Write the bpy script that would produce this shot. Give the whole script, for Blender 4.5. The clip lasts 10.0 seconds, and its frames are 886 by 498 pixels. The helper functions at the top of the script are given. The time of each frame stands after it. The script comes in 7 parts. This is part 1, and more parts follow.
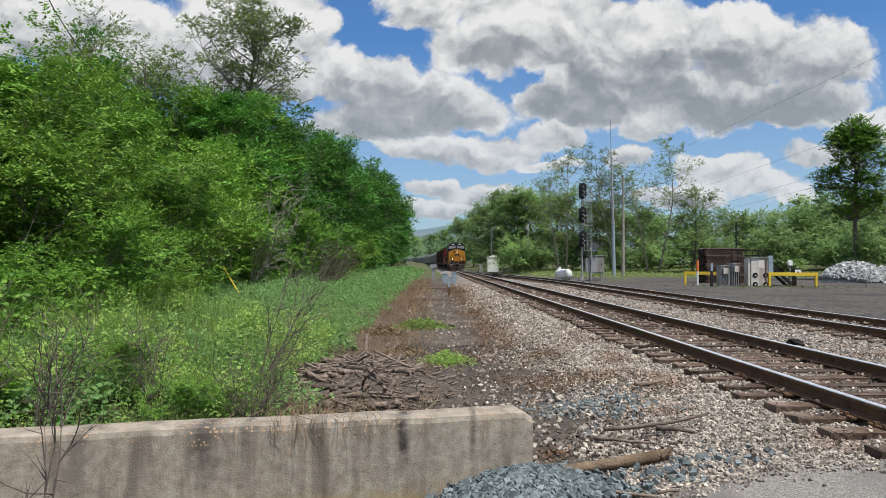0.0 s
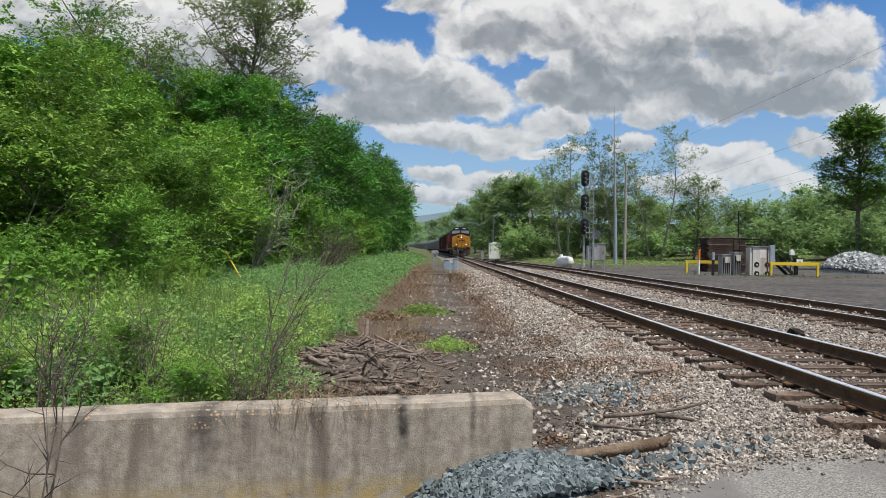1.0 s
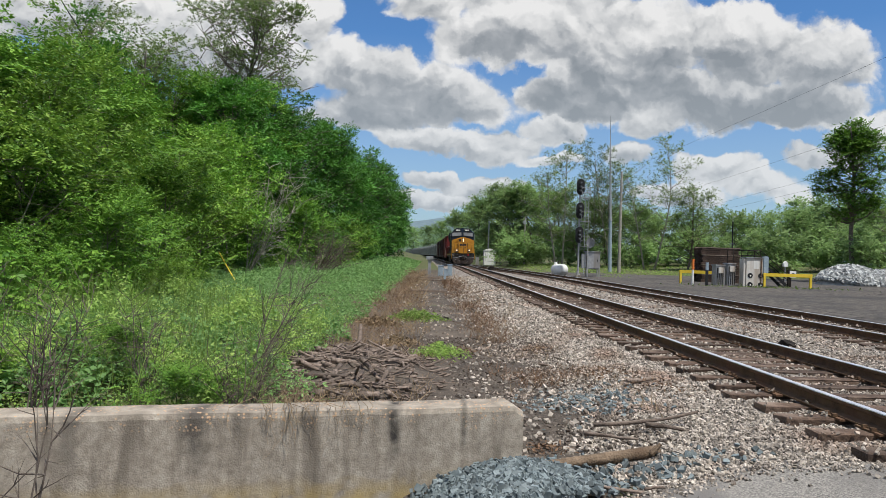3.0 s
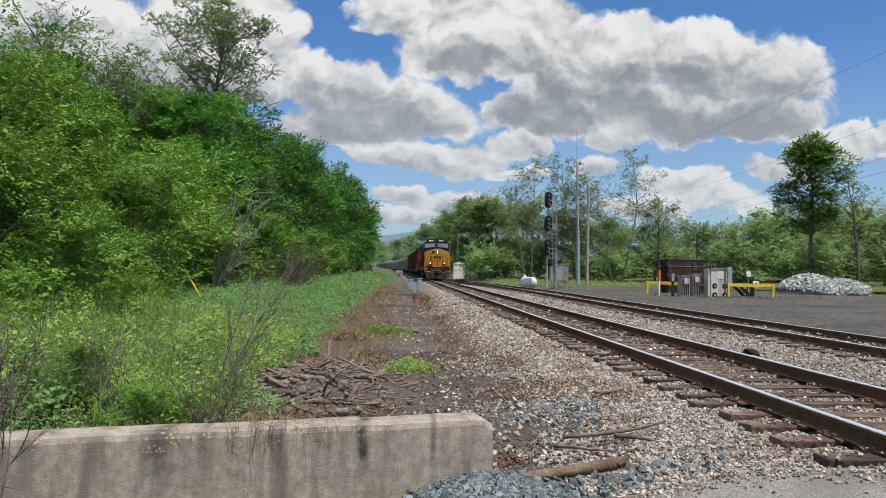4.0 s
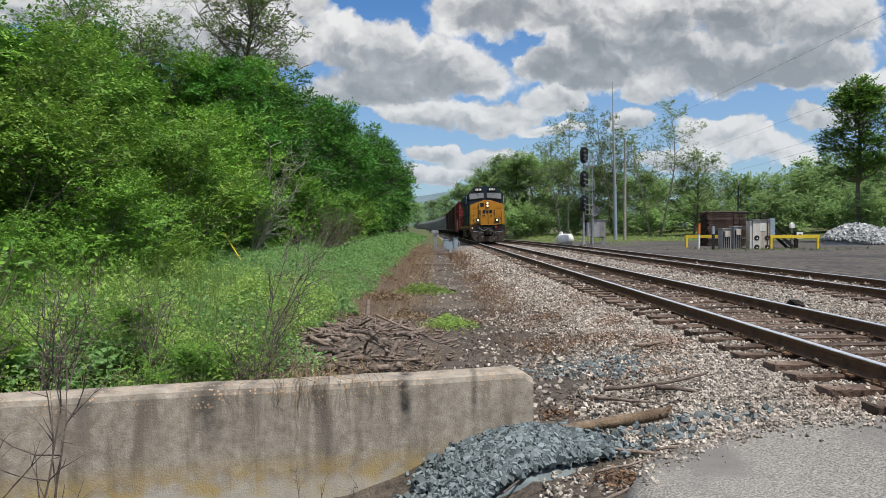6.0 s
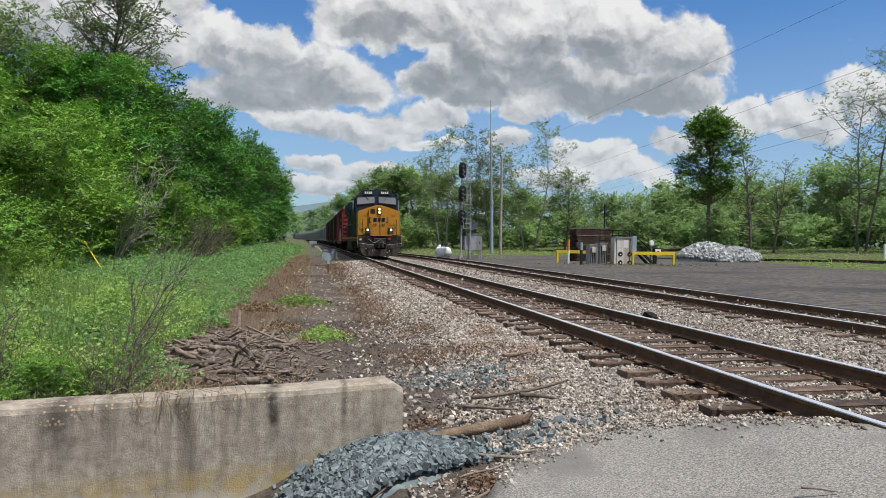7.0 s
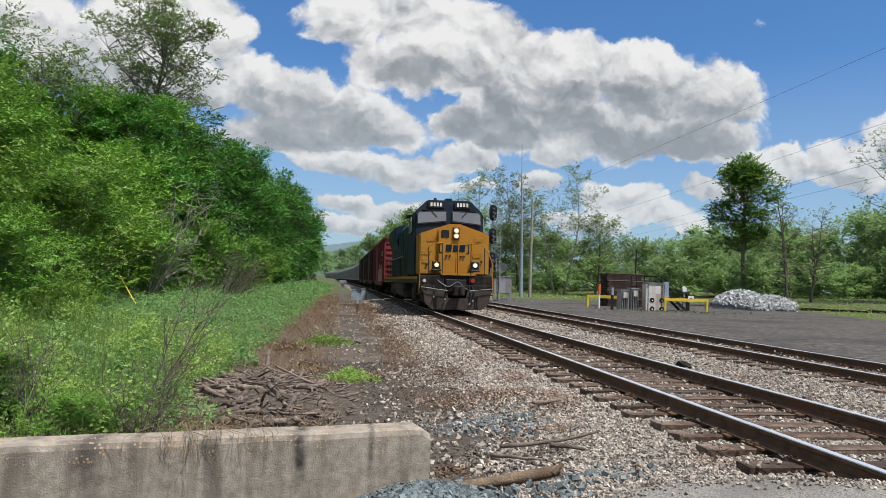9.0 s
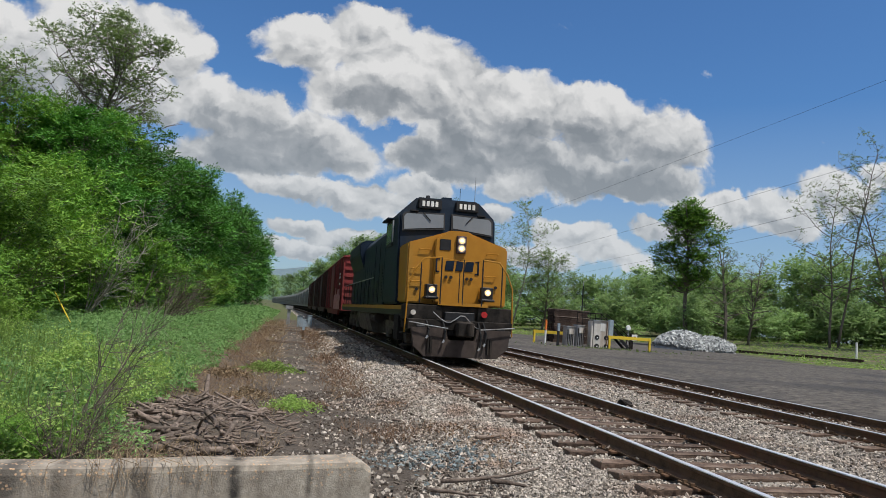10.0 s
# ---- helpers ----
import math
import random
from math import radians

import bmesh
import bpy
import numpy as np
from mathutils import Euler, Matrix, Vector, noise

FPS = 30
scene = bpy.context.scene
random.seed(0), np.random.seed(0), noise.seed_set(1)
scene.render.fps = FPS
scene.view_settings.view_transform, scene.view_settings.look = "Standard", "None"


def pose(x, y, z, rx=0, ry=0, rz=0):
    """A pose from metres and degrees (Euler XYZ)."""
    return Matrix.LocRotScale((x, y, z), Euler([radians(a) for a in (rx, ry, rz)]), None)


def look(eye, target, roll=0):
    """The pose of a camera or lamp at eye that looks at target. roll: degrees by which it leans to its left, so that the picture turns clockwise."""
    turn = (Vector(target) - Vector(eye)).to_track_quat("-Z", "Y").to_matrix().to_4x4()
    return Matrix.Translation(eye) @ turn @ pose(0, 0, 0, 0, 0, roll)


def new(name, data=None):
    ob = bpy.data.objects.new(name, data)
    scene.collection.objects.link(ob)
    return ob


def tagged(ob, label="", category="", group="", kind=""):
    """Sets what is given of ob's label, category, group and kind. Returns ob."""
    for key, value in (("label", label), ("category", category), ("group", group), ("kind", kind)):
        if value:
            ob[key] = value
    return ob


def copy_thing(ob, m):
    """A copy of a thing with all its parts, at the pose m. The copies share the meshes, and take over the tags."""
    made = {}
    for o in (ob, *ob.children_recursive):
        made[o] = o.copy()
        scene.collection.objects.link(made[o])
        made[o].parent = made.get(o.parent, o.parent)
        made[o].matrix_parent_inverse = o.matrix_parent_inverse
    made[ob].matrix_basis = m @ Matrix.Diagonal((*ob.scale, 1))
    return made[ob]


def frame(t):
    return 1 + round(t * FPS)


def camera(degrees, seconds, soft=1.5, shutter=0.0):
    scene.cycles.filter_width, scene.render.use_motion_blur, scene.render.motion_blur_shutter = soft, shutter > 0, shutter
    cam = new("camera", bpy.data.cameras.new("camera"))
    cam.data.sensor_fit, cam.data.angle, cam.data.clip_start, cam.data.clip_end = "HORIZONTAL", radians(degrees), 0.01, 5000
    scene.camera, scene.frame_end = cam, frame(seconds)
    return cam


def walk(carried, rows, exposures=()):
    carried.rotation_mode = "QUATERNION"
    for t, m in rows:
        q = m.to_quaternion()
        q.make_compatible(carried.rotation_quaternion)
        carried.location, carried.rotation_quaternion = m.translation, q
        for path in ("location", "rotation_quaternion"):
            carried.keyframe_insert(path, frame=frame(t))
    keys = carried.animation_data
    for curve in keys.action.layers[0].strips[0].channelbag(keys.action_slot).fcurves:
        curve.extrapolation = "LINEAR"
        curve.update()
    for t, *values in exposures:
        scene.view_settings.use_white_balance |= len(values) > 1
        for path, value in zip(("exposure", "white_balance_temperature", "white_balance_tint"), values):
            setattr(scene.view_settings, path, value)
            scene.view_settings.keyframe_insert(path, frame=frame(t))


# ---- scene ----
cam = camera(64.8, 10.0, soft=0.5)

PATH = [
    (0, (-4.516, 0.473, 1.171), (-4.481, 2.473, 1.211), 0.3),
    (0.5, (-4.512, 0.479, 1.169), (-4.475, 2.479, 1.194), 0.9),
    (1, (-4.519, 0.484, 1.169), (-4.488, 2.484, 1.169), 0.9),
    (1.5, (-4.515, 0.483, 1.165), (-4.49, 2.483, 1.175), 1.0),
    (2, (-4.517, 0.482, 1.162), (-4.51, 2.482, 1.165), 1.1),
    (2.5, (-4.516, 0.468, 1.169), (-4.507, 2.467, 1.171), 1.6),
    (4, (-4.495, 0.453, 1.178), (-4.364, 2.448, 1.237), 1.2),
    (4.5, (-4.502, 0.469, 1.174), (-4.377, 2.464, 1.221), 0.6),
    (5, (-4.511, 0.478, 1.165), (-4.501, 2.478, 1.181), 0.1),
    (5.2, (-4.514, 0.49, 1.163), (-4.542, 2.49, 1.158), -0.3),
    (6.3, (-4.495, 0.454, 1.139), (-4.386, 2.45, 1.074), 0.2),
    (6.5, (-4.487, 0.43, 1.145), (-4.3, 2.42, 1.078), 0.7),
    (7, (-4.456, 0.367, 1.148), (-4.084, 2.332, 1.127), 0.9),
    (7.5, (-4.458, 0.348, 1.159), (-4.069, 2.31, 1.187), 0.3),
    (8, (-4.467, 0.4, 1.165), (-4.184, 2.38, 1.186), 0.2),
    (8.5, (-4.464, 0.374, 1.172), (-4.196, 2.356, 1.202), 1.0),
    (9, (-4.471, 0.392, 1.175), (-4.185, 2.369, 1.27), 2.1),
    (9.5, (-4.471, 0.395, 1.18), (-4.142, 2.36, 1.345), 3.2),
    (10, (-4.467, 0.387, 1.187), (-4.048, 2.333, 1.376), 4.3),
]
walk(cam, [(t, look(e, g, r)) for t, e, g, r in PATH], exposures=[(0.0, 0.04), (6.2, 0.06), (7.8, 0.10), (8.5, 0.19), (9.0, 0.09), (9.5, -0.04), (10.0, -0.12)])


# ---- world, sun ----
SUN_EL, SUN_AZ = 66.0, 140.0          # degrees; azimuth from north (+y), clockwise


def build_world():
    w = bpy.data.worlds.new("sky")
    scene.world = w
    w.use_nodes = True
    nt = w.node_tree
    nt.nodes.clear()
    N, L = nt.nodes.new, nt.links.new

    def m(op, a, b=None, c=None):
        n = N("ShaderNodeMath")
        n.operation = op
        for i, v in enumerate((a, b, c)):
            if v is None:
                continue
            if isinstance(v, (int, float)):
                n.inputs[i].default_value = v
            else:
                L(v, n.inputs[i])
        return n.outputs[0]

    tc = N("ShaderNodeTexCoord")
    sep = N("ShaderNodeSeparateXYZ")
    L(tc.outputs["Generated"], sep.inputs[0])
    x, y, z = sep.outputs
    sky = N("ShaderNodeTexSky")
    sky.sky_type, sky.sun_disc = "NISHITA", False
    sky.sun_elevation, sky.sun_rotation = radians(SUN_EL), radians(SUN_AZ)
    sky.air_density, sky.dust_density, sky.ozone_density = 1.1, 0.6, 2.5

    # cloud sheet: direction laid on a far plane ahead, with soft domain warp
    yy = m("MAXIMUM", m("ABSOLUTE", y), 0.12)
    u, v = m("DIVIDE", x, yy), m("DIVIDE", z, yy)
    uv = N("ShaderNodeCombineXYZ")
    L(u, uv.inputs[0])
    L(v, uv.inputs[1])
    L(m("SIGN", y), uv.inputs[2])
    warp = N("ShaderNodeTexNoise")
    warp.inputs["Scale"].default_value, warp.inputs["Detail"].default_value = 9.0, 6.0
    warp.inputs["Roughness"].default_value = 0.62
    L(uv.outputs[0], warp.inputs["Vector"])
    wsub = N("ShaderNodeVectorMath")
    wsub.operation = "SUBTRACT"
    wsub.inputs[1].default_value = (0.5, 0.5, 0.5)
    L(warp.outputs["Color"], wsub.inputs[0])
    wsc = N("ShaderNodeVectorMath")
    wsc.operation = "SCALE"
    wsc.inputs["Scale"].default_value = 0.085
    L(wsub.outputs[0], wsc.inputs[0])
    wad = N("ShaderNodeVectorMath")
    L(uv.outputs[0], wad.inputs[0])
    L(wsc.outputs[0], wad.inputs[1])
    ws = N("ShaderNodeSeparateXYZ")
    L(wad.outputs[0], ws.inputs[0])
    wu, wv = ws.outputs[0], ws.outputs[1]

    def blob(cu, cv, ru, rv):
        a = m("DIVIDE", m("SUBTRACT", wu, cu), ru)
        b = m("DIVIDE", m("SUBTRACT", wv, cv), rv)
        r2 = m("ADD", m("MULTIPLY", a, a), m("MULTIPLY", b, b))
        return m("MAXIMUM", m("SUBTRACT", 1.05, r2), -0.9), b

    # union of the masses, and how far up each place lies in its own mass
    dens = total = height = None
    for bank, mid, half in ((LEFT_BANK, 0.262, 0.075), (MAIN_BANK, 0.298, 0.08), (LOW_CLOUDS, None, 1.0)):
        for cu, cv, ru, rv in bank:
            d, b = blob(cu, cv, ru, rv)
            if mid:
                whole = m("MINIMUM", m("MAXIMUM", m("DIVIDE", m("SUBTRACT", wv, mid), half), -1.2), 1.0)
                b = m("ADD", m("MULTIPLY", b, 0.5), m("MULTIPLY", whole, 0.6))
            else:
                b = m("MULTIPLY_ADD", b, 0.8, 0.32)
            w = m("POWER", m("MAXIMUM", d, 0.0), 2.0)
            h = m("MULTIPLY", b, w)
            if dens is None:
                dens, total, height = d, w, h
            else:
                dens, total, height = m("SMOOTH_MAX", dens, d, 0.3), m("ADD", total, w), m("ADD", height, h)
    topness = m("DIVIDE", height, m("ADD", total, 0.12))
    # free clouds higher up and behind
    free = N("ShaderNodeTexNoise")
    free.inputs["Scale"].default_value, free.inputs["Detail"].default_value = 2.3, 7.0
    L(tc.outputs["Generated"], free.inputs["Vector"])
    fr = m("MULTIPLY", m("SUBTRACT", free.outputs["Fac"], 0.51), 5.0)
    hi = N("ShaderNodeMapRange")
    hi.inputs["From Min"].default_value, hi.inputs["From Max"].default_value = 0.56, 0.75
    L(m("MULTIPLY", v, m("SIGN", y)), hi.inputs["Value"])
    back = m("MAXIMUM", hi.outputs[0], m("LESS_THAN", y, 0.1))
    dens = m("MAXIMUM", dens, m("SUBTRACT", m("MULTIPLY", back, m("ADD", fr, 2.0)), 2.0))
    det = N("ShaderNodeTexNoise")
    det.inputs["Scale"].default_value, det.inputs["Detail"].default_value = 14.0, 8.0
    det.inputs["Roughness"].default_value = 0.6
    L(wad.outputs[0], det.inputs["Vector"])
    # rounded billows, and the same billows a little towards the light
    lift = N("ShaderNodeVectorMath")
    lift.inputs[1].default_value = (0.006, 0.016, 0.0)
    L(wad.outputs[0], lift.inputs[0])
    flat = N("ShaderNodeVectorMath")
    flat.operation = "MULTIPLY"
    flat.inputs[1].default_value = (1.0, 1.35, 1.0)
    L(wad.outputs[0], flat.inputs[0])
    flat2 = N("ShaderNodeVectorMath")
    flat2.operation = "MULTIPLY"
    flat2.inputs[1].default_value = (1.0, 1.35, 1.0)
    L(lift.outputs[0], flat2.inputs[0])
    bill = []
    for src in (flat, flat2):
        vo = N("ShaderNodeTexVoronoi")
        vo.feature = "SMOOTH_F1"
        vo.inputs["Scale"].default_value, vo.inputs["Smoothness"].default_value = 11.0, 0.5
        vo.inputs["Detail"].default_value, vo.inputs["Roughness"].default_value = 3.0, 0.55
        L(src.outputs[0], vo.inputs["Vector"])
        bill.append(vo.outputs["Distance"])
    dn = m("ADD", m("ADD", dens, m("MULTIPLY", m("SUBTRACT", 1.10, bill[0]), 1.0)), m("MULTIPLY", m("SUBTRACT", det.outputs["Fac"], 0.5), 0.7))
    relief = m("SUBTRACT", bill[1], bill[0])
    cov = N("ShaderNodeMapRange")
    cov.interpolation_type = "SMOOTHSTEP"
    cov.inputs["From Min"].default_value, cov.inputs["From Max"].default_value = -0.08, 0.42
    L(dn, cov.inputs["Value"])
    # white tops and rims, soft grey bases
    puff = N("ShaderNodeTexNoise")
    puff.inputs["Scale"].default_value, puff.inputs["Detail"].default_value = 5.0, 4.0
    L(wad.outputs[0], puff.inputs["Vector"])
    rim = m("SUBTRACT", 0.9, m("MINIMUM", m("MAXIMUM", dn, 0.0), 1.5))
    lit = m("ADD", m("MULTIPLY_ADD", topness, 0.66, 0.47), m("MULTIPLY", relief, 0.95))
    lit = m("ADD", lit, m("MULTIPLY", rim, 0.22))
    lit = m("ADD", lit, m("MULTIPLY", m("SUBTRACT", puff.outputs["Fac"], 0.5), 0.9))
    ramp = N("ShaderNodeValToRGB")
    e = ramp.color_ramp.elements
    e[0].position, e[0].color = 0.0, (0.30, 0.335, 0.375, 1)
    e[1].position, e[1].color = 0.95, (1.0, 1.0, 1.0, 1)
    for at, c in ((0.32, (0.44, 0.47, 0.508, 1)), (0.62, (0.74, 0.755, 0.77, 1))):
        mid = e.new(at)
        mid.color = c
    L(lit, ramp.inputs[0])
    # haze near the horizon
    hz = N("ShaderNodeMapRange")
    hz.inputs["From Min"].default_value, hz.inputs["From Max"].default_value = 0.0, 0.30
    hz.inputs["To Min"].default_value, hz.inputs["To Max"].default_value = 0.55, 0.0
    L(z, hz.inputs["Value"])
    skym = N("ShaderNodeMix")
    skym.data_type = "RGBA"
    skym.blend_type = "MULTIPLY"
    skym.inputs[0].default_value = 1.0
    L(sky.outputs[0], skym.inputs[6])
    skym.inputs[7].default_value = (SKY_GAIN * 0.55, SKY_GAIN * 0.88, SKY_GAIN * 1.22, 1)
    mix = N("ShaderNodeMix")
    mix.data_type = "RGBA"
    L(cov.outputs[0], mix.inputs[0])
    L(skym.outputs[2], mix.inputs[6])
    L(ramp.outputs[0], mix.inputs[7])
    mixh = N("ShaderNodeMix")
    mixh.data_type = "RGBA"
    L(hz.outputs[0], mixh.inputs[0])
    L(mix.outputs[2], mixh.inputs[6])
    mixh.inputs[7].default_value = (0.62, 0.72, 0.82, 1)
    bg = N("ShaderNodeBackground")
    bg.inputs["Strength"].default_value = WORLD_GAIN
    L(mixh.outputs[2], bg.inputs["Color"])
    out = N("ShaderNodeOutputWorld")
    L(bg.outputs[0], out.inputs[0])


SKY_GAIN, WORLD_GAIN = 0.125, 0.79
# cloud masses ahead: across, up (as tangents), half sizes
LEFT_BANK = [
    (-0.50, 0.325, 0.16, 0.065), (-0.295, 0.327, 0.10, 0.075), (-0.20, 0.344, 0.06, 0.05), (-0.145, 0.270, 0.06, 0.045),
    (-0.06, 0.244, 0.10, 0.05), (0.02, 0.235, 0.09, 0.045), (-0.10, 0.205, 0.10, 0.035), (-0.24, 0.262, 0.09, 0.05), (-0.40, 0.285, 0.13, 0.06), (-0.66, 0.42, 0.16, 0.08),
]
MAIN_BANK = [
    (-0.01, 0.376, 0.075, 0.045), (0.087, 0.395, 0.075, 0.053), (0.157, 0.362, 0.095, 0.065), (0.12, 0.318, 0.13, 0.045),
    (0.267, 0.305, 0.11, 0.072), (0.354, 0.344, 0.065, 0.045), (0.45, 0.321, 0.10, 0.062), (0.569, 0.305, 0.085, 0.055),
    (0.361, 0.243, 0.16, 0.045), (0.513, 0.240, 0.12, 0.032), (0.24, 0.235, 0.12, 0.032),
]
LOW_CLOUDS = [
    (-0.003, 0.171, 0.075, 0.024), (0.079, 0.163, 0.08, 0.027), (0.172, 0.189, 0.045, 0.022), (0.315, 0.212, 0.05, 0.03),
    (0.006, 0.106, 0.045, 0.018), (0.079, 0.094, 0.065, 0.02), (-0.002, 0.073, 0.075, 0.012), (0.279, 0.155, 0.036, 0.021),
    (0.41, 0.142, 0.07, 0.027), (0.48, 0.118, 0.085, 0.03), (0.37, 0.098, 0.08, 0.018), (0.89, 0.25, 0.085, 0.05),
    (0.79, 0.215, 0.085, 0.045), (0.98, 0.308, 0.05, 0.03), (0.69, 0.205, 0.05, 0.035), (0.63, 0.20, 0.05, 0.022), (0.57, 0.165, 0.06, 0.022), (0.18, 0.14, 0.05, 0.012),
]
build_world()

sun = new("sun", bpy.data.lights.new("sun", "SUN"))
sun.data.energy, sun.data.angle, sun.data.color = 5.0, radians(2.5), (1.0, 0.96, 0.9)
_a = radians(SUN_AZ)
_c = math.cos(radians(SUN_EL))
sun.matrix_world = look((0, 0, 50), (-_c * math.sin(_a), -_c * math.cos(_a), 50 - math.sin(radians(SUN_EL))))


# ---- materials ----
def mat(name, c1, c2, scale=8.0, rough=0.8, metal=0.0, bump=0.3, fine=60.0, stain=None, stain_scale=1.2, vary=0.0, dist=0.02,
        streak=False, stain_at=(0.5, 0.68), island=0.0, sharp=(0.32, 0.68), spec=0.35):
    """Two-scale surface: grain between c1 and c2, larger stains, fine relief."""
    ma = bpy.data.materials.new(name)
    ma.use_nodes = True
    nt = ma.node_tree
    N, L = nt.nodes.new, nt.links.new
    b = nt.nodes["Principled BSDF"]
    tc = N("ShaderNodeTexCoord")
    vec = tc.outputs["Object"]
    n1 = N("ShaderNodeTexNoise")
    n1.inputs["Scale"].default_value, n1.inputs["Detail"].default_value = scale, 6.0
    n1.inputs["Roughness"].default_value = 0.65
    L(vec, n1.inputs["Vector"])
    r1 = N("ShaderNodeValToRGB")
    r1.color_ramp.elements[0].position, r1.color_ramp.elements[1].position = sharp
    r1.color_ramp.elements[0].color, r1.color_ramp.elements[1].color = (*c1, 1), (*c2, 1)
    L(n1.outputs["Fac"], r1.inputs[0])
    col = r1.outputs[0]
    if stain:
        sv = vec
        if streak:
            mp = N("ShaderNodeMapping")
            mp.inputs["Scale"].default_value = (1, 1, 0.12)
            L(vec, mp.inputs["Vector"])
            sv = mp.outputs[0]
        n2 = N("ShaderNodeTexNoise")
        n2.inputs["Scale"].default_value, n2.inputs["Detail"].default_value = stain_scale, 5.0
        L(sv, n2.inputs["Vector"])
        mr = N("ShaderNodeMapRange")
        mr.inputs["From Min"].default_value, mr.inputs["From Max"].default_value = stain_at
        L(n2.outputs["Fac"], mr.inputs["Value"])
        mx = N("ShaderNodeMix")
        mx.data_type = "RGBA"
        L(mr.outputs[0], mx.inputs[0])
        L(col, mx.inputs[6])
        mx.inputs[7].default_value = (*stain, 1)
        col = mx.outputs[2]
    if vary or island:
        hv = N("ShaderNodeHueSaturation")
        src = N("ShaderNodeObjectInfo").outputs["Random"] if vary else N("ShaderNodeNewGeometry").outputs["Random Per Island"]
        amt = vary or island
        mr = N("ShaderNodeMapRange")
        mr.inputs["To Min"].default_value, mr.inputs["To Max"].default_value = 1 - amt, 1 + amt
        L(src, mr.inputs["Value"])
        L(mr.outputs[0], hv.inputs["Value"])
        L(col, hv.inputs["Color"])
        col = hv.outputs[0]
    L(col, b.inputs["Base Color"])
    b.inputs["Specular IOR Level"].default_value = spec
    b.inputs["Roughness"].default_value, b.inputs["Metallic"].default_value = rough, metal
    if bump:
        n3 = N("ShaderNodeTexNoise")
        n3.inputs["Scale"].default_value, n3.inputs["Detail"].default_value = fine, 5.0
        L(vec, n3.inputs["Vector"])
        bp = N("ShaderNodeBump")
        bp.inputs["Strength"].default_value, bp.inputs["Distance"].default_value = bump, dist
        L(n3.outputs["Fac"], bp.inputs["Height"])
        L(bp.outputs[0], b.inputs["Normal"])
    return ma


def leaf_mat(name, dark, light, tint, trans=0.35, rough=0.5):
    """Leaf surface: each leaf its own green, light passing through."""
    ma = bpy.data.materials.new(name)
    ma.use_nodes = True
    nt = ma.node_tree
    N, L = nt.nodes.new, nt.links.new
    b = nt.nodes["Principled BSDF"]
    geo = N("ShaderNodeNewGeometry")
    ramp = N("ShaderNodeValToRGB")
    ramp.color_ramp.elements[0].color, ramp.color_ramp.elements[1].color = (*dark, 1), (*light, 1)
    L(geo.outputs["Random Per Island"], ramp.inputs[0])
    tc = N("ShaderNodeTexCoord")
    n = N("ShaderNodeTexNoise")
    n.inputs["Scale"].default_value, n.inputs["Detail"].default_value = 0.55, 3.0
    L(tc.outputs["Object"], n.inputs["Vector"])
    mr = N("ShaderNodeMapRange")
    mr.inputs["From Min"].default_value, mr.inputs["From Max"].default_value = 0.45, 0.7
    mr.inputs["To Max"].default_value = 0.75
    L(n.outputs["Fac"], mr.inputs["Value"])
    mx = N("ShaderNodeMix")
    mx.data_type = "RGBA"
    L(mr.outputs[0], mx.inputs[0])
    L(ramp.outputs[0], mx.inputs[6])
    mx.inputs[7].default_value = (*tint, 1)
    hv = N("ShaderNodeHueSaturation")
    oi = N("ShaderNodeObjectInfo")
    mo = N("ShaderNodeMapRange")
    mo.inputs["To Min"].default_value, mo.inputs["To Max"].default_value = 0.75, 1.25
    L(oi.outputs["Random"], mo.inputs["Value"])
    L(mo.outputs[0], hv.inputs["Value"])
    L(mx.outputs[2], hv.inputs["Color"])
    L(hv.outputs[0], b.inputs["Base Color"])
    b.inputs["Roughness"].default_value = rough
    b.inputs["Specular IOR Level"].default_value = 0.25
    tr = N("ShaderNodeBsdfTranslucent")
    L(hv.outputs[0], tr.inputs["Color"])
    ms = N("ShaderNodeMixShader")
    ms.inputs[0].default_value = trans
    L(b.outputs[0], ms.inputs[1])
    L(tr.outputs[0], ms.inputs[2])
    L(ms.outputs[0], nt.nodes["Material Output"].inputs[0])
    return ma


def glow(name, colour, strength):
    ma = bpy.data.materials.new(name)
    ma.use_nodes = True
    b = ma.node_tree.nodes["Principled BSDF"]
    b.inputs["Base Color"].default_value = (*colour, 1)
    b.inputs["Emission Color"].default_value = (*colour, 1)
    b.inputs["Emission Strength"].default_value = strength
    return ma


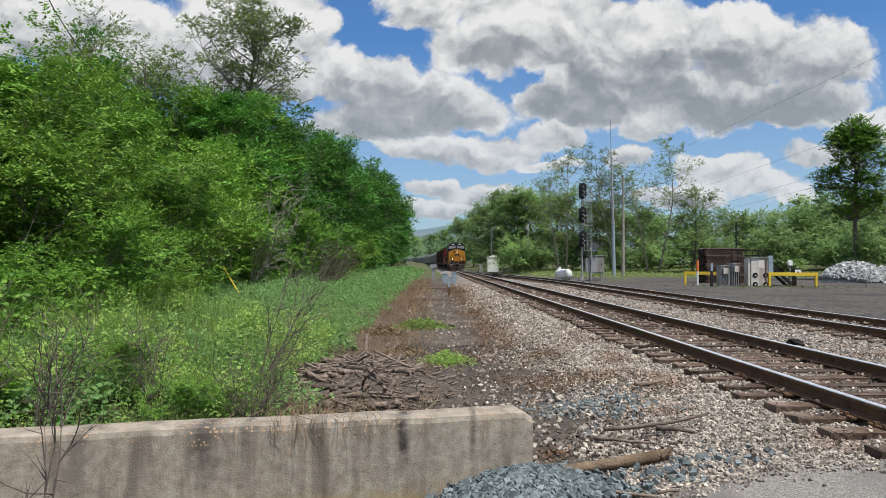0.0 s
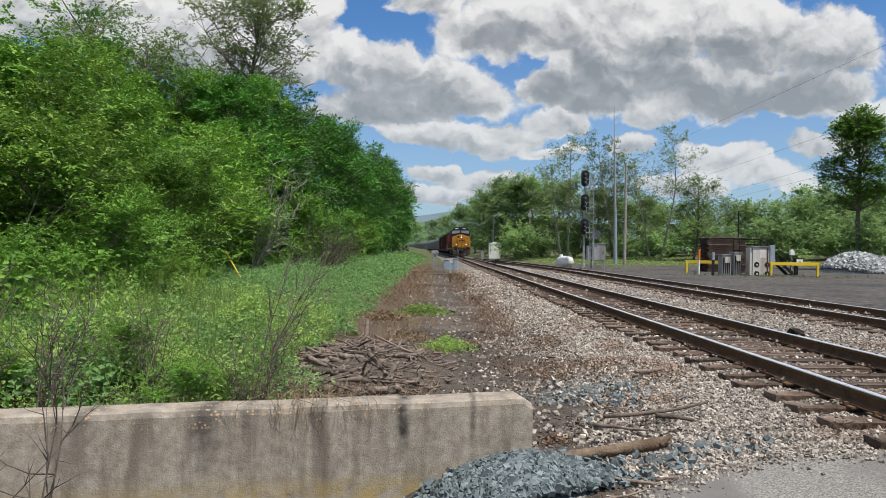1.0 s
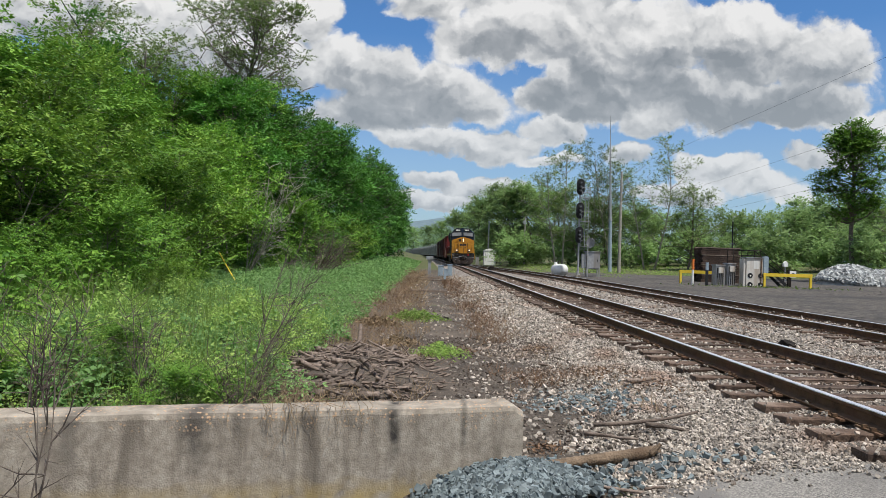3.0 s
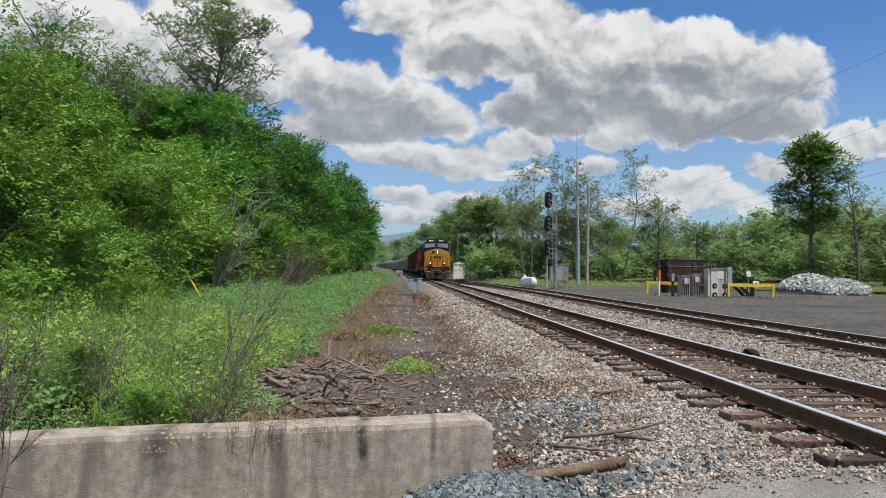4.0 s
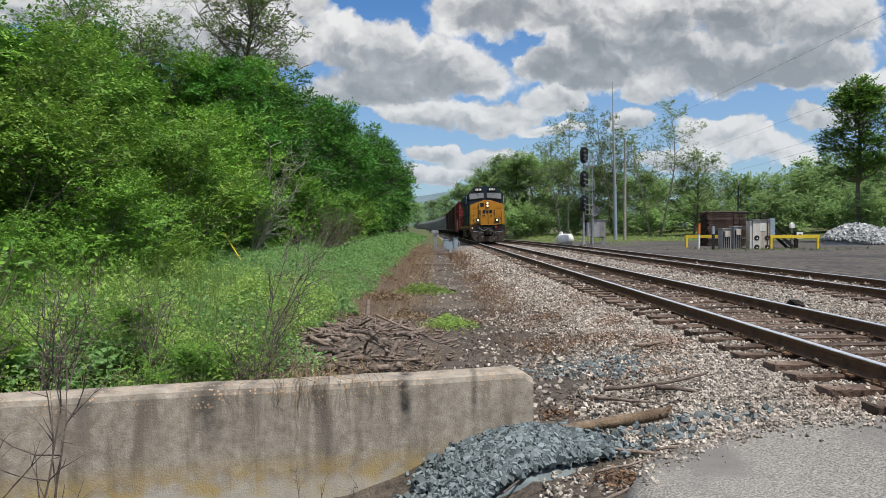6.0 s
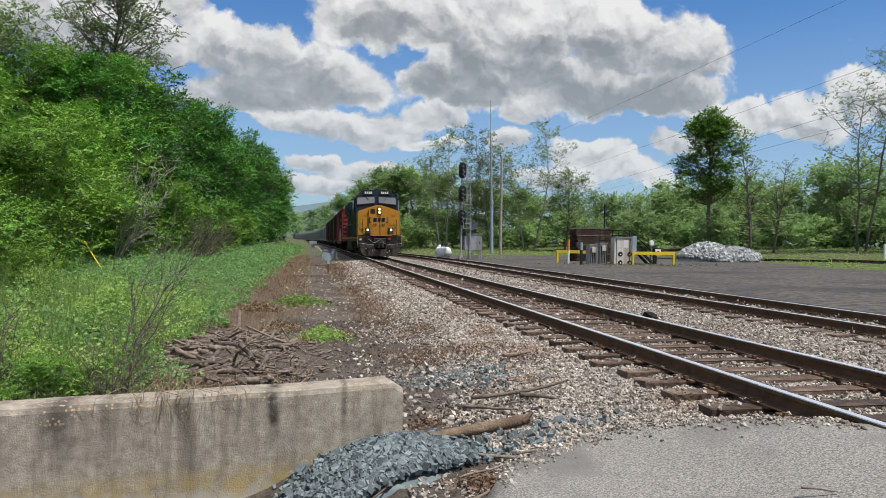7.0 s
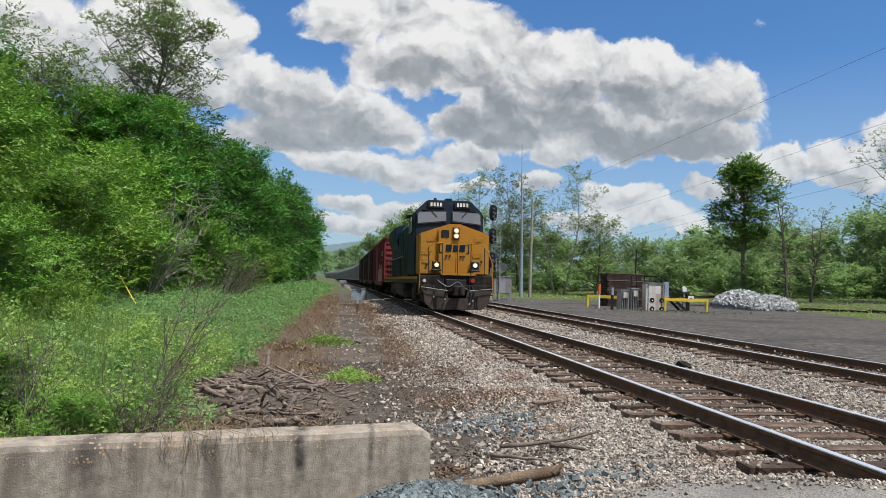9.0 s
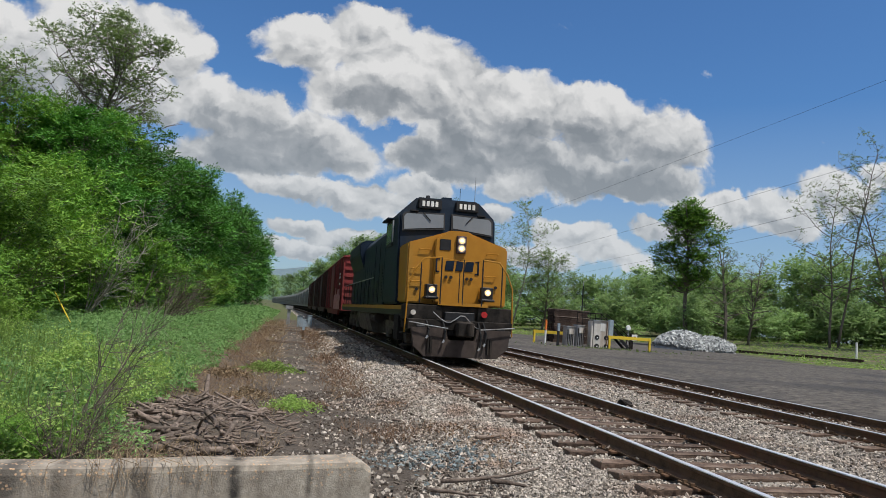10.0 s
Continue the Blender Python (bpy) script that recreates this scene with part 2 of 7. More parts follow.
M = {
    "grass_soil": mat("grass_soil", (0.05, 0.06, 0.02), (0.10, 0.12, 0.04), 3.0, 0.95, bump=0.6, fine=25, stain=(0.12, 0.10, 0.06), stain_scale=0.4),
    "dirt": mat("dirt", (0.028, 0.023, 0.018), (0.125, 0.10, 0.078), 16.0, 0.95, bump=0.9, fine=40, stain=(0.135, 0.108, 0.083), stain_scale=0.9, dist=0.03),
    "dead": mat("dead", (0.06, 0.042, 0.03), (0.15, 0.105, 0.07), 12.0, 0.95, bump=0.8, fine=60, stain=(0.07, 0.06, 0.045), stain_scale=1.3),
    "yard": mat("yard", (0.036, 0.032, 0.028), (0.14, 0.123, 0.104), 3.5, 0.92, bump=0.9, fine=14, sharp=(0.38, 0.66), stain=(0.035, 0.033, 0.032), stain_scale=0.22, dist=0.03),
    "ballast": mat("ballast", (0.075, 0.061, 0.05), (0.37, 0.33, 0.285), 13.0, 0.9, bump=1.0, fine=24, sharp=(0.40, 0.60), stain=(0.13, 0.095, 0.075), stain_scale=0.5, dist=0.05),
    "stone": mat("stone", (0.15, 0.127, 0.103), (0.49, 0.435, 0.37), 9.0, 0.9, bump=0.4, fine=70, stain=(0.23, 0.165, 0.125), stain_scale=0.9, island=0.6, dist=0.004),
    "stone_blue": mat("stone_blue", (0.085, 0.108, 0.112), (0.185, 0.215, 0.218), 9.0, 0.8, bump=0.4, fine=70, island=0.45, dist=0.004),
    "stone_pale": mat("stone_pale", (0.22, 0.23, 0.23), (0.42, 0.43, 0.42), 4.0, 0.85, bump=0.4, fine=40, island=0.45),
    "asphalt": mat("asphalt", (0.10, 0.094, 0.086), (0.36, 0.335, 0.295), 75.0, 0.92, bump=0.8, fine=110, sharp=(0.38, 0.64), stain=(0.15, 0.14, 0.128), stain_scale=1.4, dist=0.004),
    "concrete": mat("concrete", (0.25, 0.225, 0.19), (0.40, 0.365, 0.31), 12.0, 0.9, bump=0.5, fine=70, stain=(0.115, 0.10, 0.085), stain_scale=2.6, streak=True, dist=0.01),
    "tie": mat("tie", (0.04, 0.026, 0.019), (0.12, 0.078, 0.055), 10.0, 0.9, bump=0.8, fine=30, stain=(0.17, 0.125, 0.095), stain_scale=2.0, vary=0.35),
    "rail_side": mat("rail_side", (0.07, 0.042, 0.024), (0.15, 0.09, 0.05), 8.0, 0.85, bump=0.3, fine=60, stain=(0.14, 0.07, 0.04), stain_scale=1.5),
    "rail_top": mat("rail_top", (0.72, 0.71, 0.70), (0.86, 0.86, 0.86), 4.0, 0.5, 0.8, bump=0.05, fine=50),
    "yellow": mat("yellow", (0.36, 0.155, 0.010), (0.43, 0.195, 0.014), 2.5, 0.5, bump=0.05, fine=20, stain=(0.36, 0.19, 0.03), stain_scale=1.3, streak=True),
    "navy": mat("navy", (0.006, 0.013, 0.026), (0.013, 0.024, 0.042), 2.5, 0.5, bump=0.05, fine=20, stain=(0.016, 0.021, 0.028), stain_scale=1.2, streak=True, spec=0.15),
    "grime": mat("grime", (0.010, 0.009, 0.008), (0.030, 0.026, 0.023), 5.0, 0.9, bump=0.3, fine=30, stain=(0.05, 0.041, 0.034), stain_scale=1.6, spec=0.15),
    "plow": mat("plow", (0.036, 0.027, 0.023), (0.075, 0.056, 0.047), 4.0, 0.9, bump=0.2, fine=30, stain=(0.05, 0.04, 0.036), stain_scale=2.2, streak=True),
    "dust": mat("dust", (0.07, 0.062, 0.053), (0.19, 0.17, 0.145), 6.0, 0.9, bump=0.3, fine=30, stain=(0.05, 0.042, 0.036), stain_scale=1.8, streak=True, spec=0.2),
    "black": mat("black", (0.008, 0.008, 0.009), (0.02, 0.02, 0.022), 6.0, 0.55, bump=0.05, fine=30),
    "white": mat("white", (0.70, 0.70, 0.68), (0.82, 0.82, 0.80), 4.0, 0.5, bump=0.05, fine=20, stain=(0.55, 0.53, 0.48), stain_scale=1.5, streak=True),
    "grey_metal": mat("grey_metal", (0.28, 0.29, 0.30), (0.42, 0.43, 0.44), 5.0, 0.5, 0.35, bump=0.1, fine=30, stain=(0.24, 0.22, 0.20), stain_scale=1.5, streak=True),
    "blue_grey": mat("blue_grey", (0.22, 0.28, 0.33), (0.33, 0.40, 0.45), 5.0, 0.55, 0.1, bump=0.1, fine=30),
    "box_beige": mat("box_beige", (0.50, 0.47, 0.42), (0.62, 0.59, 0.54), 5.0, 0.6, bump=0.1, fine=30, stain=(0.36, 0.30, 0.24), stain_scale=1.6, streak=True),
    "fence_yellow": mat("fence_yellow", (0.60, 0.42, 0.03), (0.72, 0.52, 0.05), 5.0, 0.55, bump=0.1, fine=30),
    "orange": mat("orange", (0.65, 0.16, 0.03), (0.75, 0.22, 0.05), 5.0, 0.6, bump=0.0),
    "red_car": mat("red_car", (0.17, 0.022, 0.022), (0.25, 0.04, 0.037), 2.0, 0.65, bump=0.1, fine=20, stain=(0.10, 0.03, 0.025), stain_scale=0.9, streak=True),
    "maroon_car": mat("maroon_car", (0.055, 0.02, 0.017), (0.095, 0.034, 0.028), 2.0, 0.75, bump=0.1, fine=20, stain=(0.035, 0.02, 0.018), stain_scale=0.9, streak=True),
    "brown_car": mat("brown_car", (0.06, 0.03, 0.024), (0.10, 0.05, 0.04), 2.0, 0.75, bump=0.1, fine=20, stain=(0.03, 0.022, 0.02), stain_scale=0.9, streak=True),
    "hopper": mat("hopper", (0.16, 0.18, 0.175), (0.25, 0.27, 0.265), 2.0, 0.7, bump=0.1, fine=20, stain=(0.10, 0.10, 0.09), stain_scale=0.9, streak=True),
    "paint_pink": mat("paint_pink", (0.45, 0.16, 0.17), (0.58, 0.28, 0.28), 5.0, 0.6, bump=0.0, stain=(0.25, 0.05, 0.06), stain_scale=2.5),
    "bark": mat("bark", (0.09, 0.075, 0.06), (0.19, 0.165, 0.14), 9.0, 0.95, bump=0.8, fine=20),
    "bark_pale": mat("bark_pale", (0.22, 0.20, 0.17), (0.40, 0.37, 0.32), 5.0, 0.95, bump=0.5, fine=20),
    "dry_wood": mat("dry_wood", (0.085, 0.062, 0.048), (0.23, 0.18, 0.145), 14.0, 0.9, bump=0.7, fine=45, vary=0.45),
    "log_wood": mat("log_wood", (0.10, 0.07, 0.045), (0.23, 0.165, 0.11), 16.0, 0.9, bump=0.7, fine=50, stain=(0.10, 0.065, 0.04), stain_scale=4),
    "twig": mat("twig", (0.07, 0.055, 0.045), (0.16, 0.13, 0.105), 14.0, 0.9, bump=0.0),
    "straw": mat("straw", (0.17, 0.115, 0.065), (0.30, 0.22, 0.13), 14.0, 0.9, bump=0.0, island=0.35),
    "rust_leaf": mat("rust_leaf", (0.12, 0.072, 0.044), (0.22, 0.138, 0.085), 14.0, 0.9, bump=0.0, island=0.4),
    "leaf": leaf_mat("leaf", (0.025, 0.10, 0.015), (0.135, 0.33, 0.05), (0.09, 0.25, 0.035), 0.25),
    "leaf_bright": leaf_mat("leaf_bright", (0.065, 0.18, 0.022), (0.23, 0.42, 0.055), (0.16, 0.29, 0.04), 0.28),
    "leaf_lime": leaf_mat("leaf_lime", (0.10, 0.22, 0.03), (0.28, 0.43, 0.065), (0.19, 0.32, 0.045), 0.30),
    "leaf_olive": leaf_mat("leaf_olive", (0.08, 0.145, 0.035), (0.24, 0.32, 0.10), (0.15, 0.21, 0.075), 0.45),
    # light spring green, paled further: distance haze put into the leaf colour
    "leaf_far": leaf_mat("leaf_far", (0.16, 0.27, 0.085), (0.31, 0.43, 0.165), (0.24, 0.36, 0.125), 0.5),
    "herb": leaf_mat("herb", (0.16, 0.32, 0.095), (0.33, 0.53, 0.19), (0.26, 0.46, 0.155), 0.5),
    "herb_light": leaf_mat("herb_light", (0.20, 0.34, 0.07), (0.40, 0.52, 0.15), (0.30, 0.44, 0.10), 0.5),
    "hill": mat("hill", (0.05, 0.10, 0.045), (0.11, 0.18, 0.085), 0.03, 0.95, bump=1.0, fine=0.08, stain=(0.08, 0.12, 0.09), stain_scale=0.004, dist=8.0),
    "lamp_glow": glow("lamp_glow", (1.0, 0.62, 0.30), 0.75),
    "lamp_hot": glow("lamp_hot", (1.0, 0.85, 0.62), 4.0),
    "red_lens": mat("red_lens", (0.35, 0.02, 0.02), (0.45, 0.03, 0.03), 4.0, 0.25, bump=0.0),
    "pane": mat("pane", (0.13, 0.145, 0.16), (0.19, 0.205, 0.22), 0.6, 0.06, bump=0.0),
    "rubber": mat("rubber", (0.010, 0.010, 0.011), (0.02, 0.02, 0.02), 8.0, 0.8, bump=0.0),
}
_w = bpy.data.materials.new("puddle_water")
_w.use_nodes = True
_b = _w.node_tree.nodes["Principled BSDF"]
_b.inputs["Base Color"].default_value, _b.inputs["Roughness"].default_value = (0.02, 0.022, 0.024, 1), 0.03
M["water"] = _w


# ---- mesh helpers ----
def mesh_np(name, verts, faces):
    """A mesh from arrays; faces all of one size."""
    me = bpy.data.meshes.new(name)
    verts = np.asarray(verts, dtype=np.float32)
    faces = np.asarray(faces, dtype=np.int32)
    k = faces.shape[1]
    me.vertices.add(len(verts))
    me.vertices.foreach_set("co", verts.ravel())
    me.loops.add(faces.size)
    me.loops.foreach_set("vertex_index", faces.ravel())
    me.polygons.add(len(faces))
    me.polygons.foreach_set("loop_start", np.arange(0, faces.size, k, dtype=np.int32))
    me.update(calc_edges=True)
    me.shade_flat()
    return me


def to_mesh(name, bm):
    me = bpy.data.meshes.new(name)
    bmesh.ops.recalc_face_normals(bm, faces=bm.faces)
    bm.to_mesh(me)
    bm.free()
    return me


def part(name, shape, material, parent=None, label="", m=None):
    """One mesh object, from a bmesh or a mesh, under its thing."""
    me = to_mesh(name, shape) if isinstance(shape, bmesh.types.BMesh) else shape
    if not me.materials:
        me.materials.append(M[material])
    ob = new(name, me)
    if parent:
        ob.parent = parent
    if m is not None:
        ob.matrix_basis = m
    if label:
        ob["label"] = label
    return ob


def thing(name, label, category, group="", kind="", m=None):
    ob = tagged(new(name), label, category, group, kind)
    if m is not None:
        ob.matrix_basis = m
    return ob


def box(bm, x0, x1, y0, y1, z0, z1, bev=0.0, m=None):
    r = bmesh.ops.create_cube(bm, size=1)
    vs = r["verts"]
    for v in vs:
        v.co = Vector((x0 + (v.co.x + 0.5) * (x1 - x0), y0 + (v.co.y + 0.5) * (y1 - y0), z0 + (v.co.z + 0.5) * (z1 - z0)))
    if bev:
        es = list({e for v in vs for e in v.link_edges})
        rr = bmesh.ops.bevel(bm, geom=es, offset=bev, segments=1, affect="EDGES")
        vs = list({v for f in rr["faces"] for v in f.verts} | {v for v in vs if v.is_valid})
    if m is not None:
        bmesh.ops.transform(bm, matrix=m, verts=vs)
    return vs


def cyl(bm, p0, p1, r0, r1=None, seg=8):
    p0, p1 = Vector(p0), Vector(p1)
    d = p1 - p0
    m = Matrix.Translation((p0 + p1) / 2) @ d.to_track_quat("Z", "Y").to_matrix().to_4x4()
    bmesh.ops.create_cone(bm, cap_ends=True, segments=seg, radius1=r0, radius2=r0 if r1 is None else r1, depth=d.length, matrix=m)


def tube(bm, pts, r, seg=6):
    for a, b in zip(pts, pts[1:]):
        cyl(bm, a, b, r, r, seg)


def B(*boxes, bev=0.0):
    bm = bmesh.new()
    for b in boxes:
        box(bm, *b, bev=bev)
    return bm


def C(p0, p1, r0, r1=None, seg=10):
    bm = bmesh.new()
    cyl(bm, p0, p1, r0, r1, seg)
    return bm


def T(pts, r, seg=6):
    bm = bmesh.new()
    tube(bm, pts, r, seg)
    return bm


def prism(pts, y0, y1, axis="y"):
    """A polygon of (x, z) pulled from y0 to y1, or of (y, z) pulled along x."""
    bm = bmesh.new()
    put = (lambda a, b, c: (a, c, b)) if axis == "y" else (lambda a, b, c: (c, a, b)) if axis == "x" else (lambda a, b, c: (a, b, c))
    f = [bm.verts.new(put(a, b, y0)) for a, b in pts]
    g = [bm.verts.new(put(a, b, y1)) for a, b in pts]
    bm.faces.new(f)
    bm.faces.new(g[::-1])
    n = len(pts)
    for i in range(n):
        bm.faces.new((f[i], g[i], g[(i + 1) % n], f[(i + 1) % n]))
    return bm


def bev(bm, w, seg=2):
    bmesh.ops.recalc_face_normals(bm, faces=bm.faces)
    bmesh.ops.bevel(bm, geom=list(bm.edges), offset=w, segments=seg, affect="EDGES", clamp_overlap=True)
    return bm


def smooth(me):
    me.polygons.foreach_set("use_smooth", np.ones(len(me.polygons), dtype=bool))
    return me


def fbm(x, y, s, seed=0.0):
    return noise.fractal(Vector((x * s + seed, y * s - seed, seed)), 0.9, 2.0, 4)


def rocks(name, pos, size, seed, flat=0.75):
    """Many broken stones in one mesh: jittered eight-cornered blocks, turned at random."""
    r = np.random.default_rng(seed)
    n = len(pos)
    base = np.array([(-1, -1, -1), (1, -1, -1), (1, 1, -1), (-1, 1, -1), (-1, -1, 1), (1, -1, 1), (1, 1, 1), (-1, 1, 1)], float)
    v = base[None] * (0.72 + 0.42 * r.random((n, 8, 3)))
    v[:, 4:, :2] *= 0.45 + 0.5 * r.random((n, 1, 2))
    v[:, 4:, :2] += r.normal(size=(n, 1, 2)) * 0.25
    v *= (0.62 + 0.75 * r.random((n, 1, 3))) * np.array([1, 1, flat])
    q = r.normal(size=(n, 4))
    q[:, 1:3] *= 0.6
    q /= np.linalg.norm(q, axis=1)[:, None]
    w, x, y, z = q.T
    R = np.stack([1 - 2 * (y * y + z * z), 2 * (x * y - w * z), 2 * (x * z + w * y), 2 * (x * y + w * z), 1 - 2 * (x * x + z * z),
                  2 * (y * z - w * x), 2 * (x * z - w * y), 2 * (y * z + w * x), 1 - 2 * (x * x + y * y)], -1).reshape(n, 3, 3)
    v = np.einsum("nij,nkj->nki", R, v) * (np.asarray(size).reshape(-1, 1, 1) * 0.5) + np.asarray(pos)[:, None]
    f = np.array([(0, 3, 2, 1), (4, 5, 6, 7), (0, 1, 5, 4), (1, 2, 6, 5), (2, 3, 7, 6), (3, 0, 4, 7)])
    return mesh_np(name, v.reshape(-1, 3), (f[None] + np.arange(n)[:, None, None] * 8).reshape(-1, 4))


def leaves(name, pos, size, seed, up=0.4, wide=0.5, out=None):
    """Many leaves in one mesh: each a four-cornered blade with a folded midrib."""
    r = np.random.default_rng(seed)
    n = len(pos)
    d = r.normal(size=(n, 3))
    d[:, 2] = d[:, 2] * 0.6 - 0.25
    d /= np.linalg.norm(d, axis=1)[:, None]
    nn = r.normal(size=(n, 3)) * 0.8
    nn[:, 2] += up * 2
    if out is not None:
        nn += out
    s = np.cross(d, nn)
    s /= np.linalg.norm(s, axis=1)[:, None] + 1e-9
    k = np.cross(s, d)
    L = (np.asarray(size) * (0.6 + 0.8 * r.random(n)))[:, None]
    p = np.asarray(pos)
    v = np.stack([p, p + d * L * 0.5 + s * L * wide * 0.5 + k * L * 0.1, p + d * L, p + d * L * 0.5 - s * L * wide * 0.5 + k * L * 0.1], 1)
    return mesh_np(name, v.reshape(-1, 3), np.arange(n * 4).reshape(-1, 4))


def sprays(name, org, way, length, leaf, pairs, seed, wide=0.6, droop=0.22):
    """Leafy shoots: leaflets in pairs along a drooping stalk, each a folded four-cornered blade."""
    r = np.random.default_rng(seed)
    n = len(org)
    d = way / (np.linalg.norm(way, axis=1)[:, None] + 1e-9)
    side = np.cross(d, np.array([0, 0, 1.0]) + r.normal(size=(n, 3)) * 0.25)
    side /= np.linalg.norm(side, axis=1)[:, None] + 1e-9
    L = np.asarray(length).reshape(-1, 1) * (0.7 + 0.6 * r.random((n, 1)))
    out = []
    for k in range(pairs + 1):
        u = (k + 0.6) / (pairs + 0.6)
        p = org + d * L * u + np.array([0, 0, -droop]) * L * u * u
        for sg in ((-1, 1) if k < pairs else (0,)):
            e = d * (0.45 if sg else 1.0) + side * sg * 0.9 + r.normal(size=(n, 3)) * 0.22 + np.array([0, 0, -0.22 - 0.5 * droop * u])
            e /= np.linalg.norm(e, axis=1)[:, None]
            s = np.cross(e, np.array([0, 0, 1.0]) + d * 0.35 + r.normal(size=(n, 3)) * 0.3)
            s /= np.linalg.norm(s, axis=1)[:, None] + 1e-9
            up = np.cross(s, e)
            l = leaf * (0.65 + 0.6 * r.random((n, 1)))
            out.append(np.stack([p, p + e * l * 0.45 + s * l * wide * 0.5 + up * l * 0.06, p + e * l, p + e * l * 0.45 - s * l * wide * 0.5 + up * l * 0.06], 1))
    v = np.concatenate(out, 0).reshape(-1, 3)
    return mesh_np(name, v, np.arange(len(v)).reshape(-1, 4))


# ---- the lie of the land ----
def track_x(y):
    return -0.00013 * max(0.0, y - 110.0) ** 2


def siding_x(y):
    k = min(1.0, max(0.0, (y - 42.0) / 78.0))
    return track_x(y) + 4.75 * (1 - k * k * (3 - 2 * k))


def step(a, b, v):
    k = min(1.0, max(0.0, (v - a) / (b - a)))
    return k * k * (3 - 2 * k)


def land(x, y):
    """Height of the natural ground."""
    z = -0.45
    z += 0.55 * step(-5.6, -8.5, x) * step(5.0, 7.5, y)
    if x < -11.5:
        z += 0.34 * (-11.5 - x) * (1 - 0.55 * step(-22, -40, x)) * step(-5, 12, y) * (1 - step(100, 200, y) * 0.6)
    if x < -3.5 and y < 7:
        z -= 0.62 * step(-3.7, -5.2, x) * step(6.6, 5.2, y)
    z += 0.12 * step(6.8, 9.0, x)
    z += 1.3 * step(34, 60, x - 0.25 * (66 - y)) * step(30, 66, y) + 0.5 * step(70, 110, y) * step(7, 12, x)
    z += 0.04 * fbm(x, y, 0.6) if abs(x) < 40 and y < 90 else 0.0
    if y > 700:
        z += 0.004 * (y - 700)
    return z


def sheet(name, xs, ys, zf):
    v = [(x, y, zf(x, y)) for y in ys for x in xs]
    nx = len(xs)
    f = [(j * nx + i, j * nx + i + 1, (j + 1) * nx + i + 1, (j + 1) * nx + i) for j in range(len(ys) - 1) for i in range(nx - 1)]
    return smooth(mesh_np(name, v, f))


def graded(*spans):
    out = []
    for a, b, s in spans:
        out += list(np.arange(a, b, s))
    return out + [spans[-1][1]]


ground = part("ground", sheet("ground", graded((-2500, -200, 150), (-200, -40, 16), (-40, -14, 2), (-14, 9, 0.4), (9, 60, 2.5), (60, 260, 20), (260, 2500, 160)),
                              graded((-400, -20, 40), (-20, 2, 2), (2, 22, 0.4), (22, 100, 2.5), (100, 300, 15), (300, 3600, 150)), land), "grass_soil")
tagged(ground, "green and brown earth with thin grass beside the railway", "ground", kind="structure")


def overlay(name, label, material, left, right, y0, y1, dy, nx, lift, zf=None, cat="ground"):
    """A ground cover with a ragged edge, laid on the land."""
    v, f = [], []
    ys = np.arange(y0, y1 + dy * 0.5, dy)
    for y in ys:
        a, b = left(y), right(y)
        for i in range(nx):
            x = a + (b - a) * i / (nx - 1)
            edge = -0.05 if i in (0, nx - 1) else lift
            v.append((x, y, (zf or land)(x, y) + edge))
    for j in range(len(ys) - 1):
        for i in range(nx - 1):
            f.append((j * nx + i, j * nx + i + 1, (j + 1) * nx + i + 1, (j + 1) * nx + i))
    return tagged(part(name, smooth(mesh_np(name, v, f)), material), label, cat, kind="structure")


overlay("dirt_path", "dark trodden cinder path with thin gravel beside the ballast", "dirt", lambda y: -5.3 + 0.35 * fbm(0, y, 0.5, 3) - 0.3 * step(16, 6, y),
        lambda y: -2.6, 6.3, 75, 0.3, 14, 0.025)
overlay("dead_grass_strip", "strip of withered brown grass between path and green weeds", "dead", lambda y: -4.95 - 1.65 * step(8.0, 13.0, y) + 0.4 * fbm(0, y, 0.5, 7),
        lambda y: -4.75 + 0.3 * fbm(0, y, 0.7, 5) - 0.2, 8.2, 60, 0.3, 8, 0.04)
overlay("yard", "dark cinder and gravel yard with damp patches", "yard", lambda y: 4.6, lambda y: (37 + (60 - y) * -0.35 if y > 20 else 60) + 1.2 * fbm(0, y, 0.2, 9) + (20 if y < 40 else 0),
        -40, 74, 1.0, 48, 0.07)
overlay("verge", "dark bare earth below the concrete wall with litter", "dirt", lambda y: -9.0, lambda y: -2.9, -6, 6.2, 0.3, 20, 0.02)


def bed_z(x, y):
    """Top of the ballast between and beside the tracks."""
    xm = x - track_x(y)
    side = min(abs(xm), abs(x - siding_x(y)))
    z = -0.200 - 0.045 * step(0.75, 1.45, side)
    if xm < -1.5:
        z -= 0.22 * step(-1.5, -3.5, xm)
    r = siding_x(y) + 1.5
    if x > r:
        z -= 0.25 * step(r, r + 1.6, x)
    return z + 0.022 * fbm(x, y, 1.7) + 0.015 * fbm(x, y, 6.0)


overlay("ballast_bed", "pale grey crushed stone ballast under both tracks", "ballast", lambda y: track_x(y) - 3.45 + 0.25 * fbm(0, y, 0.8, 11),
        lambda y: siding_x(y) + 3.2 + 0.2 * fbm(0, y, 0.8, 13), -60, 60, 0.25, 44, 0.0, bed_z)
overlay("ballast_bed_far", "pale grey crushed stone ballast under the far track", "ballast", lambda y: track_x(y) - 3.4,
        lambda y: siding_x(y) + 3.2, 60, 560, 2.5, 24, 0.0, bed_z)


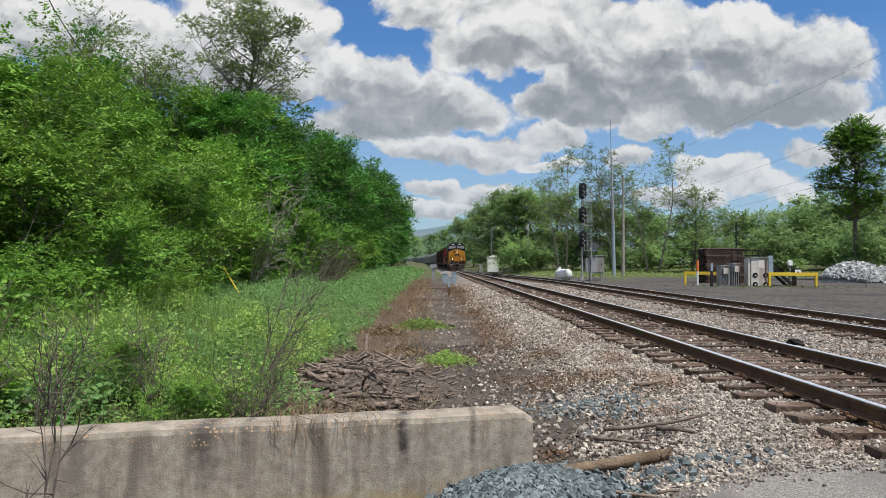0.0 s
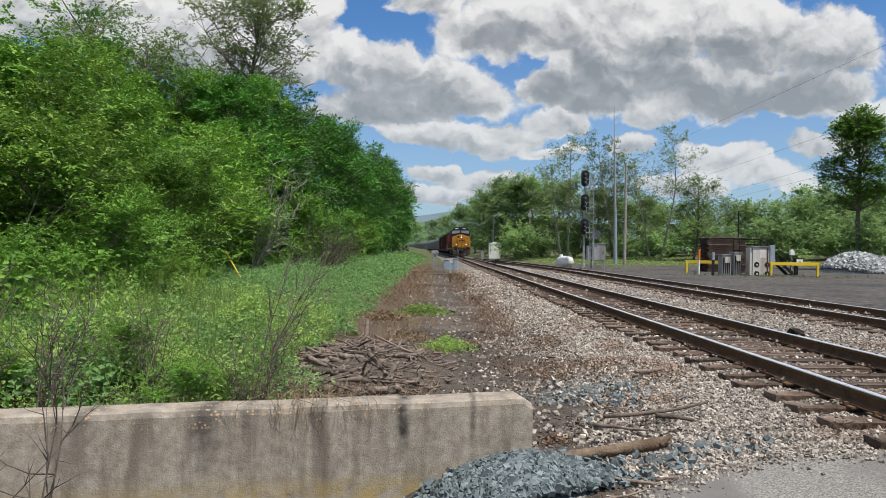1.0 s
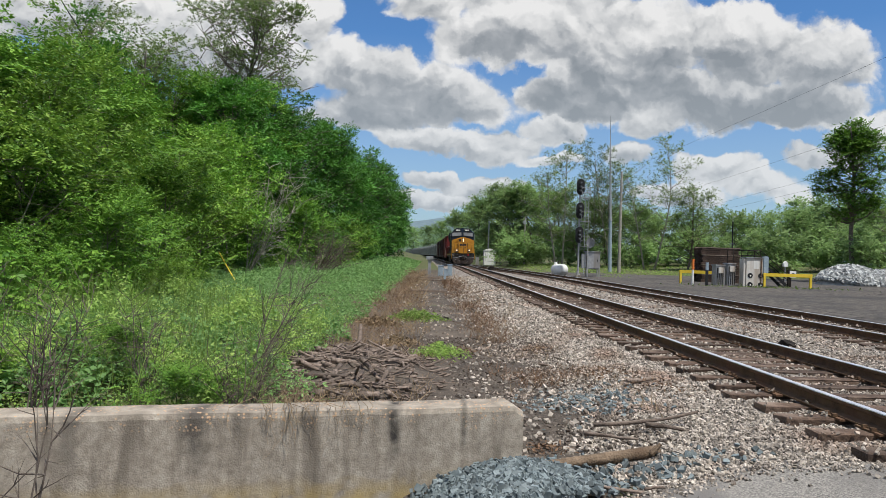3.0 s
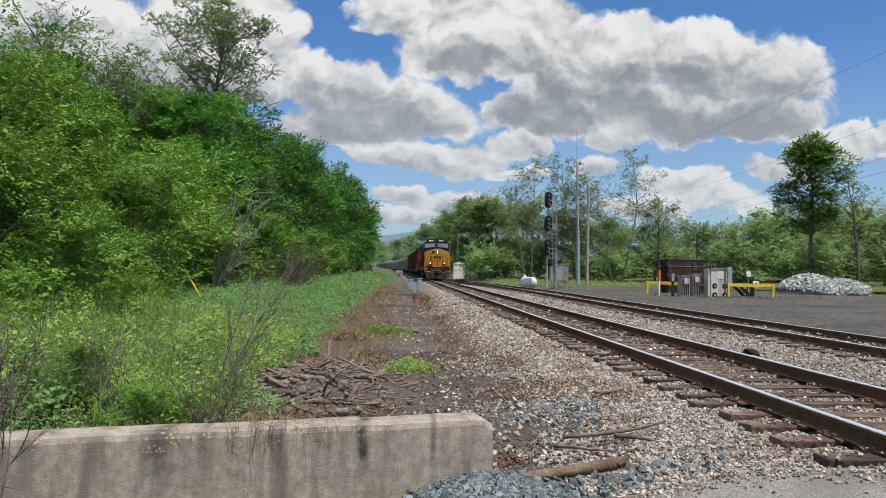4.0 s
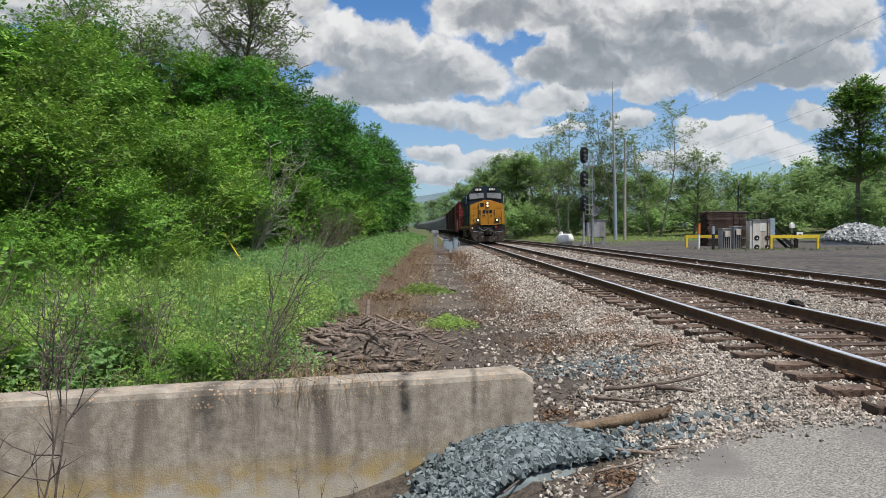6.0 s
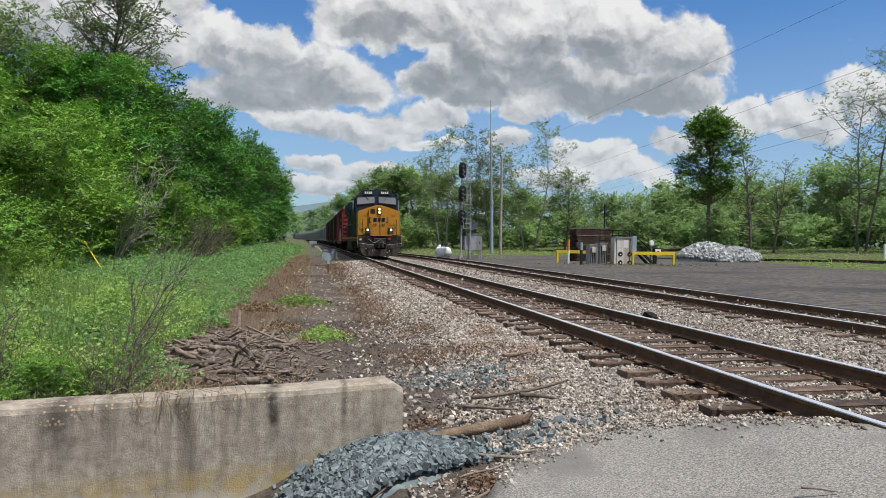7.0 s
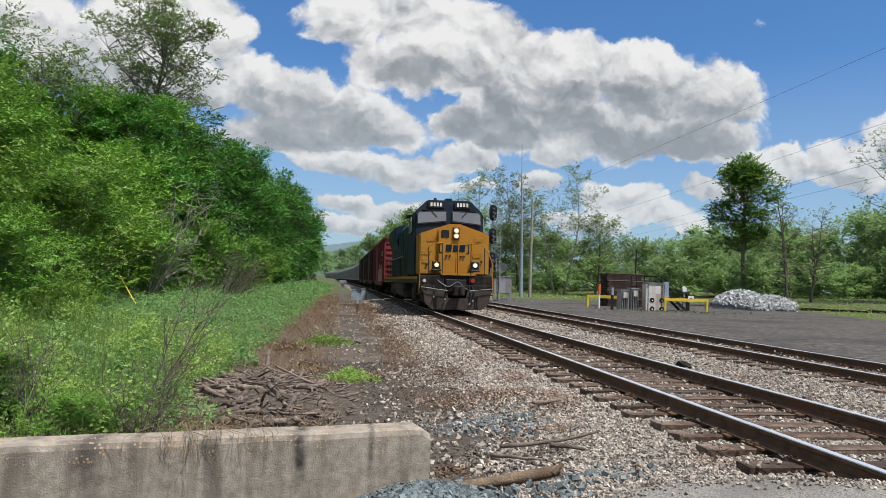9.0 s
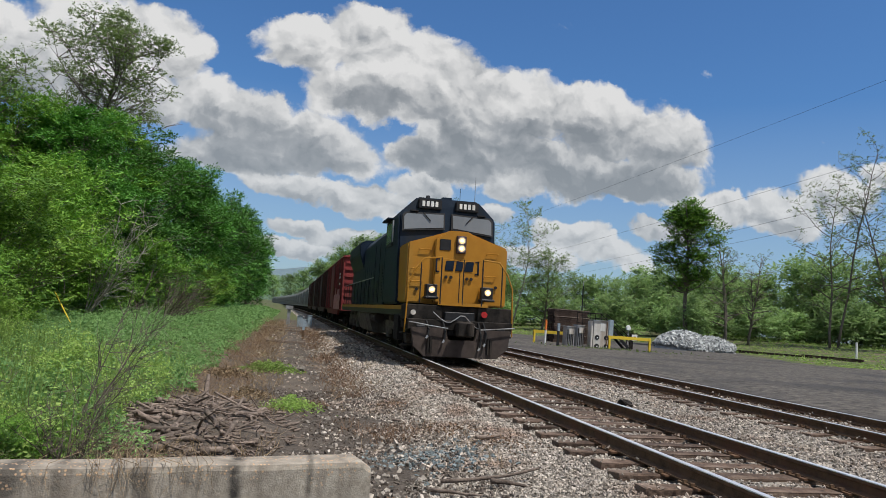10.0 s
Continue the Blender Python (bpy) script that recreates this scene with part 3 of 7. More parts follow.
# ---- tracks ----
RAIL = [(-0.075, -0.142), (0.075, -0.142), (0.075, -0.132), (0.012, -0.11), (0.010, -0.045), (0.036, -0.032), (0.036, -0.008), (0.026, -0.001),
        (-0.026, -0.001), (-0.036, -0.008), (-0.036, -0.032), (-0.010, -0.045), (-0.012, -0.11), (-0.075, -0.132)]


def sweep(name, prof, cx, y0, y1, dy, z=0.0):
    ys = list(np.arange(y0, y1, dy)) + [y1]
    n = len(prof)
    v = [(cx(y) + a, y, b + z) for y in ys for a, b in prof]
    f = [(j * n + i, j * n + (i + 1) % n, (j + 1) * n + (i + 1) % n, (j + 1) * n + i) for j in range(len(ys) - 1) for i in range(n)]
    return mesh_np(name, v, f)


def tie_mesh(seed):
    r = random.Random(seed)
    bm = bmesh.new()
    vs = box(bm, -1.3, 1.3, -0.11, 0.11, -0.17, 0.0, bev=0.012)
    for v in vs:
        v.co += Vector((r.uniform(-0.02, 0.02), r.uniform(-0.012, 0.012), r.uniform(-0.008, 0.006)))
    me = to_mesh("tie", bm)
    me.materials.append(M["tie"])
    return me


TIES = [tie_mesh(i) for i in range(5)]


def plate_mesh():
    bm = B((-0.10, 0.10, -0.17, 0.17, 0.0, 0.018))
    for sx in (-0.085, 0.085):
        for sy in (-0.06, 0.06):
            box(bm, sx - 0.02, sx + 0.02, sy - 0.015, sy + 0.015, 0.015, 0.045)
    me = to_mesh("tie_plate", bm)
    me.materials.append(M["rail_side"])
    return me


PLATE = plate_mesh()


def track(name, label, cx, y0, y1, part_from, part_to, seed, z=0.0, y_tie0=None):
    t = thing(name, label, "railway track", "railway tracks", "structure")
    r = random.Random(seed)
    for sx in (-0.755, 0.755):
        rail = part("rail", sweep("rail", RAIL, lambda y: cx(y) + sx, y0, y1, 4.0, z), "rail_side", t, "rusty brown steel rail")
        part("running_surface", sweep("running_surface", [(-0.035, -0.006), (0.035, -0.006), (0.033, 0.002), (-0.033, 0.002)], lambda y: cx(y) + sx, y0, y1, 4.0, z),
             "rail_top", rail, "polished steel rail head")
    far = bmesh.new()
    y = y_tie0 if y_tie0 is not None else y0
    while y < y1:
        m = pose(cx(y) + r.uniform(-0.05, 0.05), y + r.uniform(-0.03, 0.03), -0.158 + z, 0, 0, r.uniform(-1.2, 1.2))
        if part_from <= y <= part_to:
            ti = part("tie", TIES[r.randrange(5)], "tie", t, m=m)
            if y < 26:
                for sx in (-0.755, 0.755):
                    part("tie_plate", PLATE, "rail_side", ti, m=pose(sx, 0, -0.002))
        else:
            box(far, cx(y) - 1.3, cx(y) + 1.3, y - 0.11, y + 0.11, -0.32 + z, -0.158 + z)
        y += 0.53
    me = to_mesh("far_ties", far)
    ob = part("far_ties", me, "tie", t)
    ob["kind"] = "stuff"
    return t


def road_edge(x):
    """Far edge of the crossing's asphalt."""
    return float(np.interp(x, [-3.55, -3.13, -2.7, -2.25, -1.85, -1.55, -1.16, -0.8, 0.5], [4.2, 4.85, 5.17, 5.42, 5.27, 5.02, 4.68, 4.45, 4.3]))


def build_tracks():
    track("main_track", "main railway track with shiny rail heads on weathered wooden ties", track_x, -60, 560, 4.4, 148, 1, y_tie0=4.49)
    track("side_track", "rusty side track on wooden ties joining the main track", siding_x, -60, 112, 4.4, 60, 2, z=-0.03, y_tie0=4.54)
    # loose ballast, thick close by and thinner further off
    r = np.random.default_rng(5)
    pos, size = [], []
    for y0, y1, n, s in ((4.2, 7.5, 46000, 0.026), (7.5, 12, 40000, 0.032), (12, 20, 24000, 0.042), (20, 48, 12000, 0.07)):
        x = r.uniform(-3.9, 7.2, n)
        left = r.random(n) < 0.45
        x[left] = r.uniform(-3.9, -0.9, left.sum())
        y = r.uniform(y0, y1, n)
        for a, b in zip(x, y):
            if a < -3.0 and r.random() < (-3.0 - a) / 0.9:
                continue
            on = min(abs(a - 0.755), abs(a + 0.755), abs(a - 4.75 - 0.755), abs(a - 4.75 + 0.755)) < 0.09
            if on or b < road_edge(a) + 0.02:
                continue
            tie = abs(((b - 4.49) / 0.53 + 0.5) % 1 - 0.5) * 0.53 < 0.12 and (abs(a) < 1.3 or abs(a - 4.75) < 1.3)
            if tie and r.random() < 0.95:
                continue
            pos.append((a, b, bed_z(a, b) + (0.08 if tie else r.uniform(-0.006, 0.02))))
            size.append(s * (0.6 + 0.7 * r.random()))
    # grit crumbled off the asphalt edge
    for _ in range(900):
        a = r.uniform(-3.3, -0.9)
        pos.append((a, road_edge(a) - abs(r.normal()) * 0.13, -0.305 + 0.29 * step(-2.7, -0.85, a)))
        size.append(r.uniform(0.008, 0.028))
    ob = part("ballast_stones", rocks("ballast_stones", pos, size, 6, 0.65), "stone")
    tagged(ob, "loose pale grey and pinkish crushed ballast stones beside the rails", "gravel", kind="stuff")


build_tracks()


# ---- road crossing and wall ----
def asphalt_z(x, y):
    return -0.31 - 0.16 * step(-3.25, -3.55, x) + 0.29 * step(-2.7, -0.85, x) + 0.006 * fbm(x, y, 2.0)


def build_crossing():
    rows = []
    for i in range(41):
        x = -3.55 + i * 0.0735
        far = road_edge(x) + 0.05 * fbm(x, 0, 3.0, 2) + 0.05 * fbm(x, 0, 11.0, 2)
        rows.append((x, far))
    v, f = [], []
    ys = [0, 0.03, 0.2, 0.5, 1.0, 1.6, 2.4, 3.4, 5, 8, 12]
    for x, far in rows:
        for k, d in enumerate(ys):
            yy = far - d
            v.append((x, yy, asphalt_z(x, yy) + (-0.10 if k == 0 else 0.0)))
    n = len(ys)
    for i in range(len(rows) - 1):
        for j in range(n - 1):
            f.append((i * n + j, i * n + j + 1, (i + 1) * n + j + 1, (i + 1) * n + j))
    tagged(part("road", smooth(mesh_np("road", v, f)), "asphalt"), "worn grey asphalt of the level crossing with a crumbled edge", "road", kind="structure")
    v2, f2 = [], []
    for i, x in enumerate(np.arange(-0.62, 12.1, 0.4)):
        for j, yy in enumerate((4.2, 3.9, 2, 0, -3, -7)):
            v2.append((x, yy, -0.02 if yy < 4.2 else -0.1))
    nn = 6
    for i in range(len(v2) // nn - 1):
        for j in range(nn - 1):
            f2.append((i * nn + j, i * nn + j + 1, (i + 1) * nn + j + 1, (i + 1) * nn + j))
    tagged(part("crossing_deck", smooth(mesh_np("crossing_deck", v2, f2)), "asphalt"), "grey asphalt between and beyond the crossing rails", "road", kind="structure")


build_crossing()


def build_wall():
    a, b = Vector((-3.70, 6.02)), Vector((-10.5, 4.48))
    d = (b - a).normalized()
    nrm = Vector((d.y, -d.x))
    if nrm.y > 0:
        nrm = -nrm
    L = (b - a).length
    wth = 0.30
    bm = bmesh.new()
    n = 90
    prof = [(0.0, -1.5), (0.0, -0.05), (0.012, -0.012), (0.05, 0.0), (wth - 0.04, 0.0), (wth, -0.03), (wth, -1.5)]
    rings = []
    for i in range(n + 1):
        s = L * i / n
        drop = -0.05 * max(0.0, 1 - s / 0.05) ** 2
        c = a + d * s
        ring = []
        for o, z in prof:
            rough = 0.006 * fbm(s, z, 3.0, 4) + 0.02 * max(0.0, fbm(s, z, 7.0, 8) - 0.35) * (1 if z > -0.06 else 0)
            p = c - nrm * (o + rough)
            ring.append(bm.verts.new((p.x, p.y, z + (drop if z > -0.1 else 0) + 0.012 * fbm(s, 0, 0.9, 3) * (z > -1))))
        rings.append(ring)
    for r0, r1 in zip(rings, rings[1:]):
        for k in range(len(prof) - 1):
            bm.faces.new((r0[k], r1[k], r1[k + 1], r0[k + 1]))
    bm.faces.new(rings[0])
    ob = part("retaining_wall", bm, "wall_concrete")
    tagged(ob, "low weathered concrete wall with dark streaks and yellow stain at its foot", "wall", kind="structure")


def wall_material():
    ma = mat("wall_concrete", (0.24, 0.205, 0.163), (0.43, 0.38, 0.31), 14.0, 0.92, bump=0.4, fine=80, sharp=(0.34, 0.70), stain=(0.15, 0.126, 0.10), stain_scale=7.0, dist=0.012, streak=True, stain_at=(0.46, 0.72))
    nt = ma.node_tree
    N, L = nt.nodes.new, nt.links.new
    b = nt.nodes["Principled BSDF"]
    col = b.inputs["Base Color"].links[0].from_socket
    tc = N("ShaderNodeTexCoord")
    sep = N("ShaderNodeSeparateXYZ")
    L(tc.outputs["Object"], sep.inputs[0])

    def band(src, lo, hi):
        mr = N("ShaderNodeMapRange")
        mr.inputs["From Min"].default_value, mr.inputs["From Max"].default_value = lo, hi
        L(src, mr.inputs["Value"])
        return mr.outputs[0]

    def mul(p, q):
        n = N("ShaderNodeMath")
        n.operation = "MULTIPLY"
        L(p, n.inputs[0])
        if isinstance(q, float):
            n.inputs[1].default_value = q
        else:
            L(q, n.inputs[1])
        return n.outputs[0]

    def over(c, fac, rgb):
        mx = N("ShaderNodeMix")
        mx.data_type = "RGBA"
        L(fac, mx.inputs[0])
        L(c, mx.inputs[6])
        mx.inputs[7].default_value = (*rgb, 1)
        return mx.outputs[2]

    nz = N("ShaderNodeTexNoise")
    nz.inputs["Scale"].default_value, nz.inputs["Detail"].default_value = 5.0, 5.0
    L(tc.outputs["Object"], nz.inputs["Vector"])
    zn = N("ShaderNodeMath")
    zn.operation = "MULTIPLY_ADD"
    L(nz.outputs["Fac"], zn.inputs[0])
    zn.inputs[1].default_value = 0.35
    L(sep.outputs[2], zn.inputs[2])
    # ochre mineral stain at the foot, pale lime below it
    col = over(col, mul(mul(band(zn.outputs[0], -0.30, -0.46), band(nz.outputs["Fac"], 0.35, 0.6)), 0.75), (0.40, 0.29, 0.10))
    col = over(col, mul(band(zn.outputs[0], -0.50, -0.60), 0.6), (0.46, 0.43, 0.38))
    # black drip marks from the top edge
    for x0, wd, dep, amt in ((-4.72, 0.07, -0.36, 0.95), (-4.18, 0.035, -0.28, 0.6), (-6.12, 0.14, -0.35, 0.7), (-5.85, 0.05, -0.22, 0.5), (-5.35, 0.05, -0.25, 0.4), (-6.9, 0.10, -0.3, 0.5)):
        mp = N("ShaderNodeMath")
        mp.operation = "SUBTRACT"
        L(sep.outputs[0], mp.inputs[0])
        mp.inputs[1].default_value = x0
        ab = N("ShaderNodeMath")
        ab.operation = "ABSOLUTE"
        L(mp.outputs[0], ab.inputs[0])
        fac = mul(mul(mul(band(ab.outputs[0], wd, wd * 0.25), band(zn.outputs[0], dep + 0.08, dep + 0.3)), band(nz.outputs["Fac"], 0.25, 0.5)), amt)
        col = over(col, fac, (0.03, 0.027, 0.025))
    # exposed orange-white pebbles along the worn top
    vo = N("ShaderNodeTexVoronoi")
    vo.inputs["Scale"].default_value = 32.0
    L(tc.outputs["Object"], vo.inputs["Vector"])
    fac = mul(mul(band(vo.outputs["Distance"], 0.33, 0.22), band(zn.outputs[0], 0.02, 0.14)), band(nz.outputs["Fac"], 0.40, 0.50))
    col = over(col, fac, (0.50, 0.33, 0.20))
    L(col, b.inputs["Base Color"])
    return ma


M["wall_concrete"] = wall_material()
build_wall()


# ---- the train ----
WHEELS = []          # (wheelset, radius, its place in its vehicle)


def wheelset_mesh(r):
    bm = bmesh.new()
    for sx in (-0.755, 0.755):
        cyl(bm, (sx - 0.05, 0, 0), (sx + 0.06, 0, 0), r, r, 24)
        s = 1 if sx > 0 else -1
        cyl(bm, (sx - s * 0.09, 0, 0), (sx - s * 0.05, 0, 0), r + 0.03, r + 0.03, 24)
        for k in range(4):
            a = k * math.pi / 2
            box(bm, sx + s * 0.06, sx + s * 0.075, r * 0.55 * math.cos(a) - 0.05, r * 0.55 * math.cos(a) + 0.05, r * 0.55 * math.sin(a) - 0.05, r * 0.55 * math.sin(a) + 0.05)
    cyl(bm, (-0.85, 0, 0), (0.85, 0, 0), 0.09, 0.09, 10)
    me = to_mesh("wheelset", bm)
    me.materials.append(M["grime"])
    return me


WS_LOCO, WS_CAR = wheelset_mesh(0.53), wheelset_mesh(0.44)


def bogie(parent, y, axles, r, ws, loco=False):
    span = max(axles)
    bm = bmesh.new()
    for sx in (-1.02, 1.02):
        if loco:
            box(bm, sx - 0.09, sx + 0.09, y - span - 0.75, y + span + 0.75, 0.62, 0.92, bev=0.03)
            for a in axles:
                box(bm, sx - 0.13, sx + 0.13, y + a - 0.22, y + a + 0.22, 0.33, 0.72, bev=0.03)
                for o in (-0.34, 0.34):
                    cyl(bm, (sx * 1.05, y + a + o, 0.45), (sx * 1.05, y + a + o, 0.72), 0.09, 0.09, 10)
            for o in (-span / 2, span / 2):
                cyl(bm, (sx * 1.07, y + o - 0.3, 1.0), (sx * 1.07, y + o + 0.3, 1.0), 0.12, 0.12, 10)
        else:
            box(bm, sx - 0.07, sx + 0.07, y - span - 0.2, y + span + 0.2, 0.52, 0.68, bev=0.02)
            box(bm, sx - 0.07, sx + 0.07, y - 0.45, y + 0.45, 0.25, 0.55, bev=0.03)
            for a in axles:
                box(bm, sx - 0.09, sx + 0.09, y + a - 0.14, y + a + 0.14, 0.34, 0.6, bev=0.02)
            for o in (-0.15, 0.0, 0.15):
                cyl(bm, (sx, y + o, 0.3), (sx, y + o, 0.55), 0.06, 0.06, 8)
    box(bm, -0.95, 0.95, y - 0.25, y + 0.25, 0.5, 0.8)
    part("bogie_frame", bm, "dust" if loco else "grime", parent, "dusty grey side frames with springs")
    for a in axles:
        w = part("wheelset", ws, "grime", parent, m=pose(0, y + a, r))
        WHEELS.append((w, r, (0, y + a, r)))


def locomotive():
    t = thing("locomotive", "yellow-nosed dark blue diesel freight locomotive with lit headlamps", "locomotive")
    P = lambda n, s, m, l="", par=None: part(n, s, m, par or t, l)
    # pilot and platform
    P("pilot_plow", bev(prism([(-1.0, 0.10), (1.0, 0.10), (1.30, 0.36), (1.38, 0.86), (0.42, 0.86), (0.36, 0.56), (-0.36, 0.56), (-0.42, 0.86), (-1.38, 0.86), (-1.30, 0.36)], -0.42, -0.30), 0.015),
      "plow", "dusty grey steel snow pilot")
    bm = B((-1.45, 1.45, -0.28, 0.9, 0.80, 1.08), (-1.5, -0.5, -0.12, 0.7, 1.05, 1.46), (0.5, 1.5, -0.12, 0.7, 1.05, 1.46), (-0.55, 0.55, -0.02, 0.7, 1.05, 1.46), bev=0.02)
    for sx in (-1.0, 1.0):
        for k in range(4):
            box(bm, sx * 0.86 + k * 0.09 - 0.14, sx * 0.86 + k * 0.09 - 0.10, -0.16, -0.10, 0.98, 1.12)
    P("front_platform", bm, "grime", "dark grimy front platform")
    for sx in (-1, 1):
        for k in range(3):
            P("step", B((sx * 1.5 - 0.04, sx * 1.5 + 0.04, 0.05, 0.45, 0.32 + k * 0.34, 0.36 + k * 0.34), (sx * 1.28 - 0.2, sx * 1.28 + 0.2, 0.1, 0.5, 0.34 + k * 0.34, 0.37 + k * 0.34)), "grime")
        P("brake_pipe_cluster", B((sx * 1.1 - 0.12, sx * 1.1 + 0.12, -0.36, -0.28, 0.62, 0.92), bev=0.02), "black")
        P("grab_plate", B((sx * 0.82 - 0.03, sx * 0.82 + 0.03, -0.47, -0.42, 0.2, 0.62), (sx * 0.82 - 0.10, sx * 0.82 - 0.06, -0.47, -0.42, 0.2, 0.62)), "grime")
    c = P("coupler", B((-0.16, 0.16, -0.62, 0.2, 0.70, 1.02), (-0.22, 0.22, -0.86, -0.60, 0.66, 1.06), bev=0.04), "grime", "rusty steel knuckle coupler")
    P("knuckle", C((0.12, -0.9, 0.7), (0.12, -0.9, 1.02), 0.10, 0.10, 12), "grime", "", c)
    P("coupler_plate", B((-0.42, 0.42, -0.14, -0.06, 0.66, 1.30), bev=0.02), "black")
    P("yellow_step_edge", B((-0.62, 0.78, -0.17, -0.02, 1.47, 1.56)), "yellow", "yellow painted platform edge")
    P("cut_lever", T([(-1.45, -0.5, 1.0), (-0.9, -0.52, 0.92), (-0.4, -0.52, 0.86)], 0.014), "grey_metal")
    P("cut_lever", T([(1.45, -0.5, 0.95), (0.9, -0.52, 0.9), (0.5, -0.52, 0.86)], 0.014), "grey_metal")
    arc = [(-0.78 + 1.5 * k / 12, -0.30, 1.28 - 0.42 * math.sin(math.pi * min(1, k / 12 * 1.9) * 0.5) + 0.36 * math.exp(-((k - 6.5) / 2.2) ** 2)) for k in range(13)]
    P("jumper_cable", T(arc, 0.013), "grey_metal", "grey looping jumper cable")
    for x0, d in ((0.48, 0.62), (-0.5, 0.45), (0.62, 0.5), (-0.95, 0.35)):
        P("air_hose", T([(x0, -0.3, 1.05), (x0 + 0.05, -0.48, 0.95 - d * 0.4), (x0 + 0.02, -0.5, 1.0 - d)], 0.024), "rubber")
        P("hose_end", C((x0 + 0.02, -0.5, 1.0 - d), (x0 - 0.02, -0.5, 0.93 - d), 0.03, 0.03, 8), "grey_metal")
    P("class_lamp", C((0.66, -0.16, 1.27), (0.66, -0.24, 1.27), 0.085, 0.085, 14), "red_lens", "red round marker lamp")
    P("class_lamp", C((-1.30, -0.16, 1.24), (-1.30, -0.22, 1.24), 0.07, 0.07, 14), "box_beige", "pale round marker lamp")
    # nose
    side = [(-1.44, 1.50), (1.44, 1.50), (1.44, 3.17), (0.30, 3.55), (-0.30, 3.55), (-1.44, 3.17)]
    P("nose", bev(prism(side, 0.42, 2.0), 0.04), "yellow", "yellow short hood with chamfered top")
    door = [(-0.70, 1.54), (0.62, 1.54), (0.62, 3.30), (0.26, 3.565), (-0.30, 3.565), (-0.70, 3.30)]
    P("nose_panel", bev(prism(door, 0.28, 0.6), 0.03), "yellow", "yellow raised centre panel of the nose")
    P("nose_seam", B((0.03, 0.05, 0.272, 0.282, 1.55, 2.75)), "black")
    P("nose_window", bev(B((-0.58, -0.26, 0.262, 0.29, 3.0, 3.31)), 0.05), "black", "black rounded nose door window")
    P("headlamp_box", B((-0.11, 0.17, 0.20, 0.30, 2.93, 3.43), bev=0.02), "brown_car", "rusty brown headlamp housing")
    for z in (3.07, 3.29):
        P("headlamp", C((0.03, 0.20, z), (0.03, 0.175, z), 0.085, 0.085, 16), "lamp_glow", "lit warm white headlamp")
        P("lamp_ring", C((0.03, 0.198, z), (0.03, 0.188, z), 0.115, 0.115, 16), "grey_metal", "metal headlamp rim")
        P("lamp_bulb", C((0.03, 0.175, z), (0.03, 0.168, z), 0.042, 0.042, 12), "lamp_hot", "glowing lamp centre")
    for sx in (-0.79, 0.79):
        P("ditch_light_box", B((sx - 0.19, sx + 0.19, -0.08, 0.3, 1.63, 1.70), (sx - 0.155, sx + 0.155, 0.0, 0.3, 1.66, 2.03), bev=0.02), "black", "black ditch light bracket")
        P("ditch_light", C((sx, 0.0, 1.88), (sx, -0.03, 1.88), 0.085, 0.085, 16), "lamp_glow", "lit warm ditch light")
        P("lamp_ring", C((sx, -0.002, 1.88), (sx, -0.015, 1.88), 0.10, 0.10, 16), "grey_metal", "metal lamp rim")
        P("lamp_bulb", C((sx, -0.03, 1.88), (sx, -0.038, 1.88), 0.042, 0.042, 12), "lamp_hot", "glowing lamp centre")
    # plain blue marks of the railway's emblem
    for x0, x1, z0, z1 in ((-0.66, -0.62, 2.38, 2.78), (-0.66, -0.55, 2.74, 2.78), (-0.66, -0.55, 2.38, 2.42), (0.54, 0.58, 2.36, 2.76), (0.47, 0.58, 2.72, 2.76), (0.47, 0.58, 2.36, 2.40)):
        P("emblem_bracket", B((x0, x1, 0.262, 0.30, z0, z1)), "navy")
    for x0, wd in ((-0.40, 0.24), (-0.10, 0.20), (0.16, 0.24)):
        P("emblem_block", bev(prism([(x0, 2.44), (x0 + wd, 2.44), (x0 + wd + 0.03, 2.72), (x0 + 0.03, 2.72)], 0.262, 0.29), 0.01), "navy", "plain dark blue emblem block")
    for x0, z0 in ((-0.36, 2.26), (-0.22, 2.26), (0.36, 2.24), (0.24, 2.24), (-1.15, 1.88), (1.12, 2.05)):
        P("nose_fitting", C((x0, 0.26 if abs(x0) < 0.7 else 0.40, z0), (x0, 0.23 if abs(x0) < 0.7 else 0.37, z0), 0.045, 0.045, 10), "black")
    for x0, z0 in ((-1.15, 2.45), (-0.95, 3.0), (1.0, 3.0), (0.95, 2.35), (-1.15, 2.1)):
        P("grab_iron", T([(x0 - 0.16, 0.42, z0), (x0 - 0.16, 0.36, z0), (x0 + 0.16, 0.36, z0), (x0 + 0.16, 0.42, z0)], 0.012), "yellow")
    # front handrails
    for s in (-1, 1):
        P("handrail", T([(s * 1.50, -0.12, 0.7), (s * 1.46, -0.12, 2.0), (s * 1.30, -0.14, 2.4), (s * 1.05, -0.16, 2.72), (s * 0.58, -0.16, 2.76)], 0.022), "yellow", "yellow tubular handrail")
        P("handrail_post", T([(s * 0.58, -0.16, 1.50), (s * 0.58, -0.16, 2.77)], 0.020), "black")
        P("handrail_post", T([(s * 1.14, -0.16, 1.50), (s * 1.14, -0.16, 2.6)], 0.018), "black")
    P("handrail_post", T([(0.04, -0.16, 1.5), (0.04, -0.16, 2.74)], 0.016), "black")
    P("handrail_chain", T([(-0.58, -0.16, 2.74), (0.04, -0.16, 2.68), (0.58, -0.16, 2.74)], 0.010), "yellow")
    # cab: front leans back
    cab = prism([(-1.50, 1.46), (1.50, 1.46), (1.50, 4.18), (0.95, 4.74), (-0.95, 4.74), (-1.50, 4.18)], 1.75, 4.7)
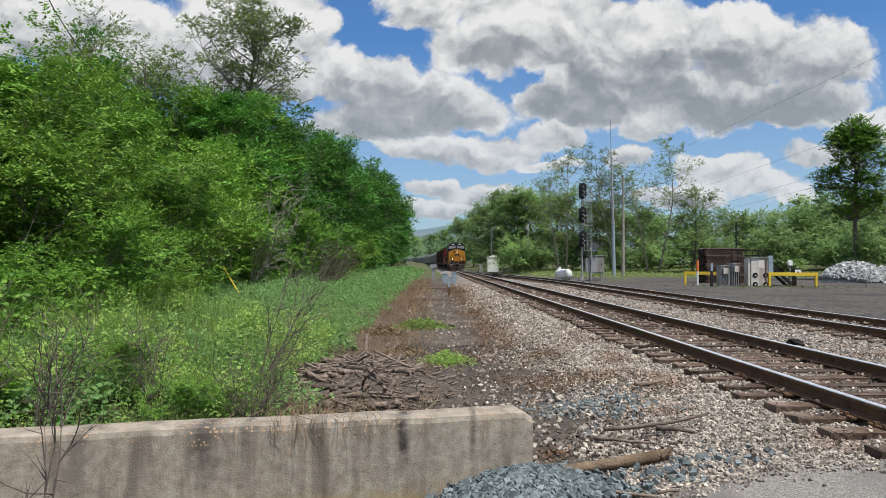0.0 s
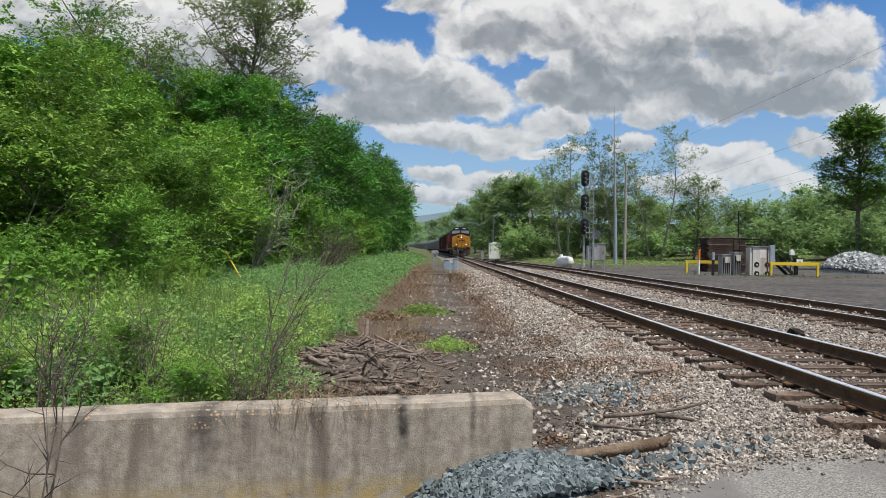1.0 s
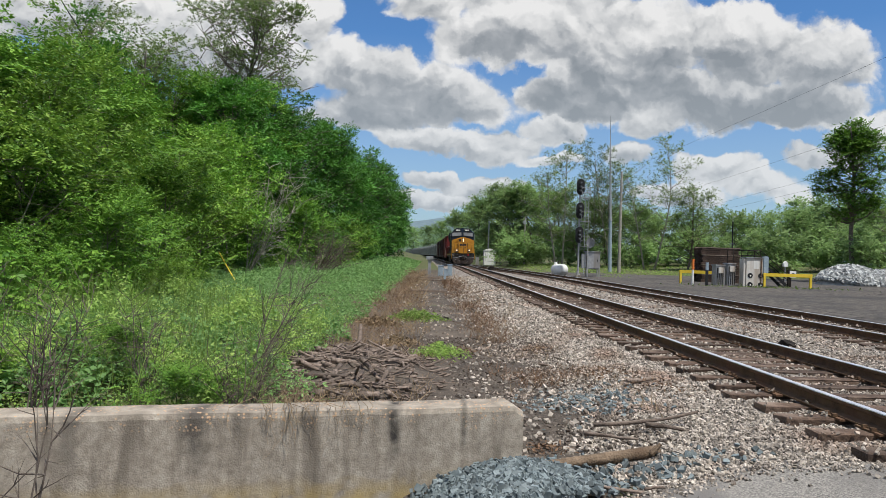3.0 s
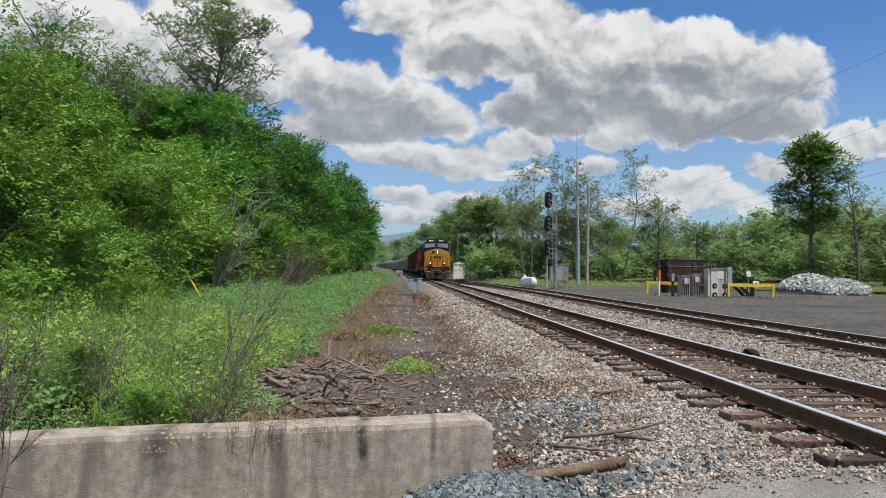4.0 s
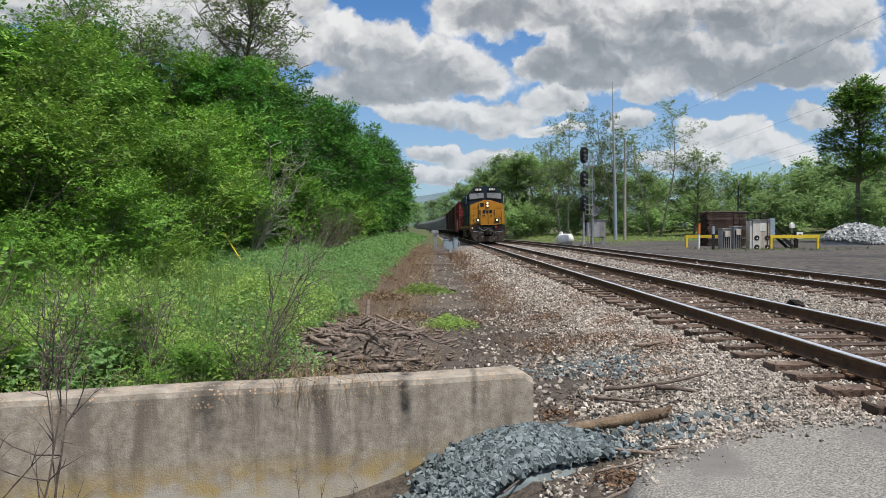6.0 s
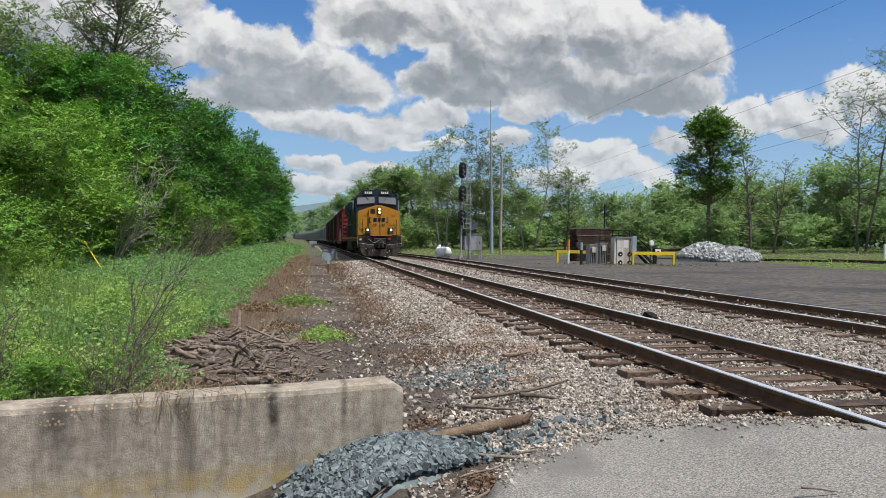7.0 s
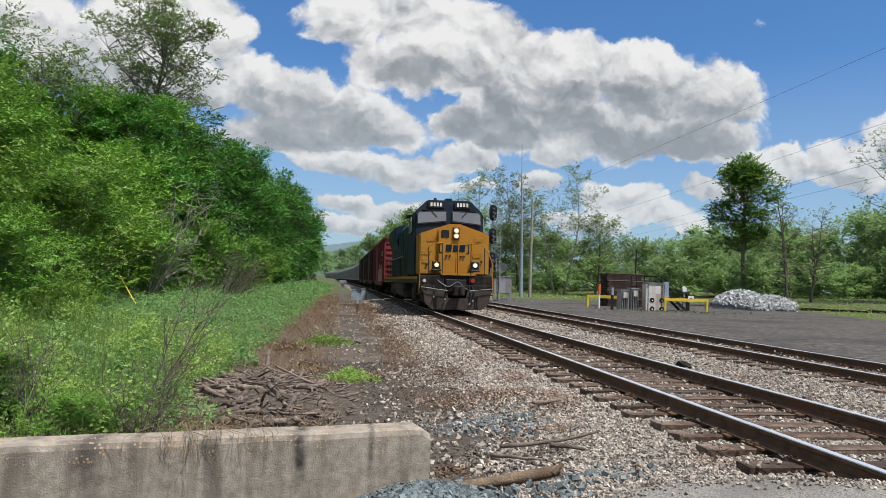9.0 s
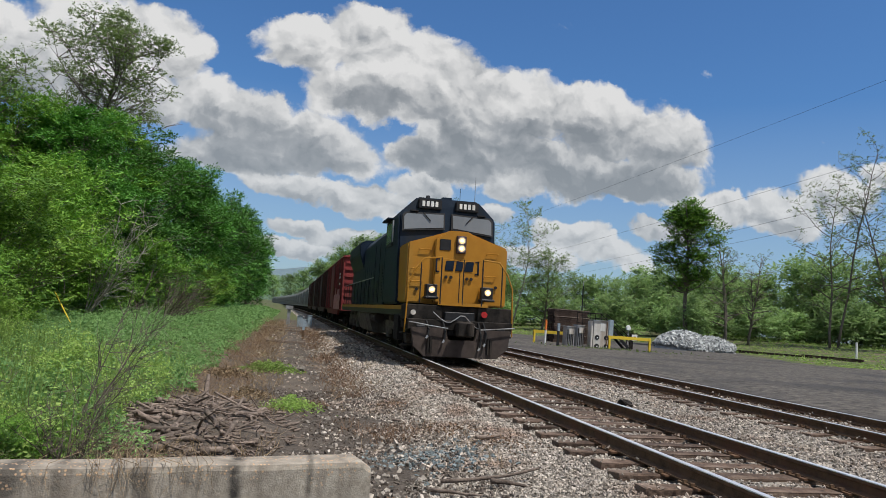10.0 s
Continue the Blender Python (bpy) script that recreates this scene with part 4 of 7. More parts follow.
    for v in cab.verts:
        if v.co.y < 2 and v.co.z > 2:
            v.co.y += 0.18 * (v.co.z - 2.7)
    cab = P("cab", bev(cab, 0.05), "navy", "dark blue-grey driver's cab")
    lean = lambda z: 1.75 + 0.18 * (z - 2.7)
    for s in (-1, 1):
        def pane_poly(g, o):
            pts = [(s * (0.15 - g), 3.83 - g), (s * (1.36 + g), 3.70 - g), (s * (1.36 + g), 4.10 + g), (s * (1.28 + g), 4.19 + g), (s * (0.15 - g), 4.23 + g)]
            bm = prism(pts if s > 0 else pts[::-1], 0, 0.03)
            for v in bm.verts:
                v.co.y += lean(v.co.z) - o
            return bm
        fr = P("windshield_frame", pane_poly(0.05, 0.03), "black", "black rubber window frame", cab)
        P("windshield", pane_poly(0.0, 0.045), "pane", "grey reflecting windshield", cab)
        P("wiper", T([(s * 0.78, lean(4.2) - 0.06, 4.25), (s * 0.55, lean(4.0) - 0.07, 4.0)], 0.014), "black", "", cab)
        nb = P("number_board", bev(B((s * 0.58 - 0.36, s * 0.58 + 0.36, lean(4.46) - 0.10, lean(4.46) + 0.1, 4.38, 4.68)), 0.02), "black", "black number board with pale bars")
        for k in range(4):
            x0 = s * 0.58 - 0.25 + k * 0.135
            P("number_bar", B((x0, x0 + 0.085, lean(4.46) - 0.115, lean(4.46) - 0.09, 4.45, 4.61)), "white", "", nb)
        P("visor_light", B((s * 1.05 - 0.12, s * 1.05 + 0.12, lean(4.2) - 0.07, lean(4.2) + 0.05, 4.27, 4.31)), "black")
        # side window, door
        P("side_window_frame", B((s * 1.535 - 0.015, s * 1.535 + 0.015, 3.0, 4.2, 3.28, 4.08)), "black", "", cab)
        P("side_window", B((s * 1.548 - 0.01, s * 1.548 + 0.01, 3.08, 4.12, 3.36, 4.0)), "pane", "", cab)
        P("mirror", B((s * 1.60 - 0.02, s * 1.60 + 0.02, 2.45, 2.52, 3.35, 4.0)), "grey_metal", "pale wind deflector", cab)
        P("sunshade", B((s * 1.62 - 0.1, s * 1.62 + 0.1, 2.95, 4.25, 4.10, 4.14)), "navy", "", cab)
    P("roof_antenna", B((-0.85, 0.85, 2.7, 3.2, 4.74, 4.80), (-0.1, 0.2, 2.5, 2.9, 4.74, 4.86), bev=0.01), "navy", "", cab)
    P("whip_antenna", C((0.55, 2.9, 4.72), (0.55, 2.9, 5.25), 0.012, 0.006, 6), "black", "", cab)
    P("antenna_dome", C((-0.55, 2.6, 4.74), (-0.55, 2.6, 4.88), 0.09, 0.06, 10), "black", "", cab)
    # frame, walkway, hood
    P("underframe", B((-1.5, 1.5, 0.5, 22.1, 1.12, 1.42), bev=0.02), "black", "black side sill")
    for s in (-1, 1):
        P("sill_stripe", B((s * 1.505 - 0.008, s * 1.505 + 0.008, 0.6, 22.0, 1.30, 1.42)), "yellow", "dirty yellow sill stripe")
    hood = P("long_hood", bev(prism([(-1.05, 1.42), (1.05, 1.42), (1.05, 4.1), (0.80, 4.45), (-0.80, 4.45), (-1.05, 4.1)], 4.6, 15.6), 0.04), "navy", "dark blue engine hood with louvred doors")
    P("electrical_cabinet", bev(prism([(-1.5, 1.42), (-0.9, 1.42), (-0.9, 3.9), (-1.5, 3.8)], 4.7, 7.6), 0.03), "navy", "", hood)
    P("radiator_section", bev(prism([(-1.05, 1.42), (1.05, 1.42), (1.05, 3.2), (1.30, 3.9), (1.30, 4.45), (1.0, 4.6), (-1.0, 4.6), (-1.30, 4.45), (-1.30, 3.9), (-1.05, 3.2)], 15.6, 21.2), 0.04), "navy", "dark blue flared radiator housing", hood)
    for k in range(9):
        y = 7.9 + k * 0.84
        P("hood_door", bev(B((-1.075, -1.04, y, y + 0.78, 1.55, 3.2)), 0.01), "navy", "", hood)
        for q in range(5):
            P("louvre", B((-1.09, -1.06, y + 0.1, y + 0.68, 1.75 + q * 0.09, 1.79 + q * 0.09)), "black", "", hood)
    for q in range(10):
        P("cabinet_louvre", B((-1.525, -1.49, 5.0, 5.6, 1.7 + q * 0.11, 1.75 + q * 0.11)), "black", "", hood)
        P("cabinet_louvre", B((-1.525, -1.49, 6.3, 6.9, 1.7 + q * 0.06, 1.73 + q * 0.06)), "black", "", hood)
    for y in (5.9, 7.2):
        P("cabinet_edge", B((-1.52, -1.49, y, y + 0.03, 1.5, 3.6)), "black", "", hood)
    P("exhaust_stack", B((-0.5, 0.5, 10, 11, 4.42, 4.62)), "black", "", hood)
    P("dynamic_brake", B((-0.9, 0.9, 5.2, 7.5, 4.42, 4.66), bev=0.05), "navy", "", hood)
    for s in (-1, 1):
        for k in range(10):
            P("walkway_post", T([(s * 1.46, 7.8 + k * 1.5, 1.42), (s * 1.46, 7.8 + k * 1.5, 2.45)], 0.016, 5), "black")
        P("walkway_rail", T([(s * 1.46, 7.7, 2.45), (s * 1.46, 21.4, 2.45)], 0.018, 5), "grey_metal")
    P("fuel_tank", bev(prism([(-1.45, 0.95), (-1.25, 0.36), (1.25, 0.36), (1.45, 0.95), (1.45, 1.12), (-1.45, 1.12)], 8.6, 13.6), 0.05), "dust", "dusty grey fuel tank")
    for k in range(2):
        P("air_tank", C((-1.25, 7.0 + k * 0.8, 0.95), (-1.25, 7.7 + k * 0.8, 0.95), 0.19, 0.19, 12), "plow")
    P("cab_steps_panel", B((-1.52, -1.35, 0.9, 1.7, 0.45, 1.15)), "grime")
    bogie(t, 3.7, (-1.95, 0.0, 1.95), 0.53, WS_LOCO, True)
    bogie(t, 18.4, (-1.95, 0.0, 1.95), 0.53, WS_LOCO, True)
    return t


def boxcar(colour, label, painted=False):
    t = thing("boxcar", label, "boxcar", "boxcars of the train")
    P = lambda n, s, m, l="", par=None: part(n, s, m, par or t, l)
    body = P("body", bev(prism([(-1.48, 1.05), (1.48, 1.05), (1.48, 4.25), (-1.48, 4.25)], 0.5, 15.9), 0.02), colour, "corrugated steel boxcar body")
    P("roof", bev(prism([(-1.55, 4.25), (1.55, 4.25), (1.5, 4.34), (0, 4.55), (-1.5, 4.34)], 0.4, 16.0), 0.01), colour, "steel roof")
    for s in (-1, 1):
        for k in range(17):
            y = 0.9 + k * 0.92
            if 6.4 < y < 9.9:
                continue
            P("side_post", B((s * 1.48, s * 1.56, y, y + 0.13, 1.15, 4.2) if s > 0 else (-1.56, -1.48, y, y + 0.13, 1.15, 4.2)), colour, "", body)
        P("door", bev(B((min(s * 1.50, s * 1.60), max(s * 1.50, s * 1.60), 6.5, 9.8, 1.2, 4.1)), 0.03), colour, "sliding steel door")
        for k in range(6):
            P("ladder_rung", T([(s * 1.58, 0.6, 1.1 + k * 0.45), (s * 1.58, 1.05, 1.1 + k * 0.45)], 0.014, 5), "grime")
        P("side_sill", B((min(s * 1.4, s * 1.52), max(s * 1.4, s * 1.52), 2.5, 14, 0.78, 1.06)), colour, "", body)
    for k in range(7):
        for y in (0.5, 15.9):
            P("end_rib", bev(B((-1.35, 1.35, y - 0.06, y + 0.06, 1.45 + k * 0.40, 1.62 + k * 0.40)), 0.03), colour, "", body)
    if painted:
        P("painted_patch", B((-1.573, -1.565, 0.7, 6.2, 1.12, 2.05)), "paint_pink", "faded pink and white painted marks", body)
        P("painted_patch", B((-1.573, -1.565, 1.2, 3.2, 1.9, 2.35), (-1.573, -1.565, 4.4, 4.9, 1.9, 2.5)), "paint_pink", "", body)
        for z in (2.6, 3.0, 3.2):
            P("lettering_bar", B((-1.571, -1.565, 1.2, 2.0, z, z + 0.12)), "white", "", body)
    P("draft_gear", B((-0.25, 0.25, -0.4, 16.8, 0.72, 1.05)), "grime")
    bogie(t, 2.3, (-0.85, 0.85), 0.44, WS_CAR)
    bogie(t, 14.1, (-0.85, 0.85), 0.44, WS_CAR)
    return t


def hopper_car():
    t = thing("hopper_car", "grey covered hopper wagon with ribbed curved sides", "hopper wagon", "hopper wagons of the train")
    P = lambda n, s, m, l="", par=None: part(n, s, m, par or t, l)
    prof = [(-1.30, 1.25), (1.30, 1.25), (1.50, 1.55), (1.55, 2.6), (1.50, 3.7), (1.30, 4.2), (0.7, 4.42), (-0.7, 4.42), (-1.30, 4.2), (-1.50, 3.7), (-1.55, 2.6), (-1.50, 1.55)]
    body = P("body", bev(prism(prof, 1.6, 15.4), 0.03), "hopper", "grey steel hopper body")
    for s in (-1, 1):
        for k in range(9):
            y = 1.7 + k * 1.68
            P("rib", T([(s * 1.52, y, 1.5), (s * 1.57, y, 2.6), (s * 1.52, y, 3.7), (s * 1.30, y, 4.2)], 0.05, 4), "hopper", "", body)
        P("side_sill", B((min(s * 1.38, s * 1.5), max(s * 1.38, s * 1.5), 0.3, 16.7, 1.02, 1.27)), "hopper", "", body)
        P("roof_rail", T([(s * 0.95, 1.0, 4.62), (s * 0.95, 16, 4.62)], 0.03, 4), "grey_metal")
        for y in (0.35, 16.65):
            P("end_post", T([(s * 1.4, y, 1.1), (s * 1.3, y + (0.9 if y < 8 else -0.9), 4.1)], 0.06, 4), "hopper")
            P("slope_sheet", prism([(0, 0)] * 0 or [(y, 1.25), (y + (1.3 if y < 8 else -1.3), 1.25), (y + (1.3 if y < 8 else -1.3), 3.6)], s * 0.9 - 0.05, s * 0.9 + 0.05, "x"), "hopper")
    P("roof_hatch", B((-0.35, 0.35, 1.8, 15.2, 4.4, 4.58), bev=0.03), "hopper", "long roof hatch")
    for k in range(3):
        y = 4.3 + k * 3.2
        P("outlet", bev(prism([(y, 1.28), (y + 2.4, 1.28), (y + 1.6, 0.42), (y + 0.8, 0.42)], -1.1, 1.1, "x"), 0.02), "grime", "grimy discharge chute")
    P("draft_gear", B((-0.25, 0.25, -0.3, 17.3, 0.72, 1.05)), "grime")
    bogie(t, 2.0, (-0.85, 0.85), 0.44, WS_CAR)
    bogie(t, 15.0, (-0.85, 0.85), 0.44, WS_CAR)
    return t


TRAIN = []           # (vehicle, metres behind the front)


def build_train():
    TRAIN.append((locomotive(), 0.0, 22.3))
    red = boxcar("red_car", "faded red boxcar with pink painted marks behind the locomotive", True)
    TRAIN.append((red, 22.9, 16.4))
    mar = boxcar("maroon_car", "dark maroon weathered boxcar")
    TRAIN.append((mar, 40.1, 16.4))
    TRAIN.append((boxcar("brown_car", "dark brown weathered boxcar"), 57.3, 16.4))
    m2 = copy_thing(mar, Matrix())
    TRAIN.append((m2, 74.5, 16.4))
    h = hopper_car()
    TRAIN.append((h, 91.8, 17.0))
    for k in range(1, 17):
        TRAIN.append((copy_thing(h, Matrix()), 91.8 + k * 17.7, 17.0))


build_train()


# ---- plants ----
def frusta(segs, sides=5):
    """Tapered limbs, many in one set of arrays: rows of p0, p1, r0, r1."""
    s = np.array(segs, float)
    p0, p1, r0, r1 = s[:, 0:3], s[:, 3:6], s[:, 6], s[:, 7]
    d = p1 - p0
    d /= np.linalg.norm(d, axis=1)[:, None] + 1e-9
    ref = np.where(np.abs(d[:, 2:3]) > 0.9, np.array([[1.0, 0, 0]]), np.array([[0, 0, 1.0]]))
    a = np.cross(d, ref)
    a /= np.linalg.norm(a, axis=1)[:, None] + 1e-9
    b = np.cross(d, a)
    ang = np.arange(sides) * 2 * math.pi / sides
    ring = a[:, None] * np.cos(ang)[None, :, None] + b[:, None] * np.sin(ang)[None, :, None]
    v = np.concatenate([p0[:, None] + ring * r0[:, None, None], p1[:, None] + ring * r1[:, None, None]], 1)
    i = np.arange(sides)
    f = np.stack([i, (i + 1) % sides, (i + 1) % sides + sides, i + sides], 1)
    return v.reshape(-1, 3), (f[None] + (np.arange(len(s)) * sides * 2)[:, None, None]).reshape(-1, 4)


def chain(segs, sides=8):
    """One joined tapered tube through the ends of the segments, closed at both ends."""
    s = np.array(segs, float)
    pts = np.vstack([s[:, 0:3], s[-1:, 3:6]])
    rad = np.r_[s[:, 6], s[-1, 7]]
    d = np.gradient(pts, axis=0)
    d /= np.linalg.norm(d, axis=1)[:, None] + 1e-9
    ref = np.array([1.0, 0, 0]) if abs(d[0, 2]) > 0.7 else np.array([0, 0, 1.0])
    a = np.cross(d, ref)
    a /= np.linalg.norm(a, axis=1)[:, None] + 1e-9
    b = np.cross(d, a)
    ang = np.arange(sides) * 2 * math.pi / sides
    v = pts[:, None] + (a[:, None] * np.cos(ang)[None, :, None] + b[:, None] * np.sin(ang)[None, :, None]) * rad[:, None, None]
    n = len(pts)
    i = np.arange(sides)
    f = [(j * sides + k, j * sides + (k + 1) % sides, (j + 1) * sides + (k + 1) % sides, (j + 1) * sides + k) for j in range(n - 1) for k in i]
    v = np.vstack([v.reshape(-1, 3), pts[:1], pts[-1:]])
    for k in range(0, sides, 2):
        f.append((n * sides, (k + 2) % sides, k + 1, k))
        f.append((n * sides + 1, (n - 1) * sides + k, (n - 1) * sides + k + 1, (n - 1) * sides + (k + 2) % sides))
    return smooth(mesh_np("tube", v, f))


def limb(rng, p, d, length, r, n, up, wig, segs):
    pts = [np.array(p, float)]
    d = np.array(d, float)
    for k in range(n):
        d = d + rng.normal(size=3) * wig + np.array([0, 0, up])
        d /= np.linalg.norm(d)
        q = pts[-1] + d * length / n
        segs.append((*pts[-1], *q, r * (1 - 0.8 * k / n), r * (1 - 0.8 * (k + 1) / n)))
        pts.append(q)
    return pts


def skeleton_tree(seed, h, cr, base, limbs, trunk_r, stems=1, top=0.75, lean=0.06):
    """Trunk and branch segments, and the places where leaves gather."""
    g = np.random.default_rng(seed)
    trunk, br, tips = [], [], []
    for s in range(stems):
        off = g.normal(size=2) * (0.35 if stems > 1 else 0.0)
        d = np.array([g.normal() * lean + off[0] * 0.25, g.normal() * lean + off[1] * 0.25, 1.0])
        spine = limb(g, (off[0], off[1], -0.3), d, h * (0.97 if s == 0 else 0.8) + 0.3, trunk_r / (1 + 0.4 * (stems - 1)), 9, 0.05, 0.06, trunk)
        for k in range(limbs // stems):
            u = base / h + (0.97 - base / h) * ((k + g.random()) / (limbs // stems))
            i = min(8, int(u * 9))
            p = spine[i] + (spine[i + 1] - spine[i]) * (u * 9 - i)
            a = k * 2.4 + g.random() * 0.9
            rel = (u - base / h) / (1 - base / h)
            reach = cr * (0.35 + 0.65 * math.sin(math.pi * min(1, 0.18 + rel * top))) * (0.75 + 0.45 * g.random())
            pts = limb(g, p, (math.cos(a), math.sin(a), 0.25 + 0.6 * rel), reach, trunk_r * 0.35 * (1.1 - 0.7 * rel), 5, 0.05, 0.16, br)
            for q in pts[2:]:
                tips.append(q)
                for w in range(2):
                    e = g.normal(size=3)
                    e[2] = abs(e[2]) * 0.5
                    e /= np.linalg.norm(e)
                    sub = limb(g, q, e, reach * (0.22 + 0.2 * g.random()), trunk_r * 0.10, 3, 0.05, 0.2, br)
                    tips += sub[2:]
        tips.append(spine[-1])
    return trunk, br, np.array(tips)


def tree(name, label, seed, h, cr, base, limbs, trunk_r, n_leaf, leaf, material, bark="bark", spread=0.45, stems=1, group="", lean=0.06, up=0.35, m=None, cat="tree", clump=0.22, pairs=3, reach=2.4, oval=None):
    trunk, br, tips = skeleton_tree(seed, h, cr, base, limbs, trunk_r, stems, lean=lean)
    if oval:
        # an oval crown: height of its middle, half width, half height
        def held(p):
            q = (np.asarray(p, float) - (0, 0, oval[0])) / (oval[1], oval[1], oval[2])
            k = np.maximum(np.linalg.norm(q, axis=-1, keepdims=True), 1.0)
            return q / k * (oval[1], oval[1], oval[2]) + (0, 0, oval[0])
        tips = held(tips)
        br = [(*held(b[:3]), *held(b[3:6]), b[6], b[7]) for b in br]
    g = np.random.default_rng(seed + 99)
    t = thing(name, label, cat, group, m=m)
    for s in range(stems):
        part("trunk" if stems == 1 else "stem", chain(trunk[s * 9:s * 9 + 9], 8 if stems == 1 else 6), bark, t)
    v, f = frusta(br, 4)
    part("branchwork", mesh_np("branchwork", v, f), bark, t)["kind"] = "stuff"
    if n_leaf:
        # shoots gather in flattened pads round some of the branch ends
        idx = np.nonzero(g.random(len(tips)) < clump)[0]
        idx = np.r_[idx, len(tips) - 1]
        size = g.random(len(tips)) * 0.7 + 0.6
        n = n_leaf // (2 * pairs + 1)
        k = idx[g.integers(0, len(idx), n)]
        off = g.normal(size=(n, 3))
        off[:, 2] = np.abs(off[:, 2]) * 0.9 - 0.25
        off /= np.linalg.norm(off, axis=1)[:, None]
        org = tips[k] + off * (spread * size[k] * (0.35 + 0.65 * g.random(n)))[:, None] * np.array([1, 1, 0.7])
        way = off + np.array([0, 0, up * 0.5]) + (org - np.array([0, 0, h * 0.4])) / h * 0.8 + g.normal(size=(n, 3)) * 0.55
        keep = org[:, 2] > 0.05
        part("crown", sprays("crown", org[keep], way[keep], leaf * reach, leaf, pairs, seed + 7), material, t)
    return t


def put(src, x, y, turn, first, z=None, s=1.0):
    m = pose(x, y, land(x, y) - 0.05 if z is None else z, 0, 0, turn) 
    if first:
        src.matrix_basis = m @ Matrix.Scale(s, 4)
        return src
    ob = copy_thing(src, m)
    ob.scale = (s, s, s)
    return ob


def build_left_woods():
    r = random.Random(21)
    A = [tree("broadleaf_tree", "dense green broadleaf tree leafy down to the ground", 101 + i, 11.0, 4.0, 0.6, 34, 0.20, 34000, 0.20, "leaf", spread=0.85, group="trees of the left bank") for i in range(4)]
    A2 = [tree("broadleaf_tree", "green broadleaf tree further along the bank", 111 + i, 11.0, 4.0, 0.6, 30, 0.20, 10000, 0.42, "leaf", spread=0.9, reach=2.2, group="trees of the left bank") for i in range(2)]
    spots = [(-13.3, 33, 0.80), (-12.9, 40, 0.95), (-13.2, 47, 1.0), (-12.6, 54, 1.0), (-13.0, 62, 1.05), (-12.3, 71, 1.08), (-12.6, 81, 1.1), (-12.2, 92, 1.15), (-12.0, 105, 1.2),
             (-12.4, 120, 1.15), (-12.2, 137, 1.1), (-13.0, 156, 1.15), (-14.5, 178, 1.2), (-17.0, 205, 1.2), (-20.0, 235, 1.3), (-25, 270, 1.3)]
    used = set()
    for i, (x, y, s) in enumerate(spots):
        src = A[i % 4] if i < 9 else A2[i % 2]
        s *= 0.88 if y < 56 else 0.96
        put(src, x, y, r.uniform(0, 360), src not in used, s=s)
        used.add(src)
    Bv = [tree("young_tree", "mid-green young tree among the undergrowth of the slope", 131 + i, 7.5, 3.2, 0.5, 26, 0.13, 24000, 0.15, ("leaf", "leaf_bright", "leaf_bright")[i], spread=0.6, stems=2, group="trees of the left bank") for i in range(3)]
    used = set()
    for i, (x, y, s) in enumerate([(-18.2, 29, 1.0), (-17.5, 36, 1.0), (-21.5, 31, 0.8), (-18.5, 24, 0.65), (-21, 25, 0.7), (-24.5, 27, 0.75), (-19, 42, 1.1), (-19.5, 52, 1.15), (-18.5, 63, 1.2), (-25, 36, 0.85), (-16.0, 27.5, 0.75),
                                   (-15.0, 37.5, 1.1), (-23, 44, 1.1), (-15.2, 21, 0.62), (-17.8, 19.5, 0.7), (-28, 33, 0.85), (-20.2, 34.5, 1.05), (-17.2, 33, 0.95), (-22.5, 38, 1.0)]):
        put(Bv[i % 3], x, y, r.uniform(0, 360), i % 3 not in used, s=s * 0.92)
        used.add(i % 3)
    # tall thin-leaved tree and its neighbour
    put(tree("tall_tree", "tall tree with thin new foliage and visible limbs above the bank", 160, 15.0, 4.6, 5.0, 64, 0.24, 44000, 0.12, "leaf_olive", spread=0.6, clump=0.45, reach=2.0, oval=(10.5, 4.9, 4.8)), -15.9, 43, 40, True)
    put(tree("tall_tree", "sparse brownish tree top on the slope", 164, 9.0, 3.2, 3.0, 30, 0.15, 10000, 0.13, "leaf_olive", spread=0.45, clump=1.0), -22.4, 37, 0, True)
    put(tree("tall_tree", "sparse tree with bare twigs on the slope", 165, 8.2, 2.6, 2.5, 28, 0.13, 7000, 0.13, "leaf_olive", spread=0.4, clump=1.0), -18.3, 32.5, 70, True)
    # shrubs along the foot
    S = [tree("shrub", "yellow-green leafy shrub at the foot of the bank", 171 + i, 3.6, 1.9, 0.2, 24, 0.05, 17000, 0.095, ("leaf_bright", "leaf_lime", "leaf_bright")[i], spread=0.42, pairs=5, reach=4.2, stems=3, group="shrubs of the left bank", cat="shrub") for i in range(3)]
    used = set()
    for i, (x, y, s) in enumerate([(-11.6, 13.5, 0.9), (-13.2, 15.5, 1.1), (-11.3, 17.2, 0.85), (-13.8, 19.5, 1.15), (-12.3, 21.5, 0.95), (-14.6, 16.5, 1.25), (-12.6, 25.8, 1.15), (-11.9, 24.0, 0.85), (-13.4, 28.5, 1.2),
                                   (-10.7, 14.9, 0.6), (-12.2, 11.8, 0.9), (-11.1, 29.0, 0.6), (-13.3, 31.0, 1.0), (-15.5, 22.5, 1.2), (-16.2, 18.0, 1.2), (-9.9, 12.2, 0.5), (-16.8, 24.0, 1.3), (-11.6, 36, 0.9), (-11.2, 44, 0.9), (-11.0, 56, 1.0), (-10.5, 70, 1.0), (-9.6, 9.3, 0.34), (-9.0, 12.8, 0.26), (-6.65, 6.35, 0.17), (-6.2, 6.6, 0.15), (-8.3, 6.3, 0.2), (-7.4, 6.9, 0.16), (-9.3, 6.6, 0.24)]):
        put(S[i % 3], x, y, r.uniform(0, 360), i % 3 not in used, s=s)
        used.add(i % 3)


